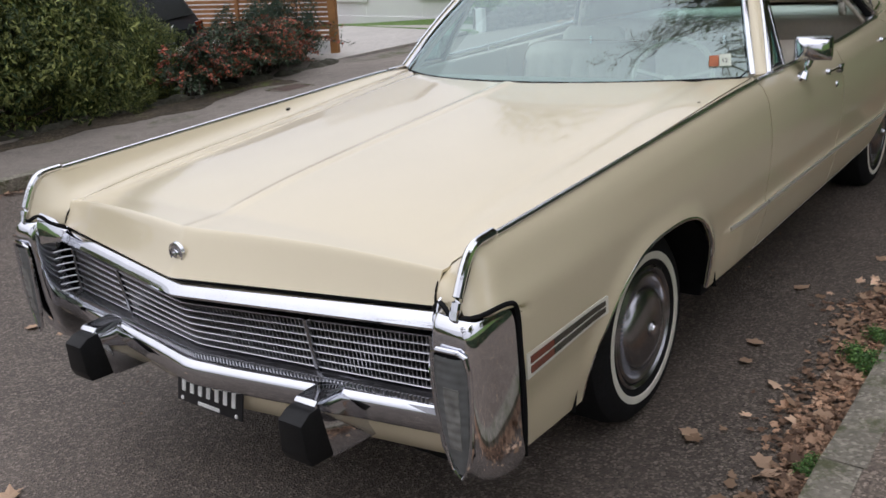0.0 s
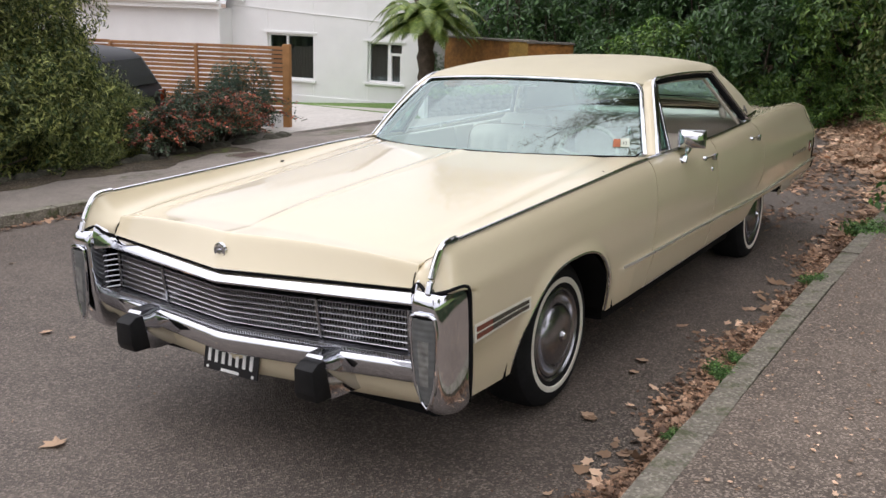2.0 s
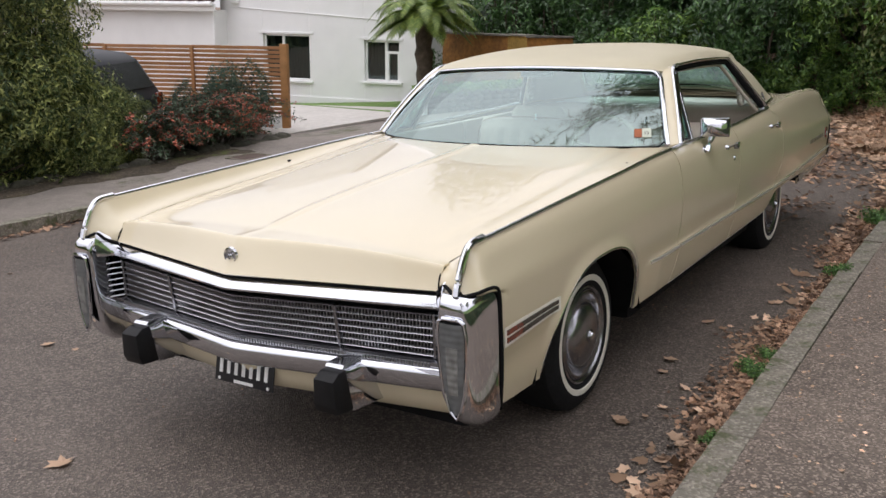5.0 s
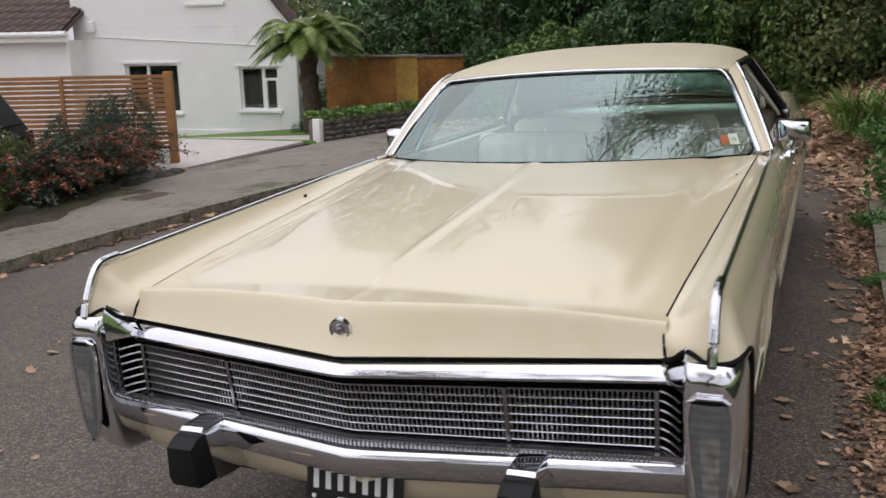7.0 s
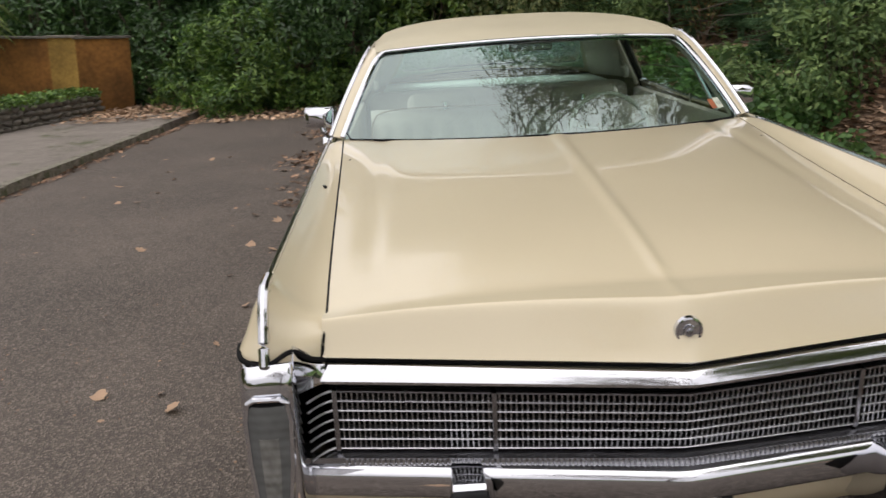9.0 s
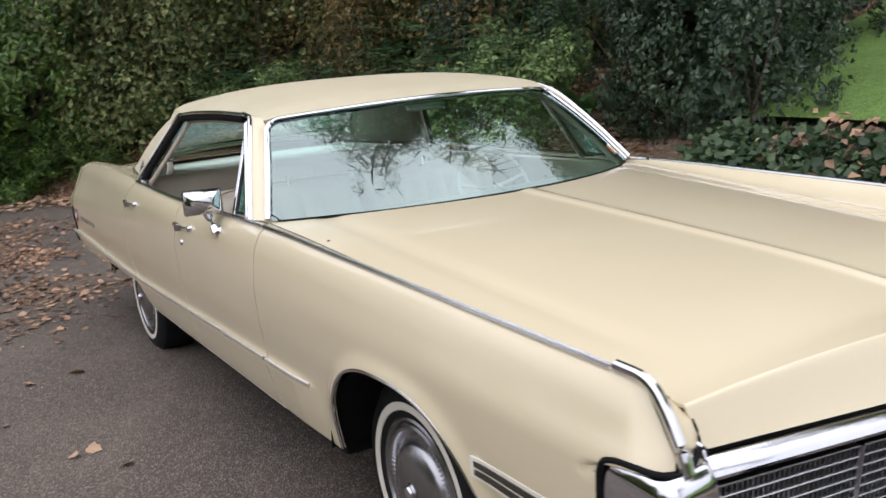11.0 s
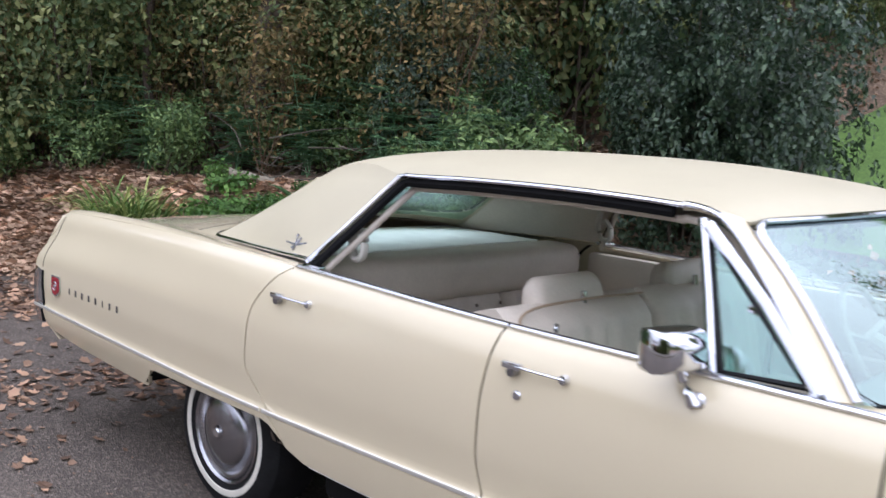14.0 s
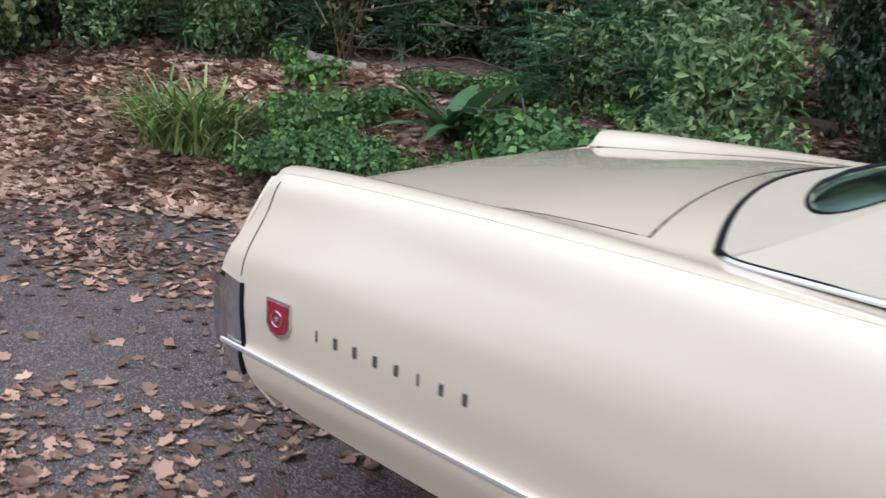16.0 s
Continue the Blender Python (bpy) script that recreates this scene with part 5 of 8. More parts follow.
OCHRE_LIGHT = material("yellow_ochre_wall", (0.34, 0.21, 0.05), rough=0.85, vary=0.35, scale=2.0, fine=0.2, fine_scale=18, bump=0.3, bump_scale=30)
BARK = material("brown_bark", (0.085, 0.065, 0.048), rough=0.95, vary=0.4, scale=7, fine=0.3, fine_scale=50, bump=0.8, bump_scale=45, depth=0.02)
TWIG = material("grey_twig", (0.10, 0.085, 0.065), rough=0.9, vary=0.3, scale=10, bump=0.3)
REED = material("dry_stalk", (0.16, 0.11, 0.065), rough=0.9, vary=0.3, scale=10, per="island", tint=(0.6, 0.5, 0.4))


def leaf_material(name, color, other, rough=0.4, spec=0.4, translucent=0.25):
    """A leaf that lets a little light through, its colour changing leaf by leaf."""
    mat = bpy.data.materials.new(name)
    mat.use_nodes = True
    n, l = mat.node_tree.nodes, mat.node_tree.links
    p = n["Principled BSDF"]
    p.inputs["Roughness"].default_value, p.inputs["Specular IOR Level"].default_value = rough, spec
    geo = n.new("ShaderNodeNewGeometry").outputs["Random Per Island"]
    mix = n.new("ShaderNodeMix")
    mix.data_type = "RGBA"
    ramp = n.new("ShaderNodeMapRange")
    ramp.inputs["From Min"].default_value, ramp.inputs["From Max"].default_value = 0.1, 1.0
    power = n.new("ShaderNodeMath")
    power.operation = "POWER"
    power.inputs[1].default_value = 1.6
    l.new(geo, ramp.inputs["Value"])
    l.new(ramp.outputs[0], power.inputs[0])
    l.new(power.outputs[0], mix.inputs["Factor"])
    mix.inputs["A"].default_value, mix.inputs["B"].default_value = (*color, 1), (*other, 1)
    tex = n.new("ShaderNodeTexNoise")
    tex.inputs["Scale"].default_value = 1.7
    l.new(n.new("ShaderNodeTexCoord").outputs["Object"], tex.inputs["Vector"])
    shade = n.new("ShaderNodeMapRange")
    shade.inputs["From Min"].default_value, shade.inputs["From Max"].default_value, shade.inputs["To Min"].default_value, shade.inputs["To Max"].default_value = 0.3, 0.7, 1.0, 2.1
    l.new(tex.outputs["Fac"], shade.inputs["Value"])
    scale = n.new("ShaderNodeVectorMath")
    scale.operation = "SCALE"
    l.new(mix.outputs["Result"], scale.inputs[0])
    l.new(shade.outputs[0], scale.inputs["Scale"])
    l.new(scale.outputs[0], p.inputs["Base Color"])
    thin = n.new("ShaderNodeBsdfTranslucent")
    l.new(scale.outputs[0], thin.inputs["Color"])
    both = n.new("ShaderNodeMixShader")
    both.inputs[0].default_value = translucent
    l.new(p.outputs[0], both.inputs[1])
    l.new(thin.outputs[0], both.inputs[2])
    l.new(both.outputs[0], n["Material Output"].inputs[0])
    return mat


LAUREL = leaf_material("laurel_leaf", (0.022, 0.052, 0.016), (0.080, 0.150, 0.045), 0.30, 0.5)
RHODO = leaf_material("rhododendron_leaf", (0.035, 0.080, 0.016), (0.16, 0.25, 0.050), 0.38, 0.5)
HOLLY = leaf_material("holly_leaf", (0.016, 0.034, 0.018), (0.085, 0.120, 0.068), 0.36, 0.5)
WOOD_LEAF = leaf_material("woodland_leaf", (0.045, 0.074, 0.026), (0.20, 0.21, 0.080), 0.5, 0.3)
AUTUMN = leaf_material("autumn_leaf", (0.065, 0.068, 0.024), (0.26, 0.18, 0.075), 0.55, 0.3)
WILLOW = leaf_material("grey_green_leaf", (0.030, 0.052, 0.018), (0.29, 0.31, 0.10), 0.5, 0.3)
BERRY_LEAF = leaf_material("cotoneaster_leaf", (0.028, 0.046, 0.028), (0.085, 0.115, 0.065), 0.5, 0.3)
BERRY = leaf_material("red_berry", (0.16, 0.034, 0.020), (0.38, 0.110, 0.055), 0.35, 0.4, 0.0)
CRANESBILL = leaf_material("lobed_herb_leaf", (0.055, 0.115, 0.026), (0.17, 0.29, 0.070), 0.5, 0.35)
BROADLEAF = leaf_material("broad_strap_leaf", (0.060, 0.125, 0.045), (0.150, 0.26, 0.10), 0.4, 0.4)
HERB = leaf_material("fresh_herb_leaf", (0.045, 0.098, 0.028), (0.14, 0.25, 0.068), 0.45, 0.4)
GRASSY = leaf_material("striped_grass_blade", (0.08, 0.14, 0.035), (0.33, 0.36, 0.12), 0.5, 0.3)
FROND = leaf_material("fern_frond", (0.050, 0.088, 0.018), (0.19, 0.23, 0.055), 0.45, 0.4)
LITTER = leaf_material("fallen_leaf", (0.18, 0.118, 0.075), (0.53, 0.375, 0.26), 0.75, 0.2, 0.1)
# darker copy of the fallen leaf, the trees' shade put into its colour
LITTER_SHADED = leaf_material("shaded_fallen_leaf", (0.085, 0.052, 0.034), (0.37, 0.235, 0.15), 0.65, 0.3, 0.1)

SLOPE = -0.0454


def right_edge(x):
    return curve_interp(x, [-60, 4.3, 5.4, 7.6, 9.0, 11.2, 12.6, 13.4, 14.0, 60], [-3.1, -3.1, -1.9, -1.45, -0.75, -0.45, -0.1, 1.0, 4.7, 5.0])


def left_kerb(x):
    return curve_interp(x, [-60, -2, 0.6, 3.1, 5.9, 9.3, 10.4, 12.8, 60], [4.9, 4.9, 4.9, 4.82, 4.60, 4.36, 4.24, 4.1, 4.1])


def ground_z(x, y):
    """The lie of the land: the road falls to one side, a leafy bank rises on the other."""
    base = SLOPE * np.clip(y, -4, 16)
    d = np.maximum(right_edge(x) - y, 0)
    d = np.maximum(d, 0.8 * np.maximum(x - 13.2, 0) * (y < 5))
    steep = 0.42 + 0.10 * np.clip((x - 4) / 3, 0, 1) - 0.14 * np.clip((2.5 - x) / 2.5, 0, 1)
    rise = steep * np.minimum(d, 1.5) + np.clip(d - 1.5, 0, 14) * 0.16
    bumps = 0.04 * np.sin(x * 1.7 + y * 0.6) * np.cos(y * 1.9 - x * 0.4) * np.clip(d, 0, 1)
    garden = 0.42 * np.clip((x - 10.9) / 2.9, 0, 1) * np.clip((y - 7.0) / 2.0, 0, 1)
    return base + rise + bumps - garden


def sheet(name, xs, ys, zfun, mat, label, kind="structure", category=""):
    X, Y = np.meshgrid(xs, ys, indexing="ij")
    Z = zfun(X, Y)
    return tagged(part(name, grid(np.stack([X, Y, Z], -1)), mat, None, angle=60), label, category or name, "", kind)


xs = np.concatenate([np.linspace(-400, -30, 12), np.linspace(-28, 22, 130), np.linspace(24, 400, 14)])
ys = np.concatenate([np.linspace(-400, -16, 12), np.linspace(-15, 22, 110), np.linspace(24, 400, 14)])
sheet("ground", xs, ys, lambda x, y: ground_z(x, y) - 0.05 * np.clip(np.minimum(y - right_edge(x), 8 - y), 0, 1) - 0.004, EARTH, "brown woodland earth under fallen leaves")


def ribbon(name, xs, lo, hi, n, up, mat, label, kind="structure", thick=0.0):
    rows = []
    for x in xs:
        row = []
        for t in np.linspace(0, 1, n):
            y = lo(x) + (hi(x) - lo(x)) * t
            row.append((x, y, SLOPE * y + up))
        rows.append(row)
    ob = tagged(part(name, grid(rows[::-1]), mat, None), label, name.split("_")[-1], "", kind)
    if thick:
        solid(ob, thick)
    return ob


def road_right(x):
    return max(float(right_edge(x)) + 0.0, -1.46) if x > 4.4 else -1.46


ribbon("road", np.concatenate([np.linspace(-60, -10, 8), np.linspace(-9, 13.3, 70)]), road_right, lambda x: float(left_kerb(x)) + 0.02, 24, 0.0, ASPHALT, "dark worn asphalt road strewn with leaves")
KERB_H = 0.055
ribbon("pavement_east", np.linspace(-40, 5.2, 60), lambda x: -3.25, lambda x: -1.585, 8, KERB_H - 0.004, FOOTWAY, "brown-grey gritty footway", thick=0.12)
ribbon("pavement_west", np.linspace(-40, 12.6, 80), lambda x: float(left_kerb(x)) + 0.12, lambda x: float(left_kerb(x)) + 2.6 + (1.0 if x < 7 else 0), 12, 0.096, LEFT_WALK, "smooth grey footway with mossy edges", thick=0.12)
ribbon("driveway", np.linspace(6.9, 11.4, 16), lambda x: 7.3, lambda x: 16.0, 18, 0.104, DRIVE, "pale flat driveway paving", thick=0.05)
rows = []
for t in np.linspace(0, 1, 12):
    a, b = np.array([10.25, 7.0]), np.array([14.1, 9.3])
    c, d = np.array([11.75, 12.2]), np.array([13.9, 13.2])
    p, q = a + (c - a) * t, b + (d - b) * t
    za, zb = -0.205 - 0.235 * t, -0.42 - 0.30 * t
    rows.append([(*(p + (q - p) * u), za + (zb - za) * u) for u in np.linspace(0, 1, 12)])
solid(tagged(part("lawn_front", grid(rows), LAWN), "short green front lawn", "lawn", "", "structure"), 0.05)

# ---- kerb stones ----
kerb_e = thing("kerb_east", "weathered concrete kerb edging", "kerb", kind="structure")
kerb_w = thing("kerb_west", "low grey concrete kerb", "kerb", kind="structure")


def kerb_run(owner, x0, x1, fy, width, height, side):
    length = 0.91
    n = int((x1 - x0) / length)
    base = None
    for i in range(n):
        xa = x0 + i * length
        xb = xa + length - 0.008
        ya, yb = float(fy(xa)), float(fy(xb))
        if base is None:
            bm = soft_box((0, 0, -0.10), (1, 1, 0), 0.006, None, 2)
            bm.transform(Matrix.Diagonal((length - 0.008, width, 1, 1)))
            bmesh.ops.subdivide_edges(bm, edges=[e for e in bm.edges if abs(e.verts[0].co.x - e.verts[1].co.x) > 0.5], cuts=6)
            for v in bm.verts:
                v.co += noise.noise_vector(v.co * 9) * 0.006
            me = bpy.data.meshes.new("kerb_stone")
            bm.to_mesh(me)
            bm.free()
            me.materials.append(CONCRETE)
            base = me
        ob = new("kerb_stone", base)
        finish(ob)
        ob.parent = owner
        yaw = math.degrees(math.atan2(yb - ya, xb - xa))
        ob.matrix_basis = pose(xa, ya if side > 0 else ya - width, SLOPE * ya + height + random.uniform(-0.004, 0.004), -2.6, random.uniform(-0.4, 0.4), yaw + random.uniform(-0.25, 0.25))


kerb_run(kerb_e, -12, 5.3, lambda x: -1.462 + 0.012 * math.sin(x * 0.9), 0.125, KERB_H + 0.004, -1)
kerb_run(kerb_w, -6, 11.0, left_kerb, 0.125, 0.105, 1)


# ---- leaves and plants ----
def leaf_cloud(name, pos, nrm, size, mat, parent=None, label="", fold=0.25, slim=0.5, flat=0.0, rng=None):
    """Many small folded leaves, one island each."""
    rng = rng or np.random.default_rng(3)
    m = len(pos)
    nrm = nrm + rng.normal(0, 0.55, (m, 3))
    nrm /= np.linalg.norm(nrm, axis=1, keepdims=True) + 1e-9
    ref = rng.normal(0, 1, (m, 3))
    along = ref - nrm * (ref * nrm).sum(1, keepdims=True)
    along /= np.linalg.norm(along, axis=1, keepdims=True) + 1e-9
    across = np.cross(nrm, along)
    s = (np.asarray(size) * rng.uniform(0.6, 1.35, m))[:, None]
    tip = pos + along * s - nrm * s * 0.18
    mid = pos + along * s * 0.45
    left = mid + across * s * slim * 0.5 + nrm * s * fold * 0.4
    right = mid - across * s * slim * 0.5 + nrm * s * fold * 0.4
    verts = np.stack([pos, left, tip, right], 1).reshape(-1, 3)
    k = np.arange(m)[:, None] * 4
    tris = np.concatenate([k + [0, 1, 2], k + [0, 2, 3]], 1).reshape(-1)
    me = bpy.data.meshes.new(name)
    me.vertices.add(len(verts))
    me.vertices.foreach_set("co", verts.astype(np.float32).ravel())
    me.loops.add(len(tris))
    me.loops.foreach_set("vertex_index", tris.astype(np.int32))
    me.polygons.add(len(tris) // 3)
    me.polygons.foreach_set("loop_start", np.arange(0, len(tris), 3, dtype=np.int32))
    me.polygons.foreach_set("loop_total", np.full(len(tris) // 3, 3, dtype=np.int32))
    me.update(calc_edges=True)
    me.validate()
    me.materials.append(mat)
    ob = new(name, me)
    if parent:
        ob.parent = parent
    if label:
        ob["label"] = label
    return ob


def blob_points(blobs, count, rng, shell=0.35, holes=0.0):
    """Points in the outer shells of several ellipsoids, uneven and with gaps."""
    w = np.array([b[3] * b[4] + b[4] * b[5] + b[3] * b[5] for b in blobs])
    pick = rng.choice(len(blobs), count, p=w / w.sum())
    b = np.array(blobs)[pick]
    d = rng.normal(0, 1, (count, 3))
    d /= np.linalg.norm(d, axis=1, keepdims=True)
    wob = 1 + 0.16 * np.sin(d[:, 0] * 7 + b[:, 0] * 3) * np.cos(d[:, 1] * 6 + b[:, 1]) + 0.12 * np.sin(d[:, 2] * 9 + b[:, 2] * 5 + d[:, 0] * 4)
    r = (1 - shell * rng.random(count) ** 1.6) * wob
    pos = b[:, :3] + d * b[:, 3:6] * r[:, None]
    if holes:
        f = np.sin(pos[:, 0] * 5.1 + 1) * np.sin(pos[:, 1] * 4.7 + 2) * np.sin(pos[:, 2] * 5.3)
        keep = f > -0.32 + 0.2 * (1 - holes)
        pos, d = pos[keep], d[keep]
    return pos, d


def stems(points, r, sides=6):
    bm = bmesh.new()
    for line in points:
        n = len(line)
        tube(line, r, bm, sides=sides, taper=np.linspace(1, 0.35, n))
    return bm


def shrub(name, label, blobs, count, size, mat, seed, slim=0.5, stem=8, stem_r=0.025, category="shrub", at=(0, 0, 0), fold=0.25, holes=0.6, shell=0.35, stem_mat=None, tuft=1):
    """Stems under a crown of leaves; tuft gathers the leaves into rosettes."""
    rng = np.random.default_rng(seed)
    ob = thing(name, label, category, at)
    pos, nrm = blob_points(blobs, count // tuft, rng, shell, holes)
    if tuft > 1:
        deep = np.sin(pos[:, 0] * 3.1 + 0.7) * np.sin(pos[:, 1] * 3.4 + 1.9) * np.sin(pos[:, 2] * 3.7 + 0.4) > -0.22
        pos, nrm = pos[deep], nrm[deep]
        fan = rng.normal(0, 1, (len(pos) * tuft, 3))
        pos = np.repeat(pos, tuft, 0) + fan * size * 0.42
        nrm = np.repeat(nrm, tuft, 0) + fan * 0.5
    pos[:, 2] = np.maximum(pos[:, 2], 0.01)
    leaf_cloud("foliage", pos, nrm + [0, 0, 0.35], size, mat, ob, rng=rng, slim=slim, fold=fold)
    lines = []
    for i in range(stem):
        b = blobs[int(rng.integers(len(blobs)))]
        foot = np.array([b[0] * 0.6 + rng.normal(0, 0.08), b[1] * 0.6 + rng.normal(0, 0.08), -0.05])
        top = np.array(b[:3]) + rng.normal(0, 0.3, 3) * b[3:6] + [0, 0, b[5] * 0.4]
        mid = (foot + top) / 2 + rng.normal(0, 0.10, 3)
        lines.append(smooth_line([foot, mid, top], 7))
    part("stem", stems(lines, stem_r), stem_mat or BARK, ob)["kind"] = "stuff"
    return ob


def at_ground(x, y, dz=0.0, turn=0.0, size=1.0):
    return pose(x, y, float(ground_z(np.array(float(x)), np.array(float(y)))) + dz, 0, 0, turn) @ Matrix.Diagonal((size, size, size, 1))


def placed(ob, m):
    ob.matrix_basis = m
    return ob


def again(ob, x, y, turn, size, dz=0.0, tall=1.0, label=""):
    """A copy turned and scaled."""
    c = copy_thing(ob, at_ground(x, y, dz, turn))
    c.scale = (size, size, size * tall)
    if label:
        c["label"] = label
    return c


# left of the road: a grey-green shrub and a red-berried one behind a low stone edging
grey_shrub = placed(shrub("garden_shrub", "tall grey-green garden shrub with narrow leaves", [(0, 0, 1.1, 1.0, 0.9, 1.1), (0.5, -0.2, 0.6, 0.9, 0.8, 0.7), (-0.7, 0.1, 0.8, 0.9, 0.9, 0.9), (0.3, 0.2, 2.0, 0.8, 0.7, 0.9), (-0.5, 0, 2.2, 0.8, 0.7, 0.8)], 36000, 0.070, WILLOW, 11, slim=0.32, stem=22), at_ground(2.35, 7.45, 0.06) @ Matrix.Diagonal((1, 1, 1.12, 1)))
again(grey_shrub, 3.2, 7.85, 200, 0.72, 0.05, 1.2)
for x, y, a, k, h in ((3.5, 7.25, 30, 0.42, 0.75), (2.9, 7.05, 110, 0.42, 0.7), (4.1, 7.55, 250, 0.40, 0.8)):
    again(grey_shrub, x, y, a, k, 0.03, h, "low dark grey-green shrub behind the stone edging")
again(grey_shrub, 1.5, 7.7, 140, 1.05, 0.05)
again(grey_shrub, 0.7, 7.5, 250, 0.95, 0.02)
again(grey_shrub, -0.2, 7.65, 60, 1.1, 0.05)
berry = thing("berry_shrub", "spreading shrub hung with red berries", "shrub")
rng = np.random.default_rng(5)
lines, leaf_at, leaf_n, fruit_at = [], [], [], []
for i in range(230):
    a = rng.uniform(-0.55, 2.0)
    foot = np.array([0.7 + (a - 0.7) * 0.75, rng.normal(0.05, 0.12), 0.03])
    reach = rng.uniform(0.25, 0.85)
    turn = rng.normal(-1.55, 0.75)
    peak = rng.uniform(0.35, 1.0) * (1 - 0.25 * ((a - 0.7) / 1.3) ** 2)
    out = np.array([math.cos(turn) * reach, math.sin(turn) * reach, 0])
    spray = smooth_line([foot, foot + out * 0.3 + [0, 0, peak * 0.72], foot + out * 0.68 + [0, 0, peak], foot + out * 1.05 + [0, 0, peak * rng.uniform(0.55, 0.95)]], 22)
    lines.append(spray)
    fruity = rng.random() < 0.45
    for k in range(4, 22):
        way = spray[min(k + 1, 21)] - spray[k - 1]
        for _ in range(3):
            leaf_at.append(spray[k] + rng.normal(0, 0.022, 3))
            leaf_n.append(rng.normal(0, 0.5, 3) + [0, 0, 0.8])
        if fruity and k > 9 and rng.random() < 0.75:
            for _ in range(5):
                fruit_at.append(spray[k] + rng.normal(0, 0.020, 3) + [0, 0, 0.012])
leaf_cloud("foliage", np.array(leaf_at), np.array(leaf_n), 0.058, BERRY_LEAF, berry, rng=rng, slim=0.36)
fruit_at = np.array(fruit_at)
for ball in (rng.normal(0, 1, (len(fruit_at), 3)), rng.normal(0, 1, (len(fruit_at), 3))):
    leaf_cloud("fruit", fruit_at, ball, 0.024, BERRY, berry, "clusters of red berries", rng=rng, slim=1.0)["kind"] = "stuff"
part("stem", stems(lines, 0.007, 4), BARK, berry)["kind"] = "stuff"
placed(berry, at_ground(4.25, 7.1, 0.04, 18) @ Matrix.Diagonal((1.40, 1.0, 0.80, 1)))
blue_shrub = placed(shrub("rosemary_shrub", "blue-green shrub with spiky needle leaves", [(0, 0, 0.45, 0.5, 0.45, 0.45), (0.3, 0.1, 0.75, 0.35, 0.3, 0.4), (-0.3, 0, 0.7, 0.3, 0.3, 0.45)], 9000, 0.06, leaf_material("rosemary_leaf", (0.03, 0.055, 0.04), (0.09, 0.13, 0.09), 0.5, 0.3), 17, slim=0.16, stem=10, stem_r=0.01), at_ground(6.65, 7.95, 0.06))
again(blue_shrub, 6.15, 8.25, 90, 0.75, 0.1)
edging = thing("stone_edging", "low mossy rubble stone edging", "wall", kind="structure")
rocks = []
for k in range(4):
    bm = bmesh.new()
    bmesh.ops.create_icosphere(bm, subdivisions=2, radius=0.12)
    for v in bm.verts:
        v.co += noise.noise_vector(v.co * 7 + Vector((k * 3.1, 0, 0))) * 0.045
        v.co.x *= 1.5
    me = bpy.data.meshes.new("stone")
    bm.to_mesh(me)
    bm.free()
    me.materials.append(STONE)
    rocks.append(me)
mossy = [m.copy() for m in rocks]
for m in mossy:
    m.materials[0] = material("mossy_stone", (0.065, 0.062, 0.045), rough=0.95, vary=0.5, scale=9, fine=0.3, fine_scale=60, bump=0.5, bump_scale=40)
for i in range(46):
    x = -1.2 + i * 0.175
    ob = new("stone", mossy[i % 4])
    finish(ob, angle=50)
    ob.parent = edging
    y = 6.72 + 0.11 * max(0, x - 3.2) + random.uniform(-0.05, 0.05)
    ob.matrix_basis = at_ground(x, y, 0.035 + random.uniform(-0.03, 0.03), random.uniform(-25, 25), random.uniform(0.8, 1.2))


# moss along the back of the footway
MOSS = ground_material("mossy_dirt", (0.060, 0.046, 0.028), speck=0.5, vary=0.5, scale=3.0, grain=60, bump=0.8, moss=((0.085, 0.105, 0.022), 3.0, 0.56))
rows = []
for x in np.linspace(-1.5, 5.2, 90):
    mid = 6.42 + 0.09 * max(0, x - 3.2) + 0.10 * math.sin(x * 3.1)
    half = 0.30 + 0.10 * math.sin(x * 2.3 + 1) + 0.05 * math.sin(x * 7.7)
    rows.append([(x, mid + half * k, SLOPE * (mid + half * k) + 0.094 + 0.022 * (1 - k ** 4) + 0.006 * math.sin(x * 23 + k * 9)) for k in np.linspace(-1, 1, 13)])
tagged(part("moss_strip", grid(rows[::-1]), MOSS, None, angle=80), "green moss and dirt along the footway's edge", "moss", "", "stuff")
cover = thing("drain_cover", "rusty metal cover set in the footway", "cover", (4.8, 5.97, SLOPE * 5.97 + 0.098))
part("plate", soft_box((-0.22, -0.15, -0.01), (0.22, 0.15, 0.004), 0.003), material("rusty_iron", (0.085, 0.055, 0.042), rough=0.8, vary=0.3, scale=20, bump=0.4, bump_scale=80), cover)
part("rim", tube([(-0.24, -0.17, 0), (0.24, -0.17, 0), (0.24, 0.17, 0), (-0.24, 0.17, 0), (-0.24, -0.17, 0)], 0.012, sides=6), CONCRETE, cover)

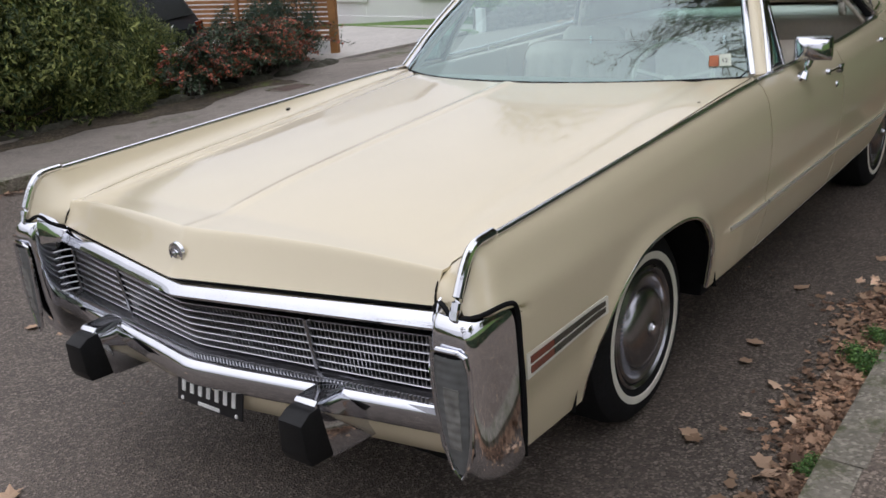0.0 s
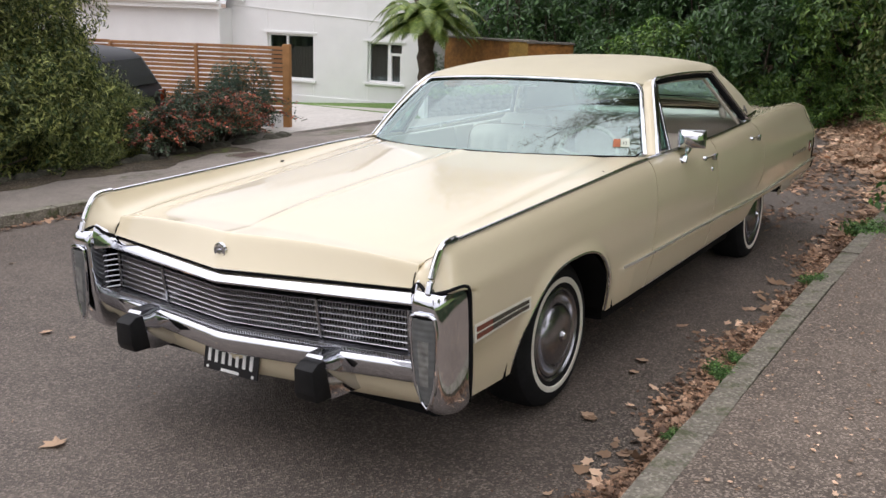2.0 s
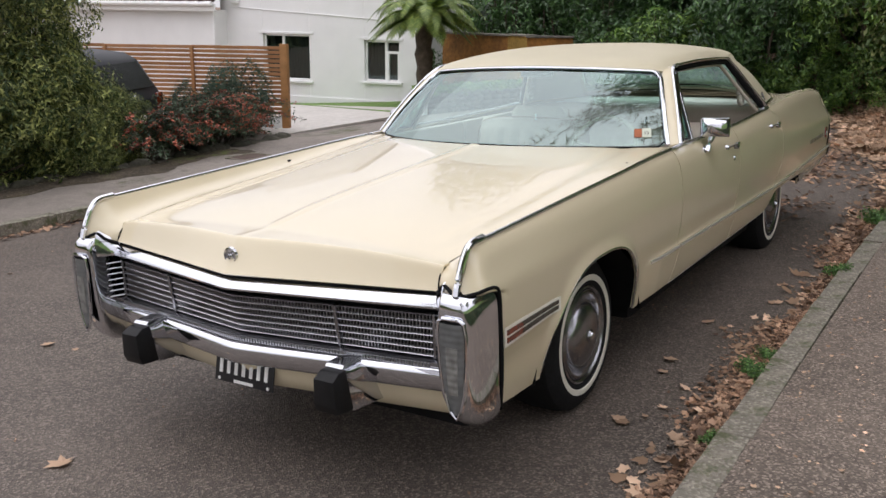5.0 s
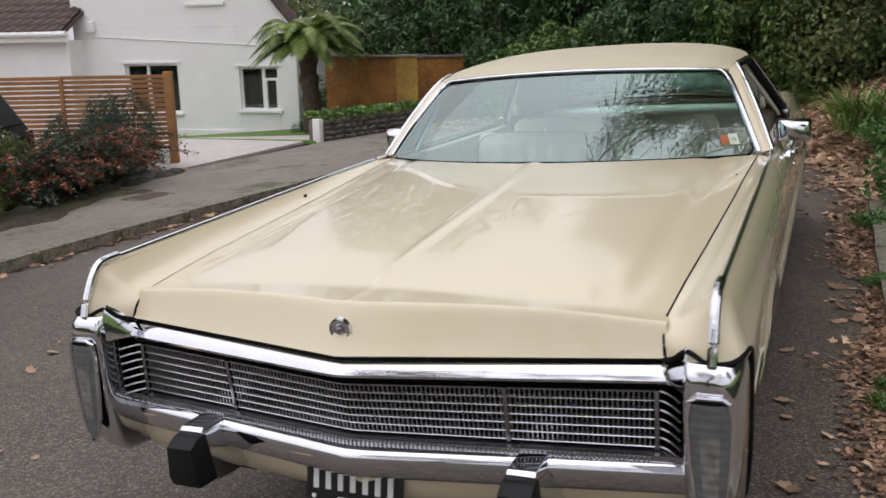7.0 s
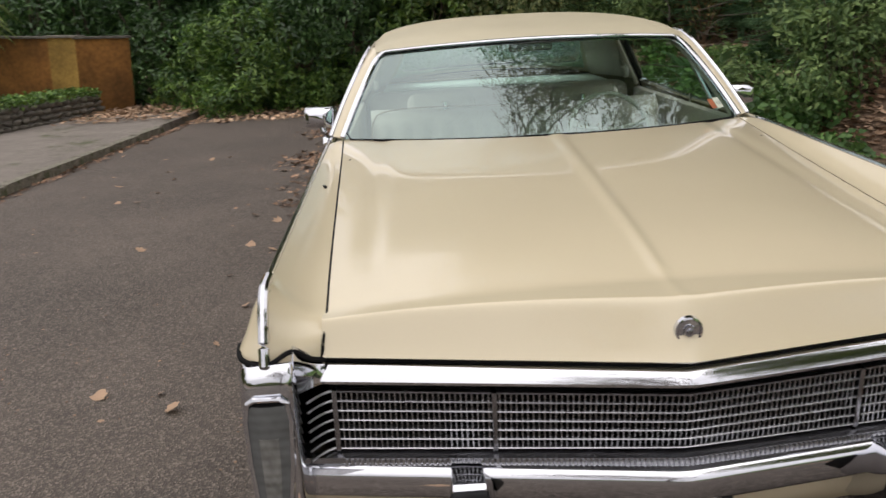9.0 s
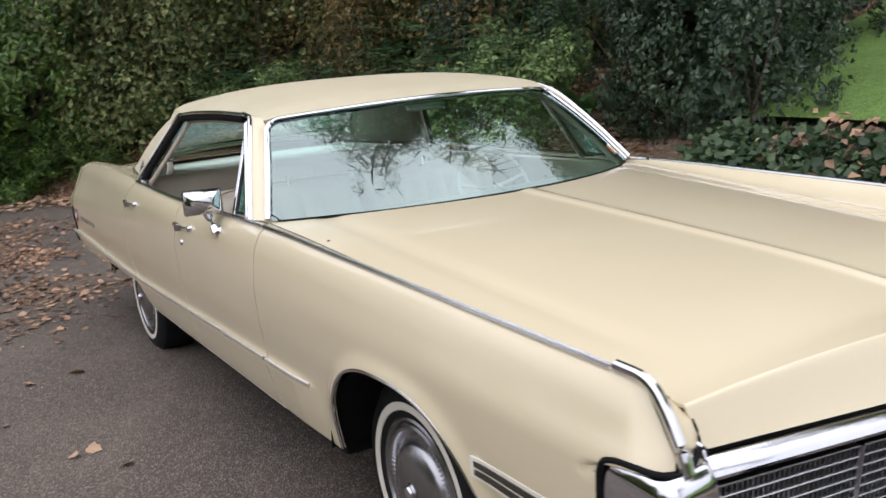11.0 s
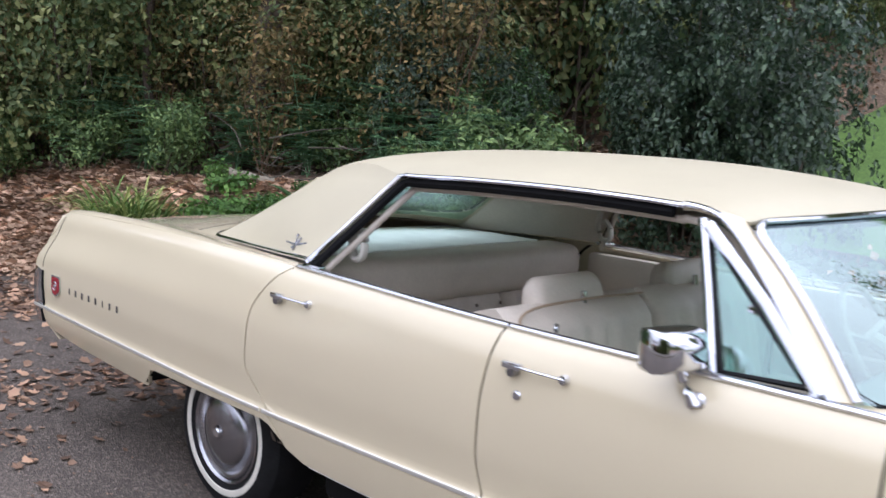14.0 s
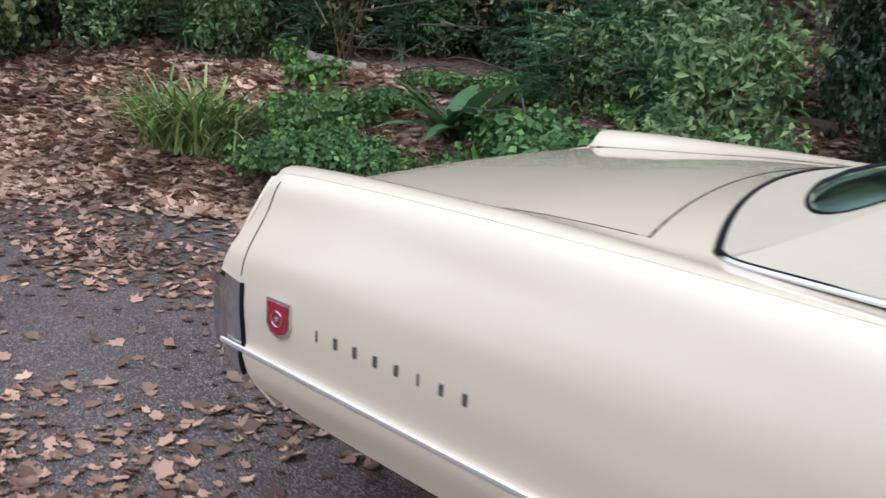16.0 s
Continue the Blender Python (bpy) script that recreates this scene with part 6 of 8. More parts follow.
# ---- slatted fence ----
def fence(x, y, yaw, run, height, base):
    f = thing("slatted_fence", "warm cedar fence of thin level slats", "fence", (x, y, base))
    f.rotation_euler[2] = radians(yaw)
    part("corner_post", soft_box((-0.06, -0.06, -0.1), (0.06, 0.06, height + 0.05), 0.008), OAK_POST, f, "thick tan timber post")
    me = None
    n = int(height / 0.070)
    for k in range(3):
        x0 = 0.08 + k * run / 3
        w = run / 3 - 0.03
        part("post", soft_box((x0 + w - 0.025, -0.03, -0.1), (x0 + w + 0.025, 0.03, height - 0.01), 0.004), CEDAR, f)
        for i in range(n):
            if me is None:
                bm = soft_box((0, -0.012, -0.026), (w + 0.02, 0.012, 0.026), 0.003, None, 1)
                me = bpy.data.meshes.new("slat")
                bm.to_mesh(me)
                bm.free()
                me.materials.append(CEDAR)
            ob = new("slat", me)
            ob.parent = f
            ob.matrix_basis = pose(x0, -0.035, 0.06 + i * 0.070 + random.uniform(-0.003, 0.003), 0, random.uniform(-0.15, 0.15), 0)
    part("plinth", soft_box((0.06, -0.05, -0.15), (run, 0.05, 0.22), 0.01), RENDERED, f, "white plinth under the fence")
    return f


fence(7.64, 7.90, 113.5, 4.6, 1.34, -0.29)

# ---- house ----
house = thing("house", "white rendered house with a gable and brown tiled roof", "house")
HA, HB = np.array([13.85, 13.3]), np.array([14.33, 9.3])
hdir = (HB - HA) / np.linalg.norm(HB - HA)
hyaw = math.degrees(math.atan2(hdir[1], hdir[0]))
HM = pose(*HA, 0, 0, 0, hyaw)                      # u runs along the gable wall, v goes into the house, z up


def hbox(name, u0, u1, v0, v1, z0, z1, mat, parent=None, r=0.006, label=""):
    bm = soft_box((u0, v0, z0), (u1, v1, z1), r, None, 1)
    bm.transform(HM)
    return part(name, bm, mat, parent or house, label, smooth=False)


FLOOR_Z = -0.75
openings = [(-0.88, 0.52, -0.14, 0.99), (2.09, 3.05, -0.07, 0.90)]   # u from, u to, z from, z to
END_U = 3.52
cuts = [-2.2] + [c for o in openings for c in o[:2]] + [END_U]
for a, b in zip(cuts[0::2], cuts[1::2]):
    hbox("wall", a, b, 0, 0.3, FLOOR_Z, 1.8, RENDERED)
for u0, u1, z0, z1 in openings:
    hbox("wall", u0, u1, 0, 0.3, FLOOR_Z, z0, RENDERED)
    hbox("wall", u0, u1, 0, 0.3, z1, 1.8, RENDERED)
# the gable above
bm = bmesh.new()
tri = [(-2.2, 1.8), (END_U, 1.8), (0.9, 4.9), (-2.2, 4.9)]
fr = [bm.verts.new(HM @ Vector((u, 0, z))) for u, z in tri]
bk = [bm.verts.new(HM @ Vector((u, 0.3, z))) for u, z in tri]
bm.faces.new(fr)
bm.faces.new(bk[::-1])
for i in range(4):
    bm.faces.new((fr[i], bk[i], bk[(i + 1) % 4], fr[(i + 1) % 4]))
bmesh.ops.recalc_face_normals(bm, faces=bm.faces)
part("gable", bm, RENDERED, house, smooth=False)
hbox("side_wall", END_U - 0.3, END_U - 0.002, 0.3, 6, FLOOR_Z, 1.8, RENDERED)
bm = bmesh.new()
tube([HM @ Vector((-1.9, -0.012, 1.64)), HM @ Vector((3.2, -0.012, 1.34))], 0.012, bm, sides=6)
part("wall_cable", bm, UPVC, house)
# verge along the gable's edge
for v0 in (-0.12,):
    bm = bmesh.new()
    for a, b in (((END_U + 0.18, 1.62), (0.86, 4.98)),):
        p = [HM @ Vector((a[0], v0, a[1])), HM @ Vector((b[0], v0, b[1])), HM @ Vector((b[0], 0.45, b[1])), HM @ Vector((a[0], 0.45, a[1]))]
        lo = [q - Vector((0, 0, 0.09)) for q in p]
        t_ = [bm.verts.new(q) for q in p]
        l_ = [bm.verts.new(q) for q in lo]
        bm.faces.new(t_)
        bm.faces.new(l_[::-1])
        for i in range(4):
            bm.faces.new((t_[i], l_[i], l_[(i + 1) % 4], t_[(i + 1) % 4]))
    bmesh.ops.recalc_face_normals(bm, faces=bm.faces)
    part("gable_roof", bm, TILE, house, "dark brown roof verge", smooth=False)


CURTAIN = material("grey_curtain", (0.20, 0.20, 0.185), rough=0.9, vary=0.1, scale=5)


def window(u0, u1, z0, z1, mullions, transom):
    f = hbox("window", u0, u1, 0.09, 0.10, z0, z1, HOUSE_GLASS, None, 0.001, "white framed casement window")
    # dark sheet stands in for the unlit room behind the glass
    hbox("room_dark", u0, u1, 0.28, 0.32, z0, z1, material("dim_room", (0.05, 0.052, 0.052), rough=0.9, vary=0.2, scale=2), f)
    bm = grid([[HM @ Vector((u, 0.20 + 0.02 * math.sin(u * 70), z)) for z in (z0, z1)] for u in np.linspace(u0 + 0.04, u1 - 0.04, 90)])
    part("curtain", bm, CURTAIN, f, "grey hanging curtain")
    for a, b, c, d in ((u0, u1, z0, z0 + 0.05), (u0, u1, z1 - 0.05, z1), (u0, u0 + 0.05, z0, z1), (u1 - 0.05, u1, z0, z1)):
        hbox("frame", a, b, 0.06, 0.13, c, d, UPVC, f)
    for m in mullions:
        hbox("mullion", m - 0.035, m + 0.035, 0.055, 0.13, z0, z1, UPVC, f)
    for a, b, z in transom:
        hbox("transom", a, b, 0.05, 0.13, z - 0.03, z + 0.03, UPVC, f)
    hbox("sill", u0 - 0.08, u1 + 0.08, -0.07, 0.10, z0 - 0.055, z0 + 0.002, UPVC, f)
    hbox("hood_mould", u0 - 0.10, u1 + 0.10, -0.03, 0.02, z1 + 0.0, z1 + 0.06, RENDERED, f)


window(*openings[0][:2], *openings[0][2:], [-0.30], [])
window(*openings[1][:2], *openings[1][2:], [2.66], [(2.66, 3.05, 0.62)])
for a, b in ((2.66, 2.74), (2.97, 3.05)):
    hbox("sash", a, b, 0.045, 0.12, -0.07, 0.60, UPVC)
hbox("upper_sill", 0.85, 1.85, -0.07, 0.1, 2.26, 2.33, UPVC)
hbox("alarm_box", -1.78, -1.56, -0.09, 0, 1.72, 1.98, UPVC, None, 0.02, "small white alarm box")
hbox("plinth_line", -2.2, END_U, -0.03, 0.0, FLOOR_Z, -0.52, RENDERED)
# front wing with its tiled roof
hbox("wing_wall", -9.0, -2.0, -0.55, 0.3, FLOOR_Z, 1.55, RENDERED)
hbox("fascia", -9.0, -1.75, -0.80, -0.72, 1.52, 1.70, UPVC)
bm = bmesh.new()
tube([HM @ Vector((-9.0, -0.86, 1.70)), HM @ Vector((-1.75, -0.86, 1.70))], 0.06, bm, sides=8)
part("gutter", bm, UPVC, house, "white gutter")
bm = bmesh.new()
tube([HM @ Vector((-1.93, -0.62, 1.62)), HM @ Vector((-1.93, -0.60, 1.3)), HM @ Vector((-1.93, -0.58, FLOOR_Z))], 0.035, bm, sides=8)
part("downpipe", bm, UPVC, house)
slope = math.radians(32)
tile_mesh = None
for row in range(12):
    for col in range(24):
        if tile_mesh is None:
            bm = bmesh.new()
            prof = [(0, 0.0), (0.05, 0.025), (0.10, 0.035), (0.15, 0.025), (0.2, 0.0), (0.25, -0.004), (0.30, 0.0)]
            grid([[(u, 0, z + 0.02) for u, z in prof], [(u, 0.34, z) for u, z in prof]], bm)
            tile_mesh = bpy.data.meshes.new("roof_tile")
            bm.to_mesh(tile_mesh)
            bm.free()
            tile_mesh.materials.append(TILE)
        ob = new("roof_tile", tile_mesh)
        ob.parent = house
        ob.matrix_basis = HM @ pose(-1.9 - 0.30 * (col + 1), -0.86 + row * 0.30 * math.cos(slope), 1.74 + row * 0.30 * math.sin(slope), math.degrees(slope), 0, 0)
bm = bmesh.new()
p = [(-9.1, -0.84, 1.70), (-1.85, -0.84, 1.70), (-1.85, 2.4, 1.70 + 3.24 * math.tan(slope)), (-9.1, 2.4, 1.70 + 3.24 * math.tan(slope))]
bm.faces.new([bm.verts.new(HM @ Vector(q)) for q in p])
solid(part("roof_deck", bm, TILE, house, smooth=False), 0.06)

# ---- dark car behind the shrubs, its tail towards the road ----
van = thing("parked_car", "dark blue car parked behind the shrubs, partly hidden", "car", (4.12, 10.30, -0.55))
van.rotation_euler[2] = radians(113.5)
NAVY = material("navy_paint", (0.004, 0.006, 0.010), rough=0.45, spec=0.25, vary=0.1, scale=4)
DARK_GLASS = material("dark_car_glass", (0.006, 0.008, 0.009), rough=0.25, spec=0.3, vary=0.1, scale=3)
prof = [(-2.02, 0.35), (-2.15, 0.50), (-2.17, 0.92), (-2.10, 1.04), (-1.88, 1.46), (-1.70, 1.56), (-1.2, 1.61), (0.2, 1.60), (0.55, 1.50), (1.15, 1.06), (2.0, 0.92), (2.2, 0.75), (2.2, 0.35)]
rows = []
for y, k in ((-0.86, 0.90), (-0.89, 0.95), (-0.87, 0.985), (-0.78, 1.0), (0.78, 1.0), (0.87, 0.985), (0.89, 0.95), (0.86, 0.90)):
    rows.append([(x * (1 if abs(y) < 0.8 else 0.985), y * (1 - 0.17 * min(1, max(0, z - 1.0) / 0.5)), 0.35 + (z - 0.35) * k) for x, z in prof])
bm = grid(rows)
bmesh.ops.holes_fill(bm, edges=[e for e in bm.edges if e.is_boundary], sides=0)
bmesh.ops.recalc_face_normals(bm, faces=bm.faces)
vb = part("body", bm, NAVY, van, angle=30)
for sgn in (1, -1):
    bm = bmesh.new()
    bm.faces.new([bm.verts.new((x, sgn * (0.885 if z < 1.1 else 0.775), z)) for x, z in ((-1.75, 1.04), (0.95, 1.04), (0.45, 1.42), (-1.45, 1.42))])
    solid(part("side_window", bm, DARK_GLASS, vb, smooth=False), 0.01, 0)
bm = grid([[(-2.105 + 0.215 * t, 0.70 * k * (1 - 0.12 * t), 1.075 + 0.36 * t) for k in np.linspace(-1, 1, 9)] for t in np.linspace(0, 1, 5)])
solid(part("rear_window", bm, DARK_GLASS, vb, "dark sloping rear window"), 0.012, 0)
for sgn in (1, -1):
    part("tail_lamp", soft_box((-2.175, sgn * 0.74 - 0.10, 0.72), (-2.10, sgn * 0.74 + 0.10, 0.98), 0.02), AMBER, vb, "dark red tail lamp")
part("tail_badge", lathe([(0, -0.012), (0.045, -0.010), (0.05, 0.0)], 16, m=pose(-2.165, 0, 0.95, 0, 0, -90)), BRIGHT, vb)
part("tail_plate", soft_box((-2.185, -0.26, 0.60), (-2.165, 0.26, 0.71), 0.004), WHITEWALL, vb, "pale blank number plate")
part("tail_bumper", soft_box((-2.23, -0.85, 0.36), (-2.10, 0.85, 0.55), 0.03), NAVY, vb)
for x in (-1.35, 1.35):
    for s in (1, -1):
        part("wheel", lathe([(0.0, 0.10), (0.19, 0.10), (0.22, 0.11), (0.31, 0.09), (0.33, 0.05), (0.33, -0.08), (0.0, -0.08)], 32, m=pose(x, s * 0.80, 0.33, 0, 0, 0 if s > 0 else 180)), TYRE, van)

# ---- planter and ochre wall ----
planter = thing("stone_planter", "low stone retaining wall with a white end and trailing ivy", "planter", kind="structure")
PA, PB_ = np.array([10.30, 6.98]), np.array([13.15, 6.10])
pyaw = math.degrees(math.atan2(*(PB_ - PA)[::-1]))
plen = float(np.linalg.norm(PB_ - PA))
PM = pose(*PA, SLOPE * 6.8 + 0.08, 0, 0, pyaw)
bm = soft_box((-0.045, -0.09, -0.1), (0.045, 0.09, 0.40), 0.01)
bm.transform(PM)
part("end_block", bm, RENDERED, planter, "white painted end block")
bm = soft_box((0.06, -0.06, -0.1), (plen, 0.30, 0.36), 0.01)
bm.transform(PM)
part("core", bm, STONE, planter)
for row in range(4):
    u = 0.07
    while u < plen:
        w = random.uniform(0.14, 0.30)
        ob = new("stone", rocks[random.randrange(4)])
        finish(ob, angle=50)
        ob.parent = planter
        ob.matrix_basis = PM @ pose(u + w / 2, -0.06, 0.05 + row * 0.095, random.uniform(-8, 8), random.uniform(-8, 8), random.uniform(-5, 5)) @ Matrix.Diagonal((w / 0.36, 0.5, 0.42, 1))
        u += w
rng = np.random.default_rng(21)
m = 2600
pos = np.stack([rng.uniform(0.1, plen, m), rng.uniform(-0.14, 0.5, m), 0.40 + 0.10 * rng.random(m)], 1)
pos[:, 2] -= 0.5 * np.maximum(0, -0.04 - pos[:, 1])
ivy = leaf_cloud("ivy", pos, np.tile([0, 0, 1.0], (m, 1)), 0.06, RHODO, None, rng=rng, slim=0.8)
tagged(ivy, "trailing ivy on top of the planter wall", "ivy", "", "stuff")
ivy.matrix_basis = PM
wall_o = thing("ochre_wall", "rust-stained ochre masonry wall", "wall", kind="structure")
for a, b, mat, nm, dz in (((13.95, 8.9), (13.42, 6.95), OCHRE, "panel", 0.0), ((13.42, 6.95), (13.27, 6.42), OCHRE_LIGHT, "pier", 0.012), ((13.27, 6.42), (13.75, 5.62), OCHRE, "return", -0.01)):
    a, b = np.array(a), np.array(b)
    ln = float(np.linalg.norm(b - a))
    bm = soft_box((0, 0.0, -0.6), (ln + 0.002, 0.22, 1.11 + dz), 0.008)
    bm.transform(pose(*a, 0, 0, 0, math.degrees(math.atan2(*(b - a)[::-1]))))
    part(nm, bm, mat, wall_o, smooth=False)
    bm = soft_box((-0.03, -0.04, 1.11 + dz), (ln + 0.03, 0.26, 1.15 + dz), 0.008)
    bm.transform(pose(*a, 0, 0, 0, math.degrees(math.atan2(*(b - a)[::-1]))))
    part("coping", bm, STONE, wall_o, smooth=False)

# ---- tree fern ----
fern = thing("tree_fern", "tree fern with a dark fibrous trunk and arching fronds", "tree", (12.5, 8.42, -0.38))
line = smooth_line([(0, 0, -0.1), (0.03, 0, 0.6), (0.0, 0.02, 1.2), (0.02, 0, 1.75)], 14)
bm = tube(line, 0.18, sides=14, taper=[1.15] + [1 + 0.12 * math.sin(i * 2.1) for i in range(13)])
for v in bm.verts:
    v.co += noise.noise_vector(v.co * 22) * 0.018
part("trunk", bm, BARK, fern, "dark fibrous trunk")
rng = np.random.default_rng(8)
for i in range(52):
    a = 2 * math.pi * i / 52 + rng.normal(0, 0.08)
    ln = rng.uniform(1.0, 1.32)
    lift = rng.uniform(0.10, 0.85)
    mid = []
    for t in np.linspace(0, 1, 24):
        mid.append((math.cos(a) * ln * t, math.sin(a) * ln * t, 1.75 + lift * math.sin(t * 2.0) * 1.0 - 0.55 * t ** 2.2))
    mid = np.array(mid)
    pts, nr = [], []
    bm = bmesh.new()
    tube(mid, 0.011, bm, sides=5, taper=np.linspace(1, 0.3, 24))
    side = np.array([-math.sin(a), math.cos(a), 0])
    for j in range(2, 24):
        t = j / 23
        w = 0.23 * math.sin(math.pi * min(1, t * 0.88 + 0.12)) ** 0.8
        for s in (1, -1):
            for h in (0, 0.34, 0.67):
                base_ = mid[j] + (mid[j - 1] - mid[j]) * h
                fw = (mid[j] - mid[j - 1]) / np.linalg.norm(mid[j] - mid[j - 1])
                tip = base_ + side * s * w + fw * 0.08 + [0, 0, -0.10 * w / 0.3]
                c = (base_ + tip) / 2
                k = fw * 0.0105
                vs = [bm.verts.new(q) for q in (base_ - k, c - k * 1.1 + [0, 0, 0.01], tip, c + k * 1.1 + [0, 0, 0.01], base_ + k)]
                bm.faces.new(vs)
    part("frond", bm, FROND, fern, smooth=False)

# ---- woodland ----
rhodo = placed(shrub("rhododendron", "bright green rhododendron bush", [(0, 0, 0.75, 1.1, 1.0, 0.8), (0.5, 0.8, 0.6, 0.9, 0.8, 0.7), (-0.1, -0.9, 0.65, 0.9, 0.9, 0.7), (0.1, 0.2, 1.35, 0.9, 0.9, 0.6), (-0.5, 0.4, 0.4, 0.7, 0.8, 0.45)], 17000, 0.115, RHODO, 31, slim=0.34, stem=10, tuft=8), at_ground(13.05, 3.35, -0.22, 25) @ Matrix.Diagonal((1.0, 0.95, 1.05, 1)))
again(rhodo, 13.9, 0.15, 120, 1.15, -0.12, 1.05)
again(rhodo, 13.2, 1.9, 200, 0.62, -0.2)
again(rhodo, 13.15, 0.75, 60, 0.62, -0.2, 1.1)
again(rhodo, 13.05, -0.35, 160, 0.66, -0.2, 1.0)
again(rhodo, 13.4, -1.35, 300, 0.8, -0.2, 1.1)
again(rhodo, 15.2, -1.9, 200, 1.2, -0.1)
laurel = placed(shrub("laurel_bush", "dark evergreen laurel bush", [(0, 0, 1.0, 1.2, 1.1, 1.0), (0.8, 0.5, 1.2, 1.0, 1.0, 1.1), (-0.7, -0.6, 0.9, 1.0, 1.0, 0.9), (0, 0, 2.1, 1.1, 1.0, 0.9), (0.5, -0.7, 1.7, 0.9, 0.9, 0.9)], 12500, 0.125, LAUREL, 32, slim=0.38, stem=10, tuft=7), at_ground(14.6, 5.0, -0.1))
for x, y, a, k, h in ((13.6, 1.9, 250, 0.95, 1.15), (14.3, -0.6, 30, 1.0, 1.1), (15.4, 2.6, 70, 1.15, 1.15), (14.9, 1.4, 160, 1.0, 1.2), (16.2, 4.6, 220, 1.35, 1.2), (16.8, 0.2, 20, 1.4, 1.2), (15.8, 7.0, 90, 1.2, 1.1), (17.5, 8.8, 30, 1.5, 1.3), (18.0, 2.2, 300, 1.6, 1.5), (18.5, 5.8, 10, 1.7, 1.4), (16.3, -3.6, 50, 1.3, 1.3), (6.75, -5.0, 120, 0.42, 1.3), (14.15, 9.2, 10, 0.34, 1.7), (12.95, 8.75, 80, 0.22, 1.2)):
    again(laurel, x, y, a, k, -0.15, h)
hedge = placed(shrub("holly_hedge", "tall clipped dark holly hedge with a few caught leaves", [(0, 0, 0.9, 1.3, 0.85, 1.0), (1.0, 0.1, 1.0, 1.2, 0.85, 1.1), (-1.0, 0, 0.9, 1.1, 0.85, 1.0), (0.2, 0, 2.0, 1.4, 0.85, 1.0), (1.2, 0.1, 2.1, 1.1, 0.8, 0.9), (-0.9, 0, 1.9, 1.0, 0.8, 0.9)], 40000, 0.074, HOLLY, 33, slim=0.6, stem=8, holes=0.2, shell=0.22, tuft=5), at_ground(3.92, -4.80, -0.25, -4) @ Matrix.Diagonal((0.55, 1, 1, 1)))
again(hedge, 4.4, -6.4, 95, 0.8, -0.3)
again(hedge, 4.75, -5.25, 90, 0.5, -0.3, 1.4)
again(hedge, 6.9, -4.5, 40, 0.5, -0.3, 1.25, "dark holly bush beside the path")
again(hedge, 8.0, -5.6, 100, 0.75, -0.3, 1.2, "dark holly bush in the undergrowth")
autumn = placed(shrub("woodland_shrub", "straggling woodland shrub with browning leaves", [(0, 0, 1.0, 1.2, 1.0, 1.0), (0.7, 0.4, 1.7, 1.1, 1.0, 0.9), (-0.6, -0.4, 1.5, 1.0, 1.0, 0.9), (0.1, 0.0, 2.5, 1.3, 1.1, 0.9), (0.4, -0.5, 0.6, 1.0, 0.8, 0.6)], 12500, 0.08, WOOD_LEAF, 34, slim=0.6, stem=24, stem_r=0.016, holes=0.9, shell=0.8), at_ground(8.2, -4.7, -0.1))
for x, y, a, k, h in ((9.9, -4.0, 40, 1.1, 1.1), (11.6, -2.4, 130, 1.05, 1.1), (12.8, -1.0, 220, 1.1, 1.2), (10.8, -5.8, 300, 1.4, 1.4), (13.6, -3.6, 80, 1.4, 1.3), (8.0, -7.0, 10, 1.5, 1.4), (6.9, -9.0, 150, 1.6, 1.5), (12.5, -6.5, 200, 1.7, 1.6), (15.3, -6.0, 100, 1.8, 1.6)):
    again(autumn, x, y, a, k, -0.1, h)
russet = placed(shrub("russet_shrub", "thin shrub with russet autumn leaves", [(0, 0, 0.8, 0.8, 0.7, 0.8), (0.4, 0.2, 1.5, 0.8, 0.7, 0.8), (-0.3, -0.1, 1.8, 0.7, 0.7, 0.8)], 3600, 0.075, AUTUMN, 35, slim=0.5, stem=26, stem_r=0.010, holes=0.9, shell=0.9, stem_mat=REED), at_ground(7.2, -4.2, -0.05))
for x, y, a, k in ((8.9, -3.5, 90, 0.9), (10.6, -3.2, 200, 1.0), (12.1, -2.0, 30, 1.1), (8.3, -6.4, 140, 1.3)):
    again(russet, x, y, a, k)


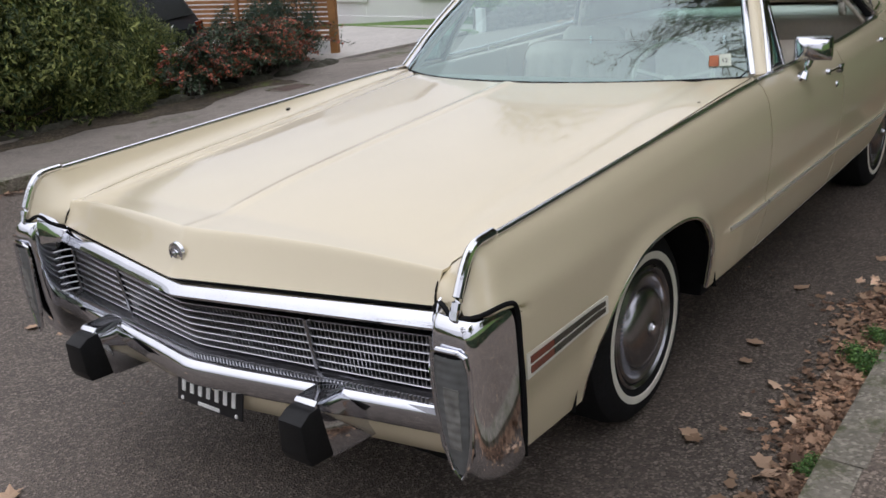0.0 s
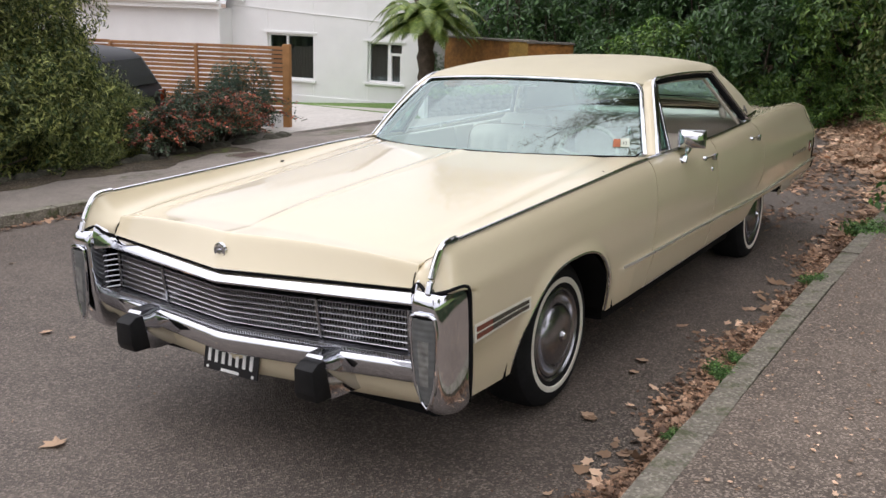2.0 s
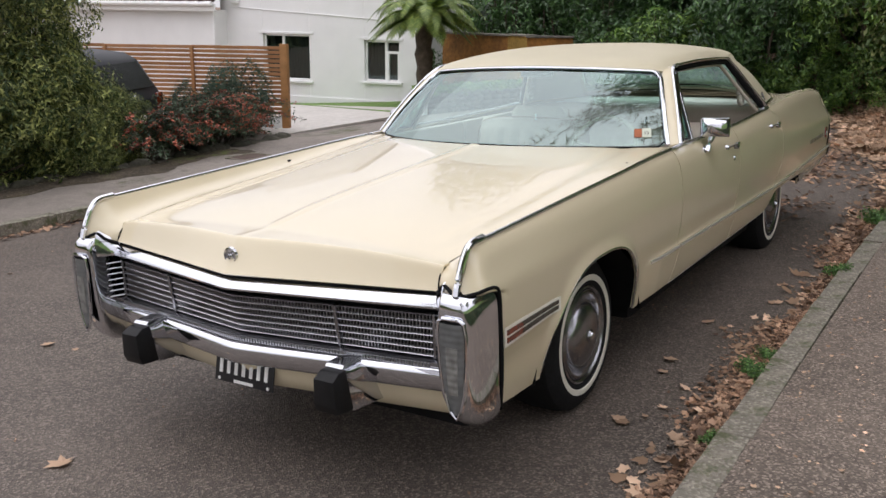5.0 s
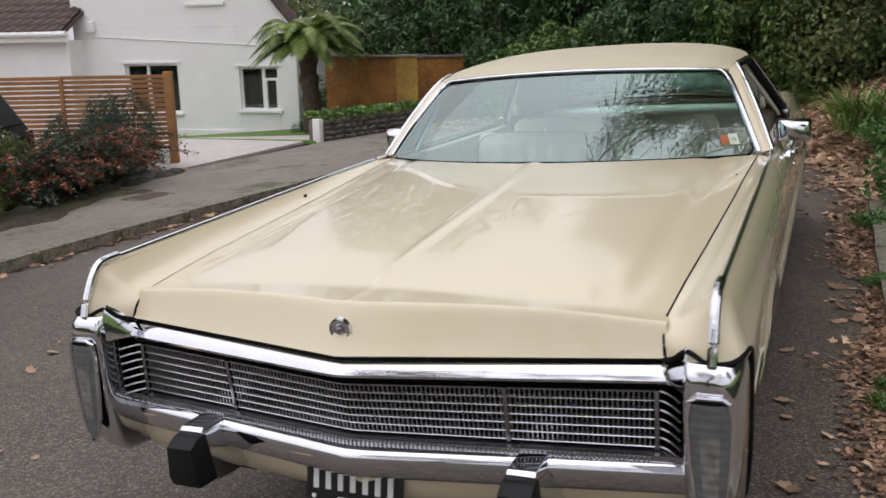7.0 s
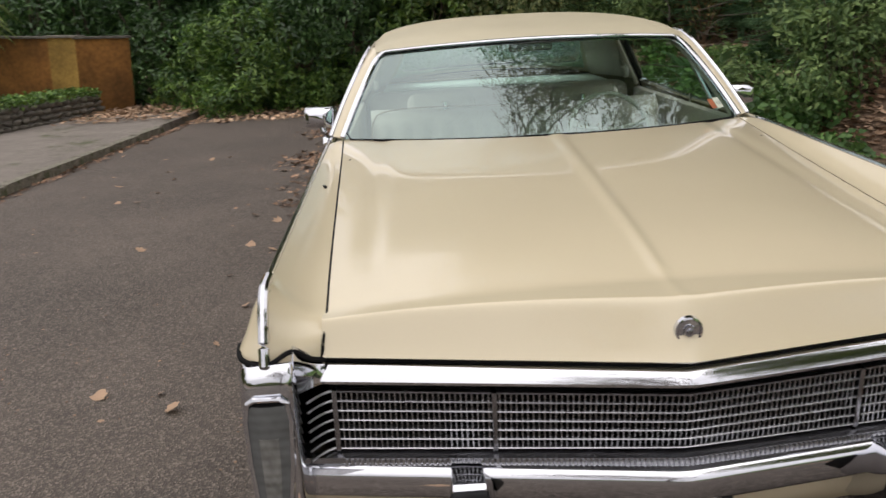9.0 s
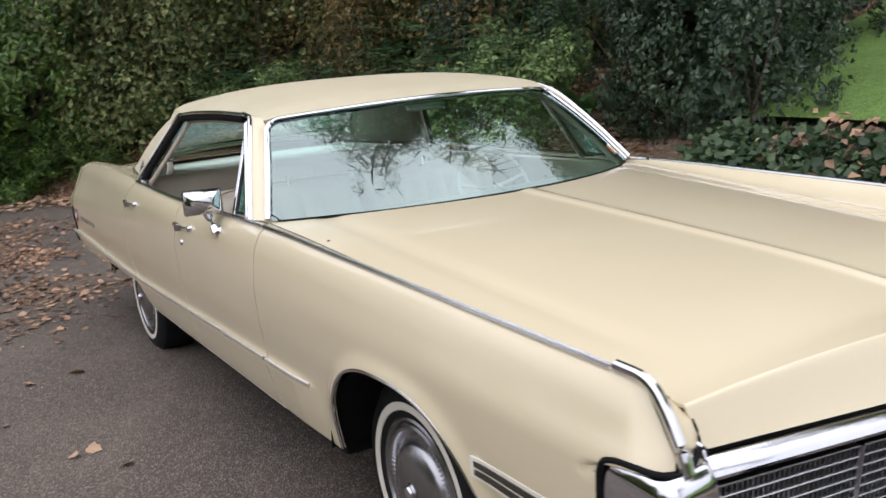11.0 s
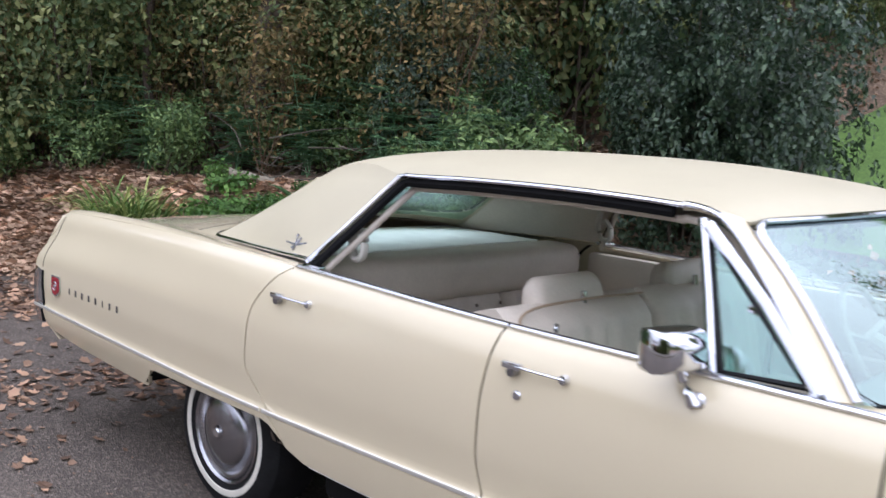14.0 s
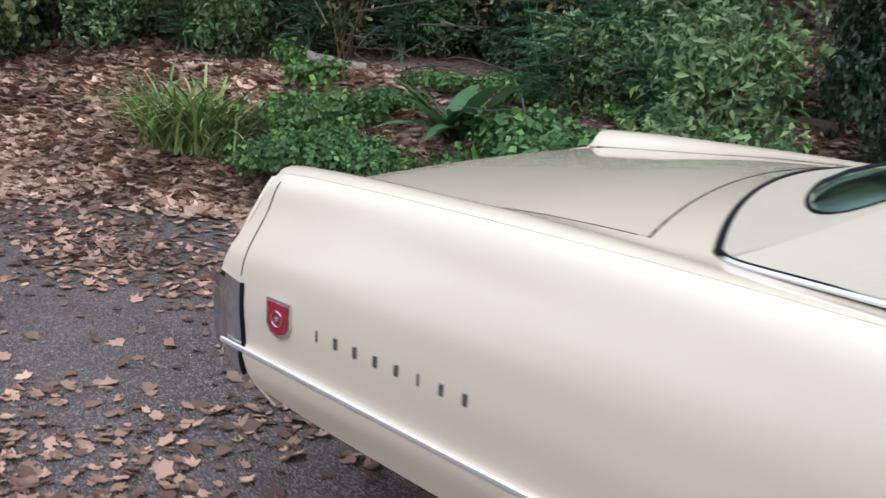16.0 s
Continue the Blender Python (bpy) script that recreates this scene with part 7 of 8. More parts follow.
def tall_tree(name, label, seed, height, mat, count, size, spread=2.6, bare=False):
    rng = np.random.default_rng(seed)
    ob = thing(name, label, "tree")
    trunk = smooth_line([(0, 0, -0.3), (rng.normal(0, 0.15), rng.normal(0, 0.15), height * 0.35), (rng.normal(0, 0.3), rng.normal(0, 0.3), height * 0.75), (rng.normal(0, 0.4), rng.normal(0, 0.4), height)], 20)
    part("trunk", tube(trunk, 0.19, sides=12, taper=np.linspace(1, 0.22, 20)), BARK, ob)
    lines, tips = [], []
    for i in range(22 if not bare else 30):
        t = rng.uniform(0.35, 0.98)
        foot = trunk[int(t * 19)]
        a = rng.uniform(0, 2 * math.pi)
        ln = spread * (1.15 - 0.6 * t) * rng.uniform(0.7, 1.2)
        tip = foot + np.array([math.cos(a) * ln, math.sin(a) * ln, rng.uniform(0.2, 1.0) * ln])
        mid = (foot + tip) / 2 + rng.normal(0, 0.2, 3) + [0, 0, 0.15]
        ln_pts = smooth_line([foot, mid, tip], 8)
        lines.append(ln_pts)
        tips.append(tip)
        for j in range(4 if not bare else 5):
            q = ln_pts[int(rng.integers(3, 8))]
            end = q + rng.normal(0, 0.6, 3) + [0, 0, 0.1 if not bare else -0.5]
            lines.append(smooth_line([q, (q + end) / 2 + rng.normal(0, 0.12, 3), end], 6))
            tips.append(end)
            if bare:
                for _ in range(4):
                    e2 = end + rng.normal(0, 0.35, 3) + [0, 0, -0.55]
                    lines.append(smooth_line([(q + end) / 2, end + rng.normal(0, 0.08, 3), e2], 5))
    part("limb", stems(lines, 0.045 if not bare else 0.028, 5), BARK if not bare else TWIG, ob)
    if count:
        tips = np.array(tips)
        pick = rng.integers(0, len(tips), count)
        pos = tips[pick] + rng.normal(0, 0.42, (count, 3))
        leaf_cloud("crown", pos, rng.normal(0, 1, (count, 3)) + [0, 0, 0.6], size, mat, ob, rng=rng, slim=0.7)
    return ob


oak = placed(tall_tree("woodland_tree", "tall woodland tree with thinning leaves", 41, 9.0, WOOD_LEAF, 13500, 0.18, 3.0), at_ground(17.5, -1.0))
for x, y, a, k in ((16.0, -5.5, 60, 1.0), (19.5, 3.0, 140, 0.8), (12.5, -9.0, 200, 1.05), (8.5, -9.5, 300, 1.0), (20.5, 8.0, 20, 0.75), (6.8, -12.5, 100, 1.05), (22.0, -3.0, 250, 1.3), (16.5, -10.5, 170, 1.5), (19.0, -7.0, 80, 1.6), (4.6, -15.5, 40, 1.0), (-6.8, -9.2, 120, 1.25)):
    again(oak, x, y, a, k)
# the trees across the road, which the glass and the hood mirror
bare = placed(tall_tree("bare_tree", "leafless tree with drooping twigs overhanging the road", 43, 9.5, None, 0, 0, 5.2, True), at_ground(7.6, -5.4))
for x, y, a, k in ((9.5, -3.6, 200, 1.05), (-11.5, 0.5, 20, 1.0)):
    again(bare, x, y, a, k)
# a limb of a great tree reaches over the road, hung with long thin shoots
hang = thing("overhanging_tree", "tall bare tree with long shoots hanging over the road", "tree")
rng = np.random.default_rng(47)
g = float(ground_z(np.array(8.6), np.array(-8.2)))
trunk = smooth_line([(8.6, -8.2, g - 0.3), (8.4, -8.0, 4.0), (7.6, -7.2, 8.0), (6.6, -6.0, 11.0)], 22)
part("trunk", tube(trunk, 0.34, sides=12, taper=np.linspace(1, 0.4, 22)), BARK, hang)
limbs, shoots = [], []
for i in range(26):
    foot = trunk[int(rng.integers(12, 22))]
    tip = np.array([rng.uniform(1.4, 8.2), rng.uniform(-4.4, 1.5), rng.uniform(8.0, 12.0)])
    ln = smooth_line([foot, (foot + tip) / 2 + rng.normal(0, 0.4, 3) + [0, 0, 0.6], tip], 14)
    limbs.append(ln)
    for j in range(95):
        q = ln[int(rng.integers(4, 14))] + rng.normal(0, 0.25, 3)
        drop = rng.uniform(0.8, 2.6)
        d = rng.normal(0, 0.22, 2)
        end = q + [d[0], d[1], -drop]
        shoots.append(smooth_line([q, q + [d[0] * 0.9, d[1] * 0.9, -drop * 0.35], end + [0, 0, drop * 0.25], end], 6))
part("limb", stems(limbs, 0.07, 6), BARK, hang)
shoot = part("shoot", stems(shoots, 0.015, 4), TWIG, hang)
shoot["kind"] = "stuff"
pts = np.concatenate([s_[1:] for s_ in shoots])
pts = pts[rng.random(len(pts)) < 0.8]
pts = np.repeat(pts, 2, 0) + rng.normal(0, 0.06, (len(pts) * 2, 3))
leaf_cloud("leaves", pts, np.tile([0.5, 0.3, 0.2], (len(pts), 1)), 0.09, WOOD_LEAF, hang, "narrow remaining leaves", rng=rng, slim=0.3)
m = 9000
tips = np.concatenate([ln[4:] for ln in limbs if ln[-1][0] > 2.4])
pts = tips[rng.integers(0, len(tips), m)] + rng.normal(0, 0.55, (m, 3))
leaf_cloud("crown", pts[pts[:, 1] < 0.7], rng.normal(0, 1, (int((pts[:, 1] < 0.7).sum()), 3)), 0.17, WOOD_LEAF, hang, "thinning crown of leaves", rng=rng, slim=0.6)
# woods that close the distance
rng = np.random.default_rng(51)
m = 62000
ang = rng.uniform(math.radians(-84), math.radians(40), m)
rad = 22 + 7 * rng.random(m) + 2.5 * np.sin(ang * 9)
h = 10.5 * rng.random(m) ** 1.55 * (1 + 0.18 * np.sin(ang * 13))
pos = np.stack([4 + rad * np.cos(ang), rad * np.sin(ang), h], 1)
far = leaf_cloud("far_woods", pos, np.stack([-np.cos(ang), -np.sin(ang), 0.4 + 0 * ang], 1), 0.27, WOOD_LEAF, rng=rng, slim=0.8)
tagged(far, "dense dim woodland behind the road", "trees", "", "stuff")
m = 24000
ang = rng.uniform(math.radians(95), math.radians(215), m)
rad = 30 + 6 * rng.random(m)
pos = np.stack([rad * np.cos(ang), rad * np.sin(ang), -1 + 4.5 * rng.random(m) ** 0.9 * (1 + 0.3 * np.sin(ang * 11))], 1)
far2 = leaf_cloud("far_hedges", pos, np.stack([-np.cos(ang), -np.sin(ang), 0.4 + 0 * ang], 1), 0.45, WOOD_LEAF, rng=rng, slim=0.8)
tagged(far2, "distant hedges and gardens down the road", "hedge", "", "stuff")

# leaning trunk, fallen log and twigs on the bank
lean = thing("leaning_trunk", "leaning bare trunk in the undergrowth", "tree")
part("trunk", tube(smooth_line([(10.16, -3.36, 1.02), (10.24, -3.24, 1.19), (10.35, -3.10, 1.34), (10.52, -2.88, 1.55), (10.66, -2.75, 2.2), (10.7, -2.8, 3.6)], 22), 0.085, sides=10, taper=np.linspace(1.1, 0.5, 22)), BARK, lean)
log = thing("fallen_log", "short pale fallen log on the bank", "log")
g = float(ground_z(np.array(8.5), np.array(-3.05)))
bm = tube(smooth_line([(8.36, -3.10, g + 0.03), (8.5, -2.94, g + 0.05), (8.70, -2.74, g + 0.09)], 9), 0.042, sides=9)
for v in bm.verts:
    v.co += noise.noise_vector(v.co * 12) * 0.02
part("wood", bm, material("dead_wood", (0.34, 0.30, 0.23), rough=0.9, vary=0.35, scale=14, bump=0.5), log)
rng = np.random.default_rng(61)
lines = []
for i in range(90):
    x, y = rng.uniform(6.0, 12.5), rng.uniform(-5.5, -2.3)
    g = float(ground_z(np.array(x), np.array(y)))
    a, ln = rng.uniform(0, 6.28), rng.uniform(0.5, 1.5)
    d = np.array([math.cos(a), math.sin(a), rng.uniform(-0.05, 0.5)]) * ln
    p0 = np.array([x, y, g + rng.uniform(0.05, 0.5)])
    lines.append(smooth_line([p0, p0 + d * 0.5 + rng.normal(0, 0.06, 3), p0 + d], 6))
tagged(part("dead_twigs", stems(lines, 0.009, 5), TWIG), "bare fallen twigs in the undergrowth", "twigs", "", "stuff")

pale = thing("dead_branches", "pale bare dead branches caught in the undergrowth", "branch")
rng = np.random.default_rng(63)
lines = []
for i in range(16):
    p0 = np.array([rng.uniform(9.6, 10.2), rng.uniform(-3.9, -3.4), rng.uniform(1.25, 1.6)])
    d = np.array([rng.uniform(-1.6, -0.6), rng.uniform(-0.7, 0.5), rng.uniform(-0.15, 0.35)]) * rng.uniform(0.6, 1.3)
    lines.append(smooth_line([p0, p0 + d * 0.5 + rng.normal(0, 0.08, 3), p0 + d], 8))
part("twig", stems(lines, 0.013, 5), material("bleached_twig", (0.36, 0.31, 0.25), rough=0.9, vary=0.2, scale=12), pale)["kind"] = "stuff"

# herbs on the bank
herb = shrub("ground_herb", "low clump of fresh green leaves", [(0, 0, 0.10, 0.34, 0.30, 0.13), (0.2, 0.15, 0.16, 0.24, 0.22, 0.14), (-0.2, 0.1, 0.13, 0.22, 0.22, 0.12)], 1500, 0.044, HERB, 71, slim=0.75, stem=8, stem_r=0.004, category="plant", holes=0.3, shell=0.7)
placed(herb, at_ground(7.7, -2.05, 0.0))
bright_herb = placed(shrub("cranesbill", "bright green clump of lobed leaves", [(0, 0, 0.12, 0.26, 0.24, 0.12), (0.14, 0.10, 0.2, 0.2, 0.18, 0.12), (-0.15, 0.05, 0.16, 0.18, 0.18, 0.12)], 360, 0.058, CRANESBILL, 76, slim=0.95, stem=14, stem_r=0.003, category="plant", holes=0.5, shell=0.8), at_ground(8.0, -2.1))
for i in range(52):
    x = rng.uniform(5.6, 8.9)
    y = float(right_edge(x)) - rng.uniform(0.3, 1.8)
    if math.hypot(x - 8.45, y + 1.45) < 0.55 or math.hypot(x - 6.95, y + 2.6) < 0.55 or math.sin(x * 3.3) * math.sin(y * 3.9 + 1) > 0.25 or (x > 8.2 and y > -1.75):
        continue
    again(herb if i % 5 < 2 else bright_herb, x, y, rng.uniform(0, 360), rng.uniform(0.45, 0.85), 0.0, 0.8)
for x, y, k in ((7.97, -1.72, 1.05), (7.6, -1.95, 1.1), (7.3, -2.05, 1.0), (7.75, -1.85, 0.9), (7.45, -2.2, 0.8)):
    again(herb, x, y, x * 200, k)
for x, y, k in ((8.0, -2.35, 0.8), (8.35, -2.5, 0.9), (7.7, -2.6, 0.7), (6.9, -2.15, 0.7), (6.55, -2.3, 0.8), (8.9, -2.8, 0.8)):
    again(bright_herb, x, y, x * 200, k)
for i in range(16):
    again(herb, rng.uniform(4.4, 6.2), -1.95 - rng.uniform(0.0, 1.2), rng.uniform(0, 360), rng.uniform(0.9, 1.7))
tall_herb = shrub("nettle_patch", "leafy undergrowth plant with paired leaflets", [(0, 0, 0.30, 0.36, 0.34, 0.32), (0.25, 0.1, 0.5, 0.28, 0.26, 0.28), (-0.2, -0.1, 0.55, 0.26, 0.26, 0.3)], 2300, 0.062, leaf_material("elder_leaf", (0.060, 0.105, 0.036), (0.22, 0.30, 0.11), 0.5, 0.3), 72, slim=0.42, stem=16, stem_r=0.006, category="plant", holes=0.6, shell=0.9)
placed(tall_herb, at_ground(6.3, -3.5))
for x, y in ((8.3, -3.9), (9.7, -2.7), (10.9, -2.1), (11.8, -1.6), (12.6, -0.7), (6.0, -4.1), (9.2, -3.6), (10.2, -2.9), (11.4, -2.6), (5.2, -3.4), (5.0, -2.6)):
    again(tall_herb, x, y, rng.uniform(0, 360), rng.uniform(0.8, 1.35))
for x, y, k in ((0.6, -1.44, 0.28), (0.85, -1.45, 0.22), (2.6, -1.43, 0.3), (4.3, -1.5, 0.5), (-0.2, -1.45, 0.16)):
    again(herb, x, y, x * 70, k)


def sapling(name, label, mat, stems_n, height, seed):
    """Upright shoots with long leaves of paired leaflets."""
    rng = np.random.default_rng(seed)
    ob = thing(name, label, "plant")
    lines, pts, nrm = [], [], []
    bm = bmesh.new()
    for i in range(stems_n):
        h = height * rng.uniform(0.55, 1.1)
        lean = rng.normal(0, 0.22, 2)
        shoot_ = smooth_line([(rng.normal(0, 0.05), rng.normal(0, 0.05), -0.03), (lean[0] * 0.4, lean[1] * 0.4, h * 0.5), (lean[0], lean[1], h)], 9)
        tube(shoot_, 0.008, bm, sides=5, taper=np.linspace(1, 0.4, 9))
        for j in range(2, 9):
            for side in range(2):
                a = rng.uniform(0, 2 * math.pi)
                ln = rng.uniform(0.20, 0.34)
                d = np.array([math.cos(a), math.sin(a), rng.uniform(-0.1, 0.45)])
                d /= np.linalg.norm(d)
                cross = np.array([-d[1], d[0], 0.0])
                rib = [shoot_[j] + d * ln * t + np.array([0, 0, -0.22 * ln * t * t]) for t in np.linspace(0, 1, 6)]
                tube(rib, 0.0025, bm, sides=3)
                for q, t in zip(rib[1:], np.linspace(0.2, 1, 5)):
                    for sg in ((1, -1) if t < 0.99 else (0,)):
                        w = 0.085 * (1.1 - 0.35 * t)
                        way = cross * sg * 0.9 + d * (0.45 if sg else 1.0)
                        way /= np.linalg.norm(way)
                        tip = q + way * w + np.array([0, 0, -0.15 * w])
                        wide = np.cross(way, [0, 0, 1]) * w * 0.21
                        mid = q + way * w * 0.5 + np.array([0, 0, 0.006])
                        vs = [bm.verts.new(p) for p in (q, mid + wide, tip, mid - wide)]
                        bm.faces.new(vs)
    part("foliage", bm, mat, ob, smooth=False)["kind"] = "stuff"
    return ob


ELDER = leaf_material("elder_sapling_leaf", (0.060, 0.12, 0.058), (0.17, 0.28, 0.14), 0.5, 0.3)
elder = placed(sapling("elder_sapling", "young elder with long leaves of paired leaflets", ELDER, 9, 0.95, 73), at_ground(6.25, -3.75))
for x, y, a, k in ((6.75, -4.2, 80, 1.05), (5.75, -3.3, 150, 0.8), (7.2, -3.9, 220, 1.1), (6.6, -3.2, 300, 0.75), (7.9, -4.3, 20, 1.25), (9.2, -3.2, 130, 1.0), (10.2, -2.6, 250, 1.05), (11.0, -2.2, 40, 1.2), (8.5, -3.6, 330, 1.15), (5.2, -2.7, 200, 0.6)):
    again(elder, x, y, a, k)


def blades(name, label, mat, n, length, width, droop, seed, spread, upright=0.6):
    """A tuft of long arching blades."""
    rng = np.random.default_rng(seed)
    ob = thing(name, label, "plant")
    per = 1 if n <= 40 else max(6, n // 24)
    for i in range(n):
        if i % per == 0:
            bm = bmesh.new()
        a = rng.uniform(0, 2 * math.pi)
        ln = length * rng.uniform(0.6, 1.15)
        d = np.array([math.cos(a), math.sin(a), 0])
        s = np.array([-d[1], d[0], 0]) * width * rng.uniform(0.7, 1.2)
        foot = rng.normal(0, spread, 3) * [1, 1, 0]
        up = rng.uniform(upright, min(1.0, upright + 0.5))
        prev = None
        for t in np.linspace(0, 1, 7):
            p = foot + d * ln * t * (0.45 + 0.5 * (1 - up)) + np.array([0, 0, ln * (up * t - droop * t * t)])
            w = s * (0.5 + 1.2 * t) * (1 - t) ** 0.7 if width < 0.03 else s * math.sin(math.pi * min(0.98, t * 0.9 + 0.08))
            cur = [bm.verts.new(p - w), bm.verts.new(p + [0, 0, -0.15 * float(np.linalg.norm(w))]), bm.verts.new(p + w)]
            if prev:
                bm.faces.new((prev[0], prev[1], cur[1], cur[0]))
                bm.faces.new((prev[1], prev[2], cur[2], cur[1]))
            prev = cur
        if i % per == per - 1 or i == n - 1:
            part("leaf" if per == 1 else "shoot", bm, mat, ob, smooth=True, angle=80)
    return ob


placed(blades("grass_tuft", "arching tuft of yellow-edged grass", GRASSY, 330, 1.15, 0.016, 0.52, 81, 0.16, 0.68), at_ground(8.50, -1.50, 0.02))
broad = placed(blades("broadleaf_plant", "rosette of long broad green leaves", BROADLEAF, 34, 0.85, 0.080, 0.36, 82, 0.06, 0.34), at_ground(6.93, -2.60, 0.05))
again(broad, 5.4, -4.4, 70, 0.8)
tuft = blades("fern_tuft", "soft green tuft of fern by the kerb", HERB, 60, 0.5, 0.02, 0.5, 83, 0.08, 0.45)
placed(tuft, at_ground(4.75, -2.15, 0.02))
for x, y, k in ((4.5, -2.6, 1.2), (5.2, -2.3, 1.0), (5.8, -2.6, 1.2), (4.2, -3.0, 1.1), (3.6, -3.3, 0.9)):
    again(tuft, x, y, x * 90, k)

# path with log steps between the shrubs
steps = thing("path_steps", "earth path with worn log risers", "steps", kind="structure")
for i in range(5):
    x, y = 5.30 + 0.40 * i, -4.25 - 0.80 * i
    g = float(ground_z(np.array(x), np.array(y)))
    part("riser", tube(smooth_line([(x - 0.5, y - 0.05, g + 0.015), (x, y, g + 0.03), (x + 0.5, y - 0.02, g + 0.015)], 8), 0.045, sides=8), BARK, steps)
# ivy bank and garden lawn behind the footway
rng = np.random.default_rng(91)
m = 26000
x = rng.uniform(-9, 3.3, m)
y = rng.uniform(-4.6, -3.15, m)
z = ground_z(x, y) + 0.42 * np.sin(np.clip((-3.1 - y) / 1.5, 0, 1) * math.pi) ** 0.6 * rng.uniform(0.3, 1.0, m)
iv = leaf_cloud("ivy_bank", np.stack([x, y, z], 1), np.tile([0.0, 0.4, 0.8], (m, 1)), 0.085, leaf_material("ivy_leaf", (0.022, 0.045, 0.020), (0.075, 0.11, 0.05), 0.4, 0.4), rng=rng, slim=0.9)
tagged(iv, "ivy-covered low bank along the footway", "ivy", "", "stuff")
m = 900
x, y = rng.uniform(-9, 2.6, m), rng.uniform(-4.9, -3.1, m)
z = ground_z(x, y) + 0.40 * np.sin(np.clip((-3.1 - y) / 1.8, 0, 1) * math.pi) ** 0.6 + 0.03
lf = leaf_cloud("bank_litter", np.stack([x, y, z], 1), np.tile([0.0, 0.3, 0.9], (m, 1)), 0.085, LITTER_SHADED, rng=rng, slim=0.9)
tagged(lf, "brown leaves caught in the ivy", "leaves", "", "stuff")
X, Y = np.meshgrid(np.linspace(-26, 4.6, 54), np.linspace(-24, -5.0, 40), indexing="ij")
tagged(part("lawn_garden", grid(np.stack([X, Y, ground_z(X, Y) + 0.05 + 0.15 * np.clip(-4.5 - Y, 0, 20)], -1)), LAWN), "bright green sloping lawn", "lawn", "", "structure")

# leaf-strewn wooded slope that rises beyond the lawn
def slope_z(x, y):
    grow = np.clip((-7.2 - y) / 4, 0, 1)
    return ground_z(x, y) - 0.05 + grow * (0.08 + 0.15 * np.clip(-4.5 - y, 0, 20) + 0.62 * np.clip(x - 4.5, 0, 16) + 0.12 * np.sin(x * 2.1 + y))


X, Y = np.meshgrid(np.linspace(4.35, 20, 40), np.linspace(-30, -7.0, 50), indexing="ij")
Z = slope_z(X, Y)
solid(tagged(part("slope_beyond", grid(np.stack([X, Y, Z], -1)), EARTH), "brown leaf-covered wooded slope", "slope", "", "structure"), 0.05)
for x, y, a, k, h in ((5.35, -11.2, 40, 0.55, 1.2), (5.2, -13.2, 150, 0.85, 1.2), (6.3, -12.0, 260, 0.9, 1.2), (4.7, -16.0, 80, 1.0, 1.3)):
    x_, y_ = np.array(x), np.array(y)
    again(autumn, x, y, a, k, float(slope_z(x_, y_) - ground_z(x_, y_)) - 0.15, h)

# ---- fallen leaves ----
def lobed_leaf():
    """The outline of a lobed leaf, one unit across, curled."""
    pts = []
    for k in range(14):
        a = 2 * math.pi * k / 14
        r = (0.5, 0.34)[k % 2] * (1.0 + 0.25 * math.cos(a)) * (0.75 if k in (6, 8) else 1)
        pts.append((r * math.cos(a), r * math.sin(a)))
    return np.array(pts)


LOBES = lobed_leaf()


def litter(name, xy, size, lift, label, seed, mat=LITTER, high=0.0):
    rng = np.random.default_rng(seed)
    m = len(xy)
    verts, faces = [], []
    n = len(LOBES)
    zz = lift(xy[:, 0], xy[:, 1])
    for i in range(m):
        a, s = rng.uniform(0, 6.28), size * rng.uniform(0.45, 1.25)
        tx, ty = rng.normal(0, 0.22, 2)
        curl = rng.uniform(-0.2, 1.1)
        c, sn = math.cos(a), math.sin(a)
        p = LOBES * [1, rng.uniform(0.7, 1.0)] * rng.uniform(0.68, 1.22, (n, 1)) * s
        q = np.stack([p[:, 0] * c - p[:, 1] * sn, p[:, 0] * sn + p[:, 1] * c], 1)
        r2 = (p ** 2).sum(1) / s
        z = zz[i] + 0.004 + high * rng.random() + curl * r2 * 0.5 + q[:, 0] * tx + q[:, 1] * ty + 0.25 * s * abs(tx)
        z = np.maximum(z, zz[i] + 0.002)
        k = len(verts)
        verts.append((xy[i, 0], xy[i, 1], zz[i] + 0.004 + high * 0.5 + 0.2 * s * abs(tx)))
        verts.extend(zip(xy[i, 0] + q[:, 0], xy[i, 1] + q[:, 1], z))
        faces.extend((k, k + 1 + j, k + 1 + (j + 1) % n) for j in range(n))
    me = bpy.data.meshes.new(name)
    me.from_pydata(verts, [], faces)
    me.materials.append(mat)
    return tagged(new(name, me), label, "leaves", "", "stuff")


rng = np.random.default_rng(101)
road_z = lambda x, y: SLOPE * y + 0.001
m = 9000
x = rng.uniform(-3.5, 5.4, m)
y = -1.455 + np.abs(rng.normal(0, 0.075, m)) * (1 + 0.4 * np.sin(x * 2.3) + 0.25 * np.sin(x * 6.1 + 1))
litter("gutter_leaves", np.stack([x, y], 1), 0.036, road_z, "brown broken leaves heaped in the gutter", 1, LITTER_SHADED, high=0.012)
m = 260
x = rng.uniform(-3.5, 5.4, m)
y = -1.42 + np.abs(rng.normal(0, 0.16, m))
litter("gutter_edge_leaves", np.stack([x, y], 1), 0.075, road_z, "whole brown leaves lying by the gutter", 14, LITTER, high=0.004)
m = 9500
x = 12.6 - 8.0 * rng.random(m) ** 1.5
e = right_edge(x)
y = e + 0.35 - np.abs(rng.normal(0, 0.9, m)) + rng.normal(0, 0.12, m)
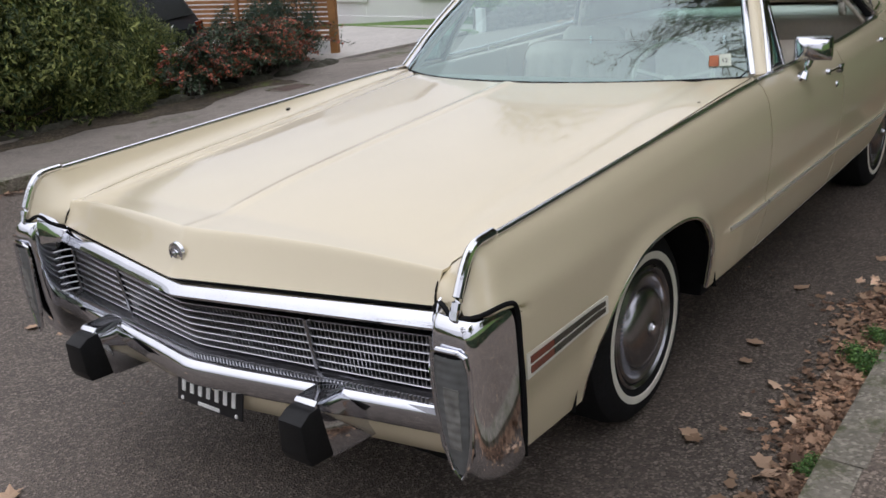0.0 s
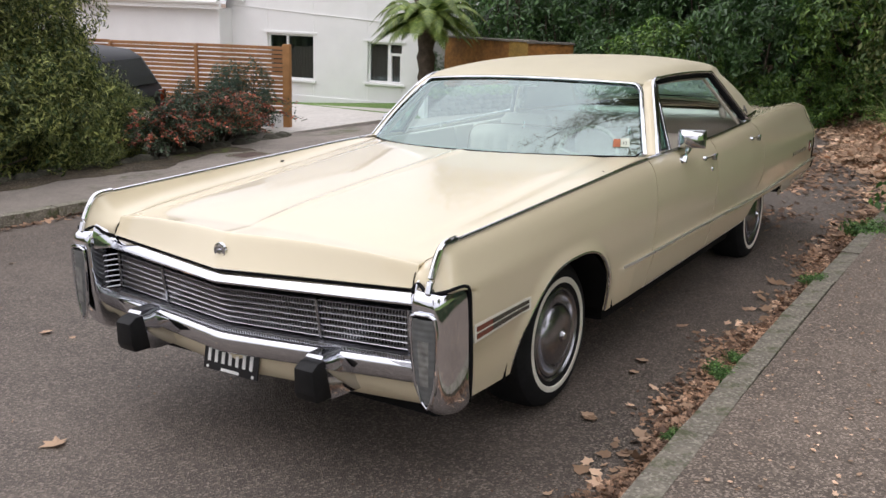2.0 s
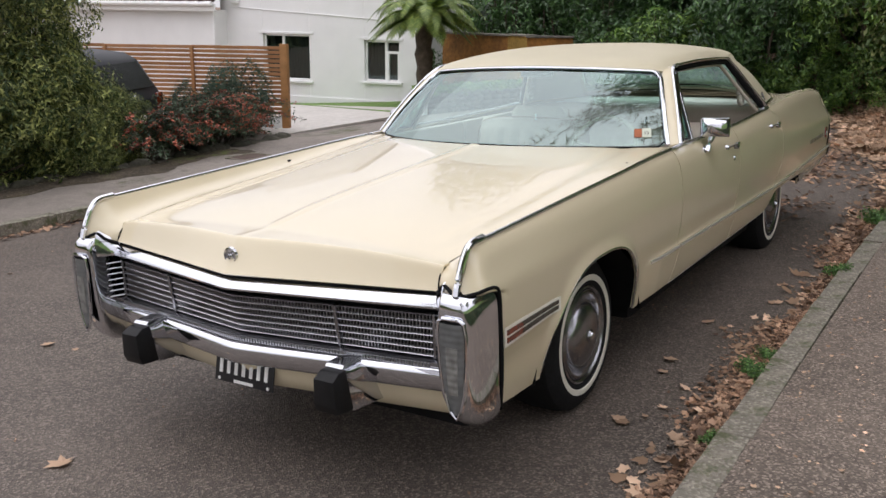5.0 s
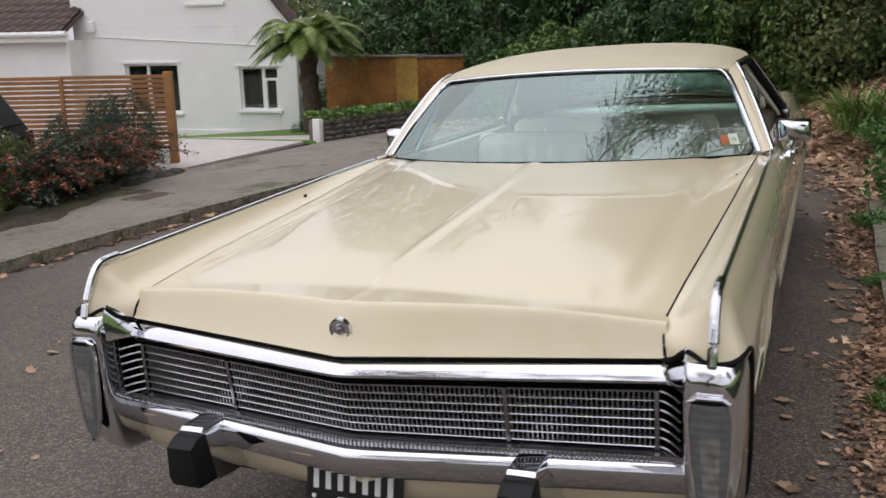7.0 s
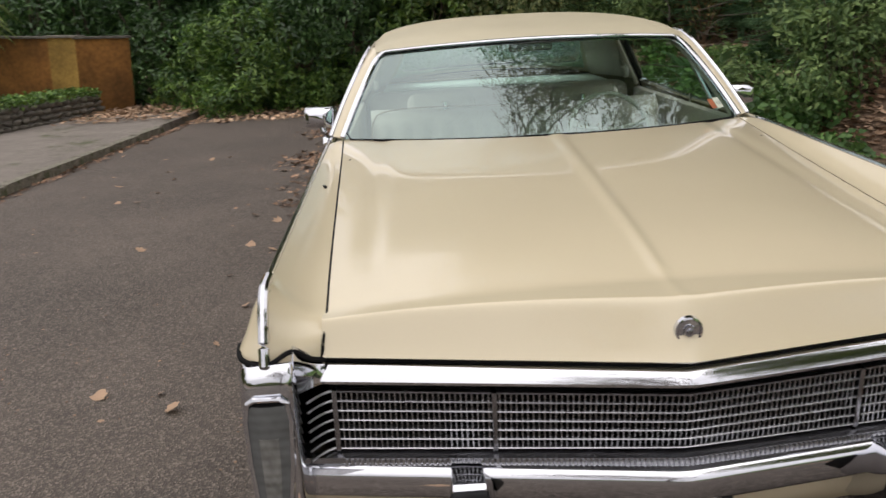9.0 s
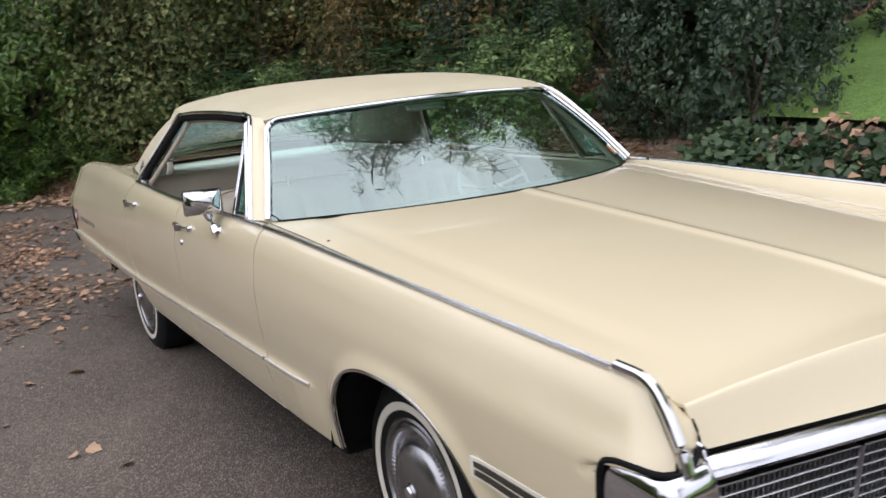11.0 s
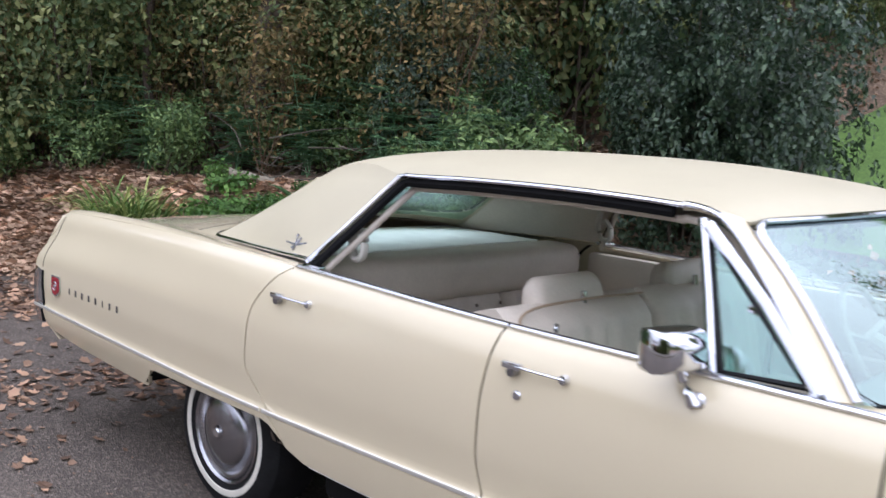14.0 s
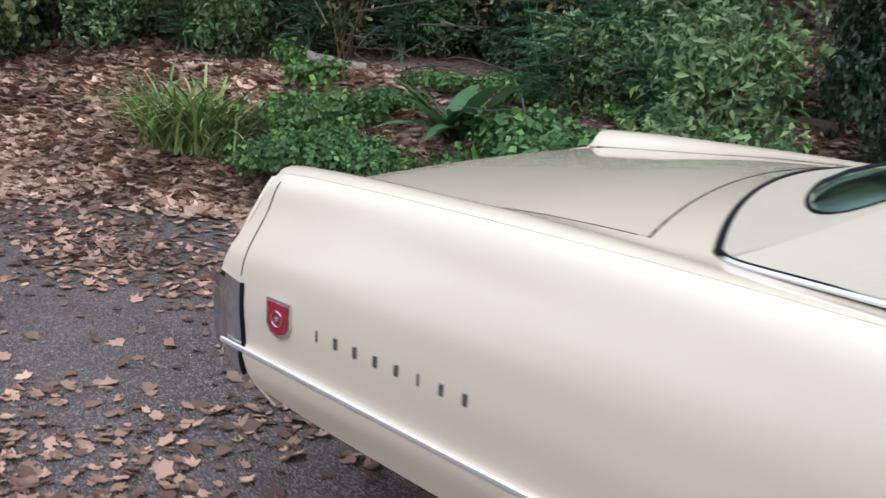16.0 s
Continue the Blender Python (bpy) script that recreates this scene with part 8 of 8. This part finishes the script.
litter("bank_leaves", np.stack([x, y], 1), 0.10, lambda x, y: np.maximum(ground_z(x, y), SLOPE * y) + 0.004, "deep brown leaf litter on the bank", 2, high=0.018)
m = 9000
x = rng.uniform(7.4, 13.2, m)
y = right_edge(x) + 0.22 + rng.normal(0, 0.08, m) - 2.3 * rng.random(m) ** 1.25
litter("slope_leaves", np.stack([x, y], 1), 0.115, lambda x, y: np.maximum(ground_z(x, y), SLOPE * y) + 0.004, "tan fallen leaves covering the slope", 12, high=0.022)
m = 6500
y = rng.uniform(-10, -3.0, m)
x = 5.45 + 0.43 * (-4.3 - y) + rng.normal(0, 0.50, m)
litter("path_leaves", np.stack([x, y], 1), 0.10, lambda x, y: ground_z(x, y) + 0.01, "brown leaves on the path", 3, high=0.02)
m = 7000
x, y = rng.uniform(4.8, 11.0, m), -4.6 - 7.0 * rng.random(m) ** 1.2
litter("wood_leaves", np.stack([x, y], 1), 0.12, lambda x, y: np.maximum(slope_z(x, y), ground_z(x, y)) + 0.01, "brown leaf litter on the wooded slope", 13, high=0.05)
m = 900
x = rng.uniform(3.3, 9.0, m)
y = right_edge(x).clip(-1.45, 9) + np.abs(rng.normal(0, 0.75, m)) * (0.6 + 0.5 * np.sin(x * 1.9 + 1))
y = np.where(x < 5, -1.43 + np.abs(rng.normal(0, 0.13, m)), y)
litter("road_edge_leaves", np.stack([x, y], 1), 0.075, road_z, "scattered leaves by the road's edge", 4, LITTER_SHADED)
m = 5200
c = rng.integers(0, 44, m)
cx, cy = rng.uniform(4.3, 10.2, 44), rng.uniform(-0.7, 1.7, 44)
x, y = cx[c] + rng.normal(0, 0.30, m) * rng.uniform(0.3, 1.5, m), cy[c] + rng.normal(0, 0.20, m)
keep = y > right_edge(x).clip(-1.45, 9) + 0.05
litter("rear_leaves", np.stack([x, y], 1)[keep], 0.064, road_z, "broken leaves in loose patches behind the car", 5, LITTER_SHADED, high=0.006)
m = 9000
x, y = rng.uniform(-3.5, 9, m), -1.4 + 6.0 * rng.random(m) ** 1.5
keep = np.sin(x * 2.1 + 1.3 * np.sin(y * 1.7)) + np.sin(y * 2.9 + x) > 0.1
litter("leaf_crumbs", np.stack([x, y], 1)[keep], 0.013, road_z, "crumbs of leaf and grit on the road", 9, LITTER_SHADED)
m = 900
x = rng.uniform(-2, 12.4, m)
y = left_kerb(x) - np.abs(rng.normal(0, 0.07, m)) - 0.01
litter("kerb_leaves", np.stack([x, y], 1), 0.06, road_z, "small leaves along the kerb", 6, LITTER_SHADED, high=0.01)
m = 2400
x, y = rng.uniform(11.2, 13.8, m), rng.uniform(-0.6, 6.2, m)
litter("corner_leaves", np.stack([x, y], 1), 0.10, lambda x, y: np.maximum(SLOPE * y + 0.11 * (y > left_kerb(x)), ground_z(x, y)) + 0.004, "leaf litter under the bushes", 7, high=0.02)
m = 1500
x, y = rng.uniform(-3, 5, m), rng.uniform(-3.2, -1.62, m)
litter("footway_leaves", np.stack([x, y], 1), 0.024, lambda x, y: SLOPE * y + KERB_H, "bits of leaf on the footway", 8)
# single leaves lying on the open road
singles = [(-0.15, -1.05), (1.26, -0.98), (0.45, -1.02), (0.62, -0.99), (-0.77, 2.04), (1.15, 1.60), (0.58, 1.73), (2.39, 1.77), (1.75, 1.565), (4.32, 0.74), (5.77, 0.71), (6.12, 0.48), (5.78, 0.74), (-1.5, 1.6), (-1.6, 0.7)]
rng = np.random.default_rng(111)
singles += [(float(rng.uniform(-2.5, 9)), float(rng.uniform(1.3, 4.4))) for _ in range(60)]
one = None
for i, (x, y) in enumerate(singles):
    if i % 5 == 0:
        ob = litter("fallen_leaf", np.array([[0.0, 0.0]]), 0.10, lambda a, b: 0 * a, "dry brown lobed leaf lying on the road", 200 + i)
        one = ob.data
        ob["kind"] = ""
        del ob["kind"]
    else:
        ob = tagged(new("fallen_leaf", one), "dry brown lobed leaf lying on the road", "leaf")
    tagged(ob, "", "leaf", "leaves on the open road")
    k = random.uniform(0.7, 1.3)
    ob.matrix_basis = pose(x, y, SLOPE * y + 0.001, -2.6, 0, random.uniform(0, 360)) @ Matrix.Diagonal((k, k, k, 1))
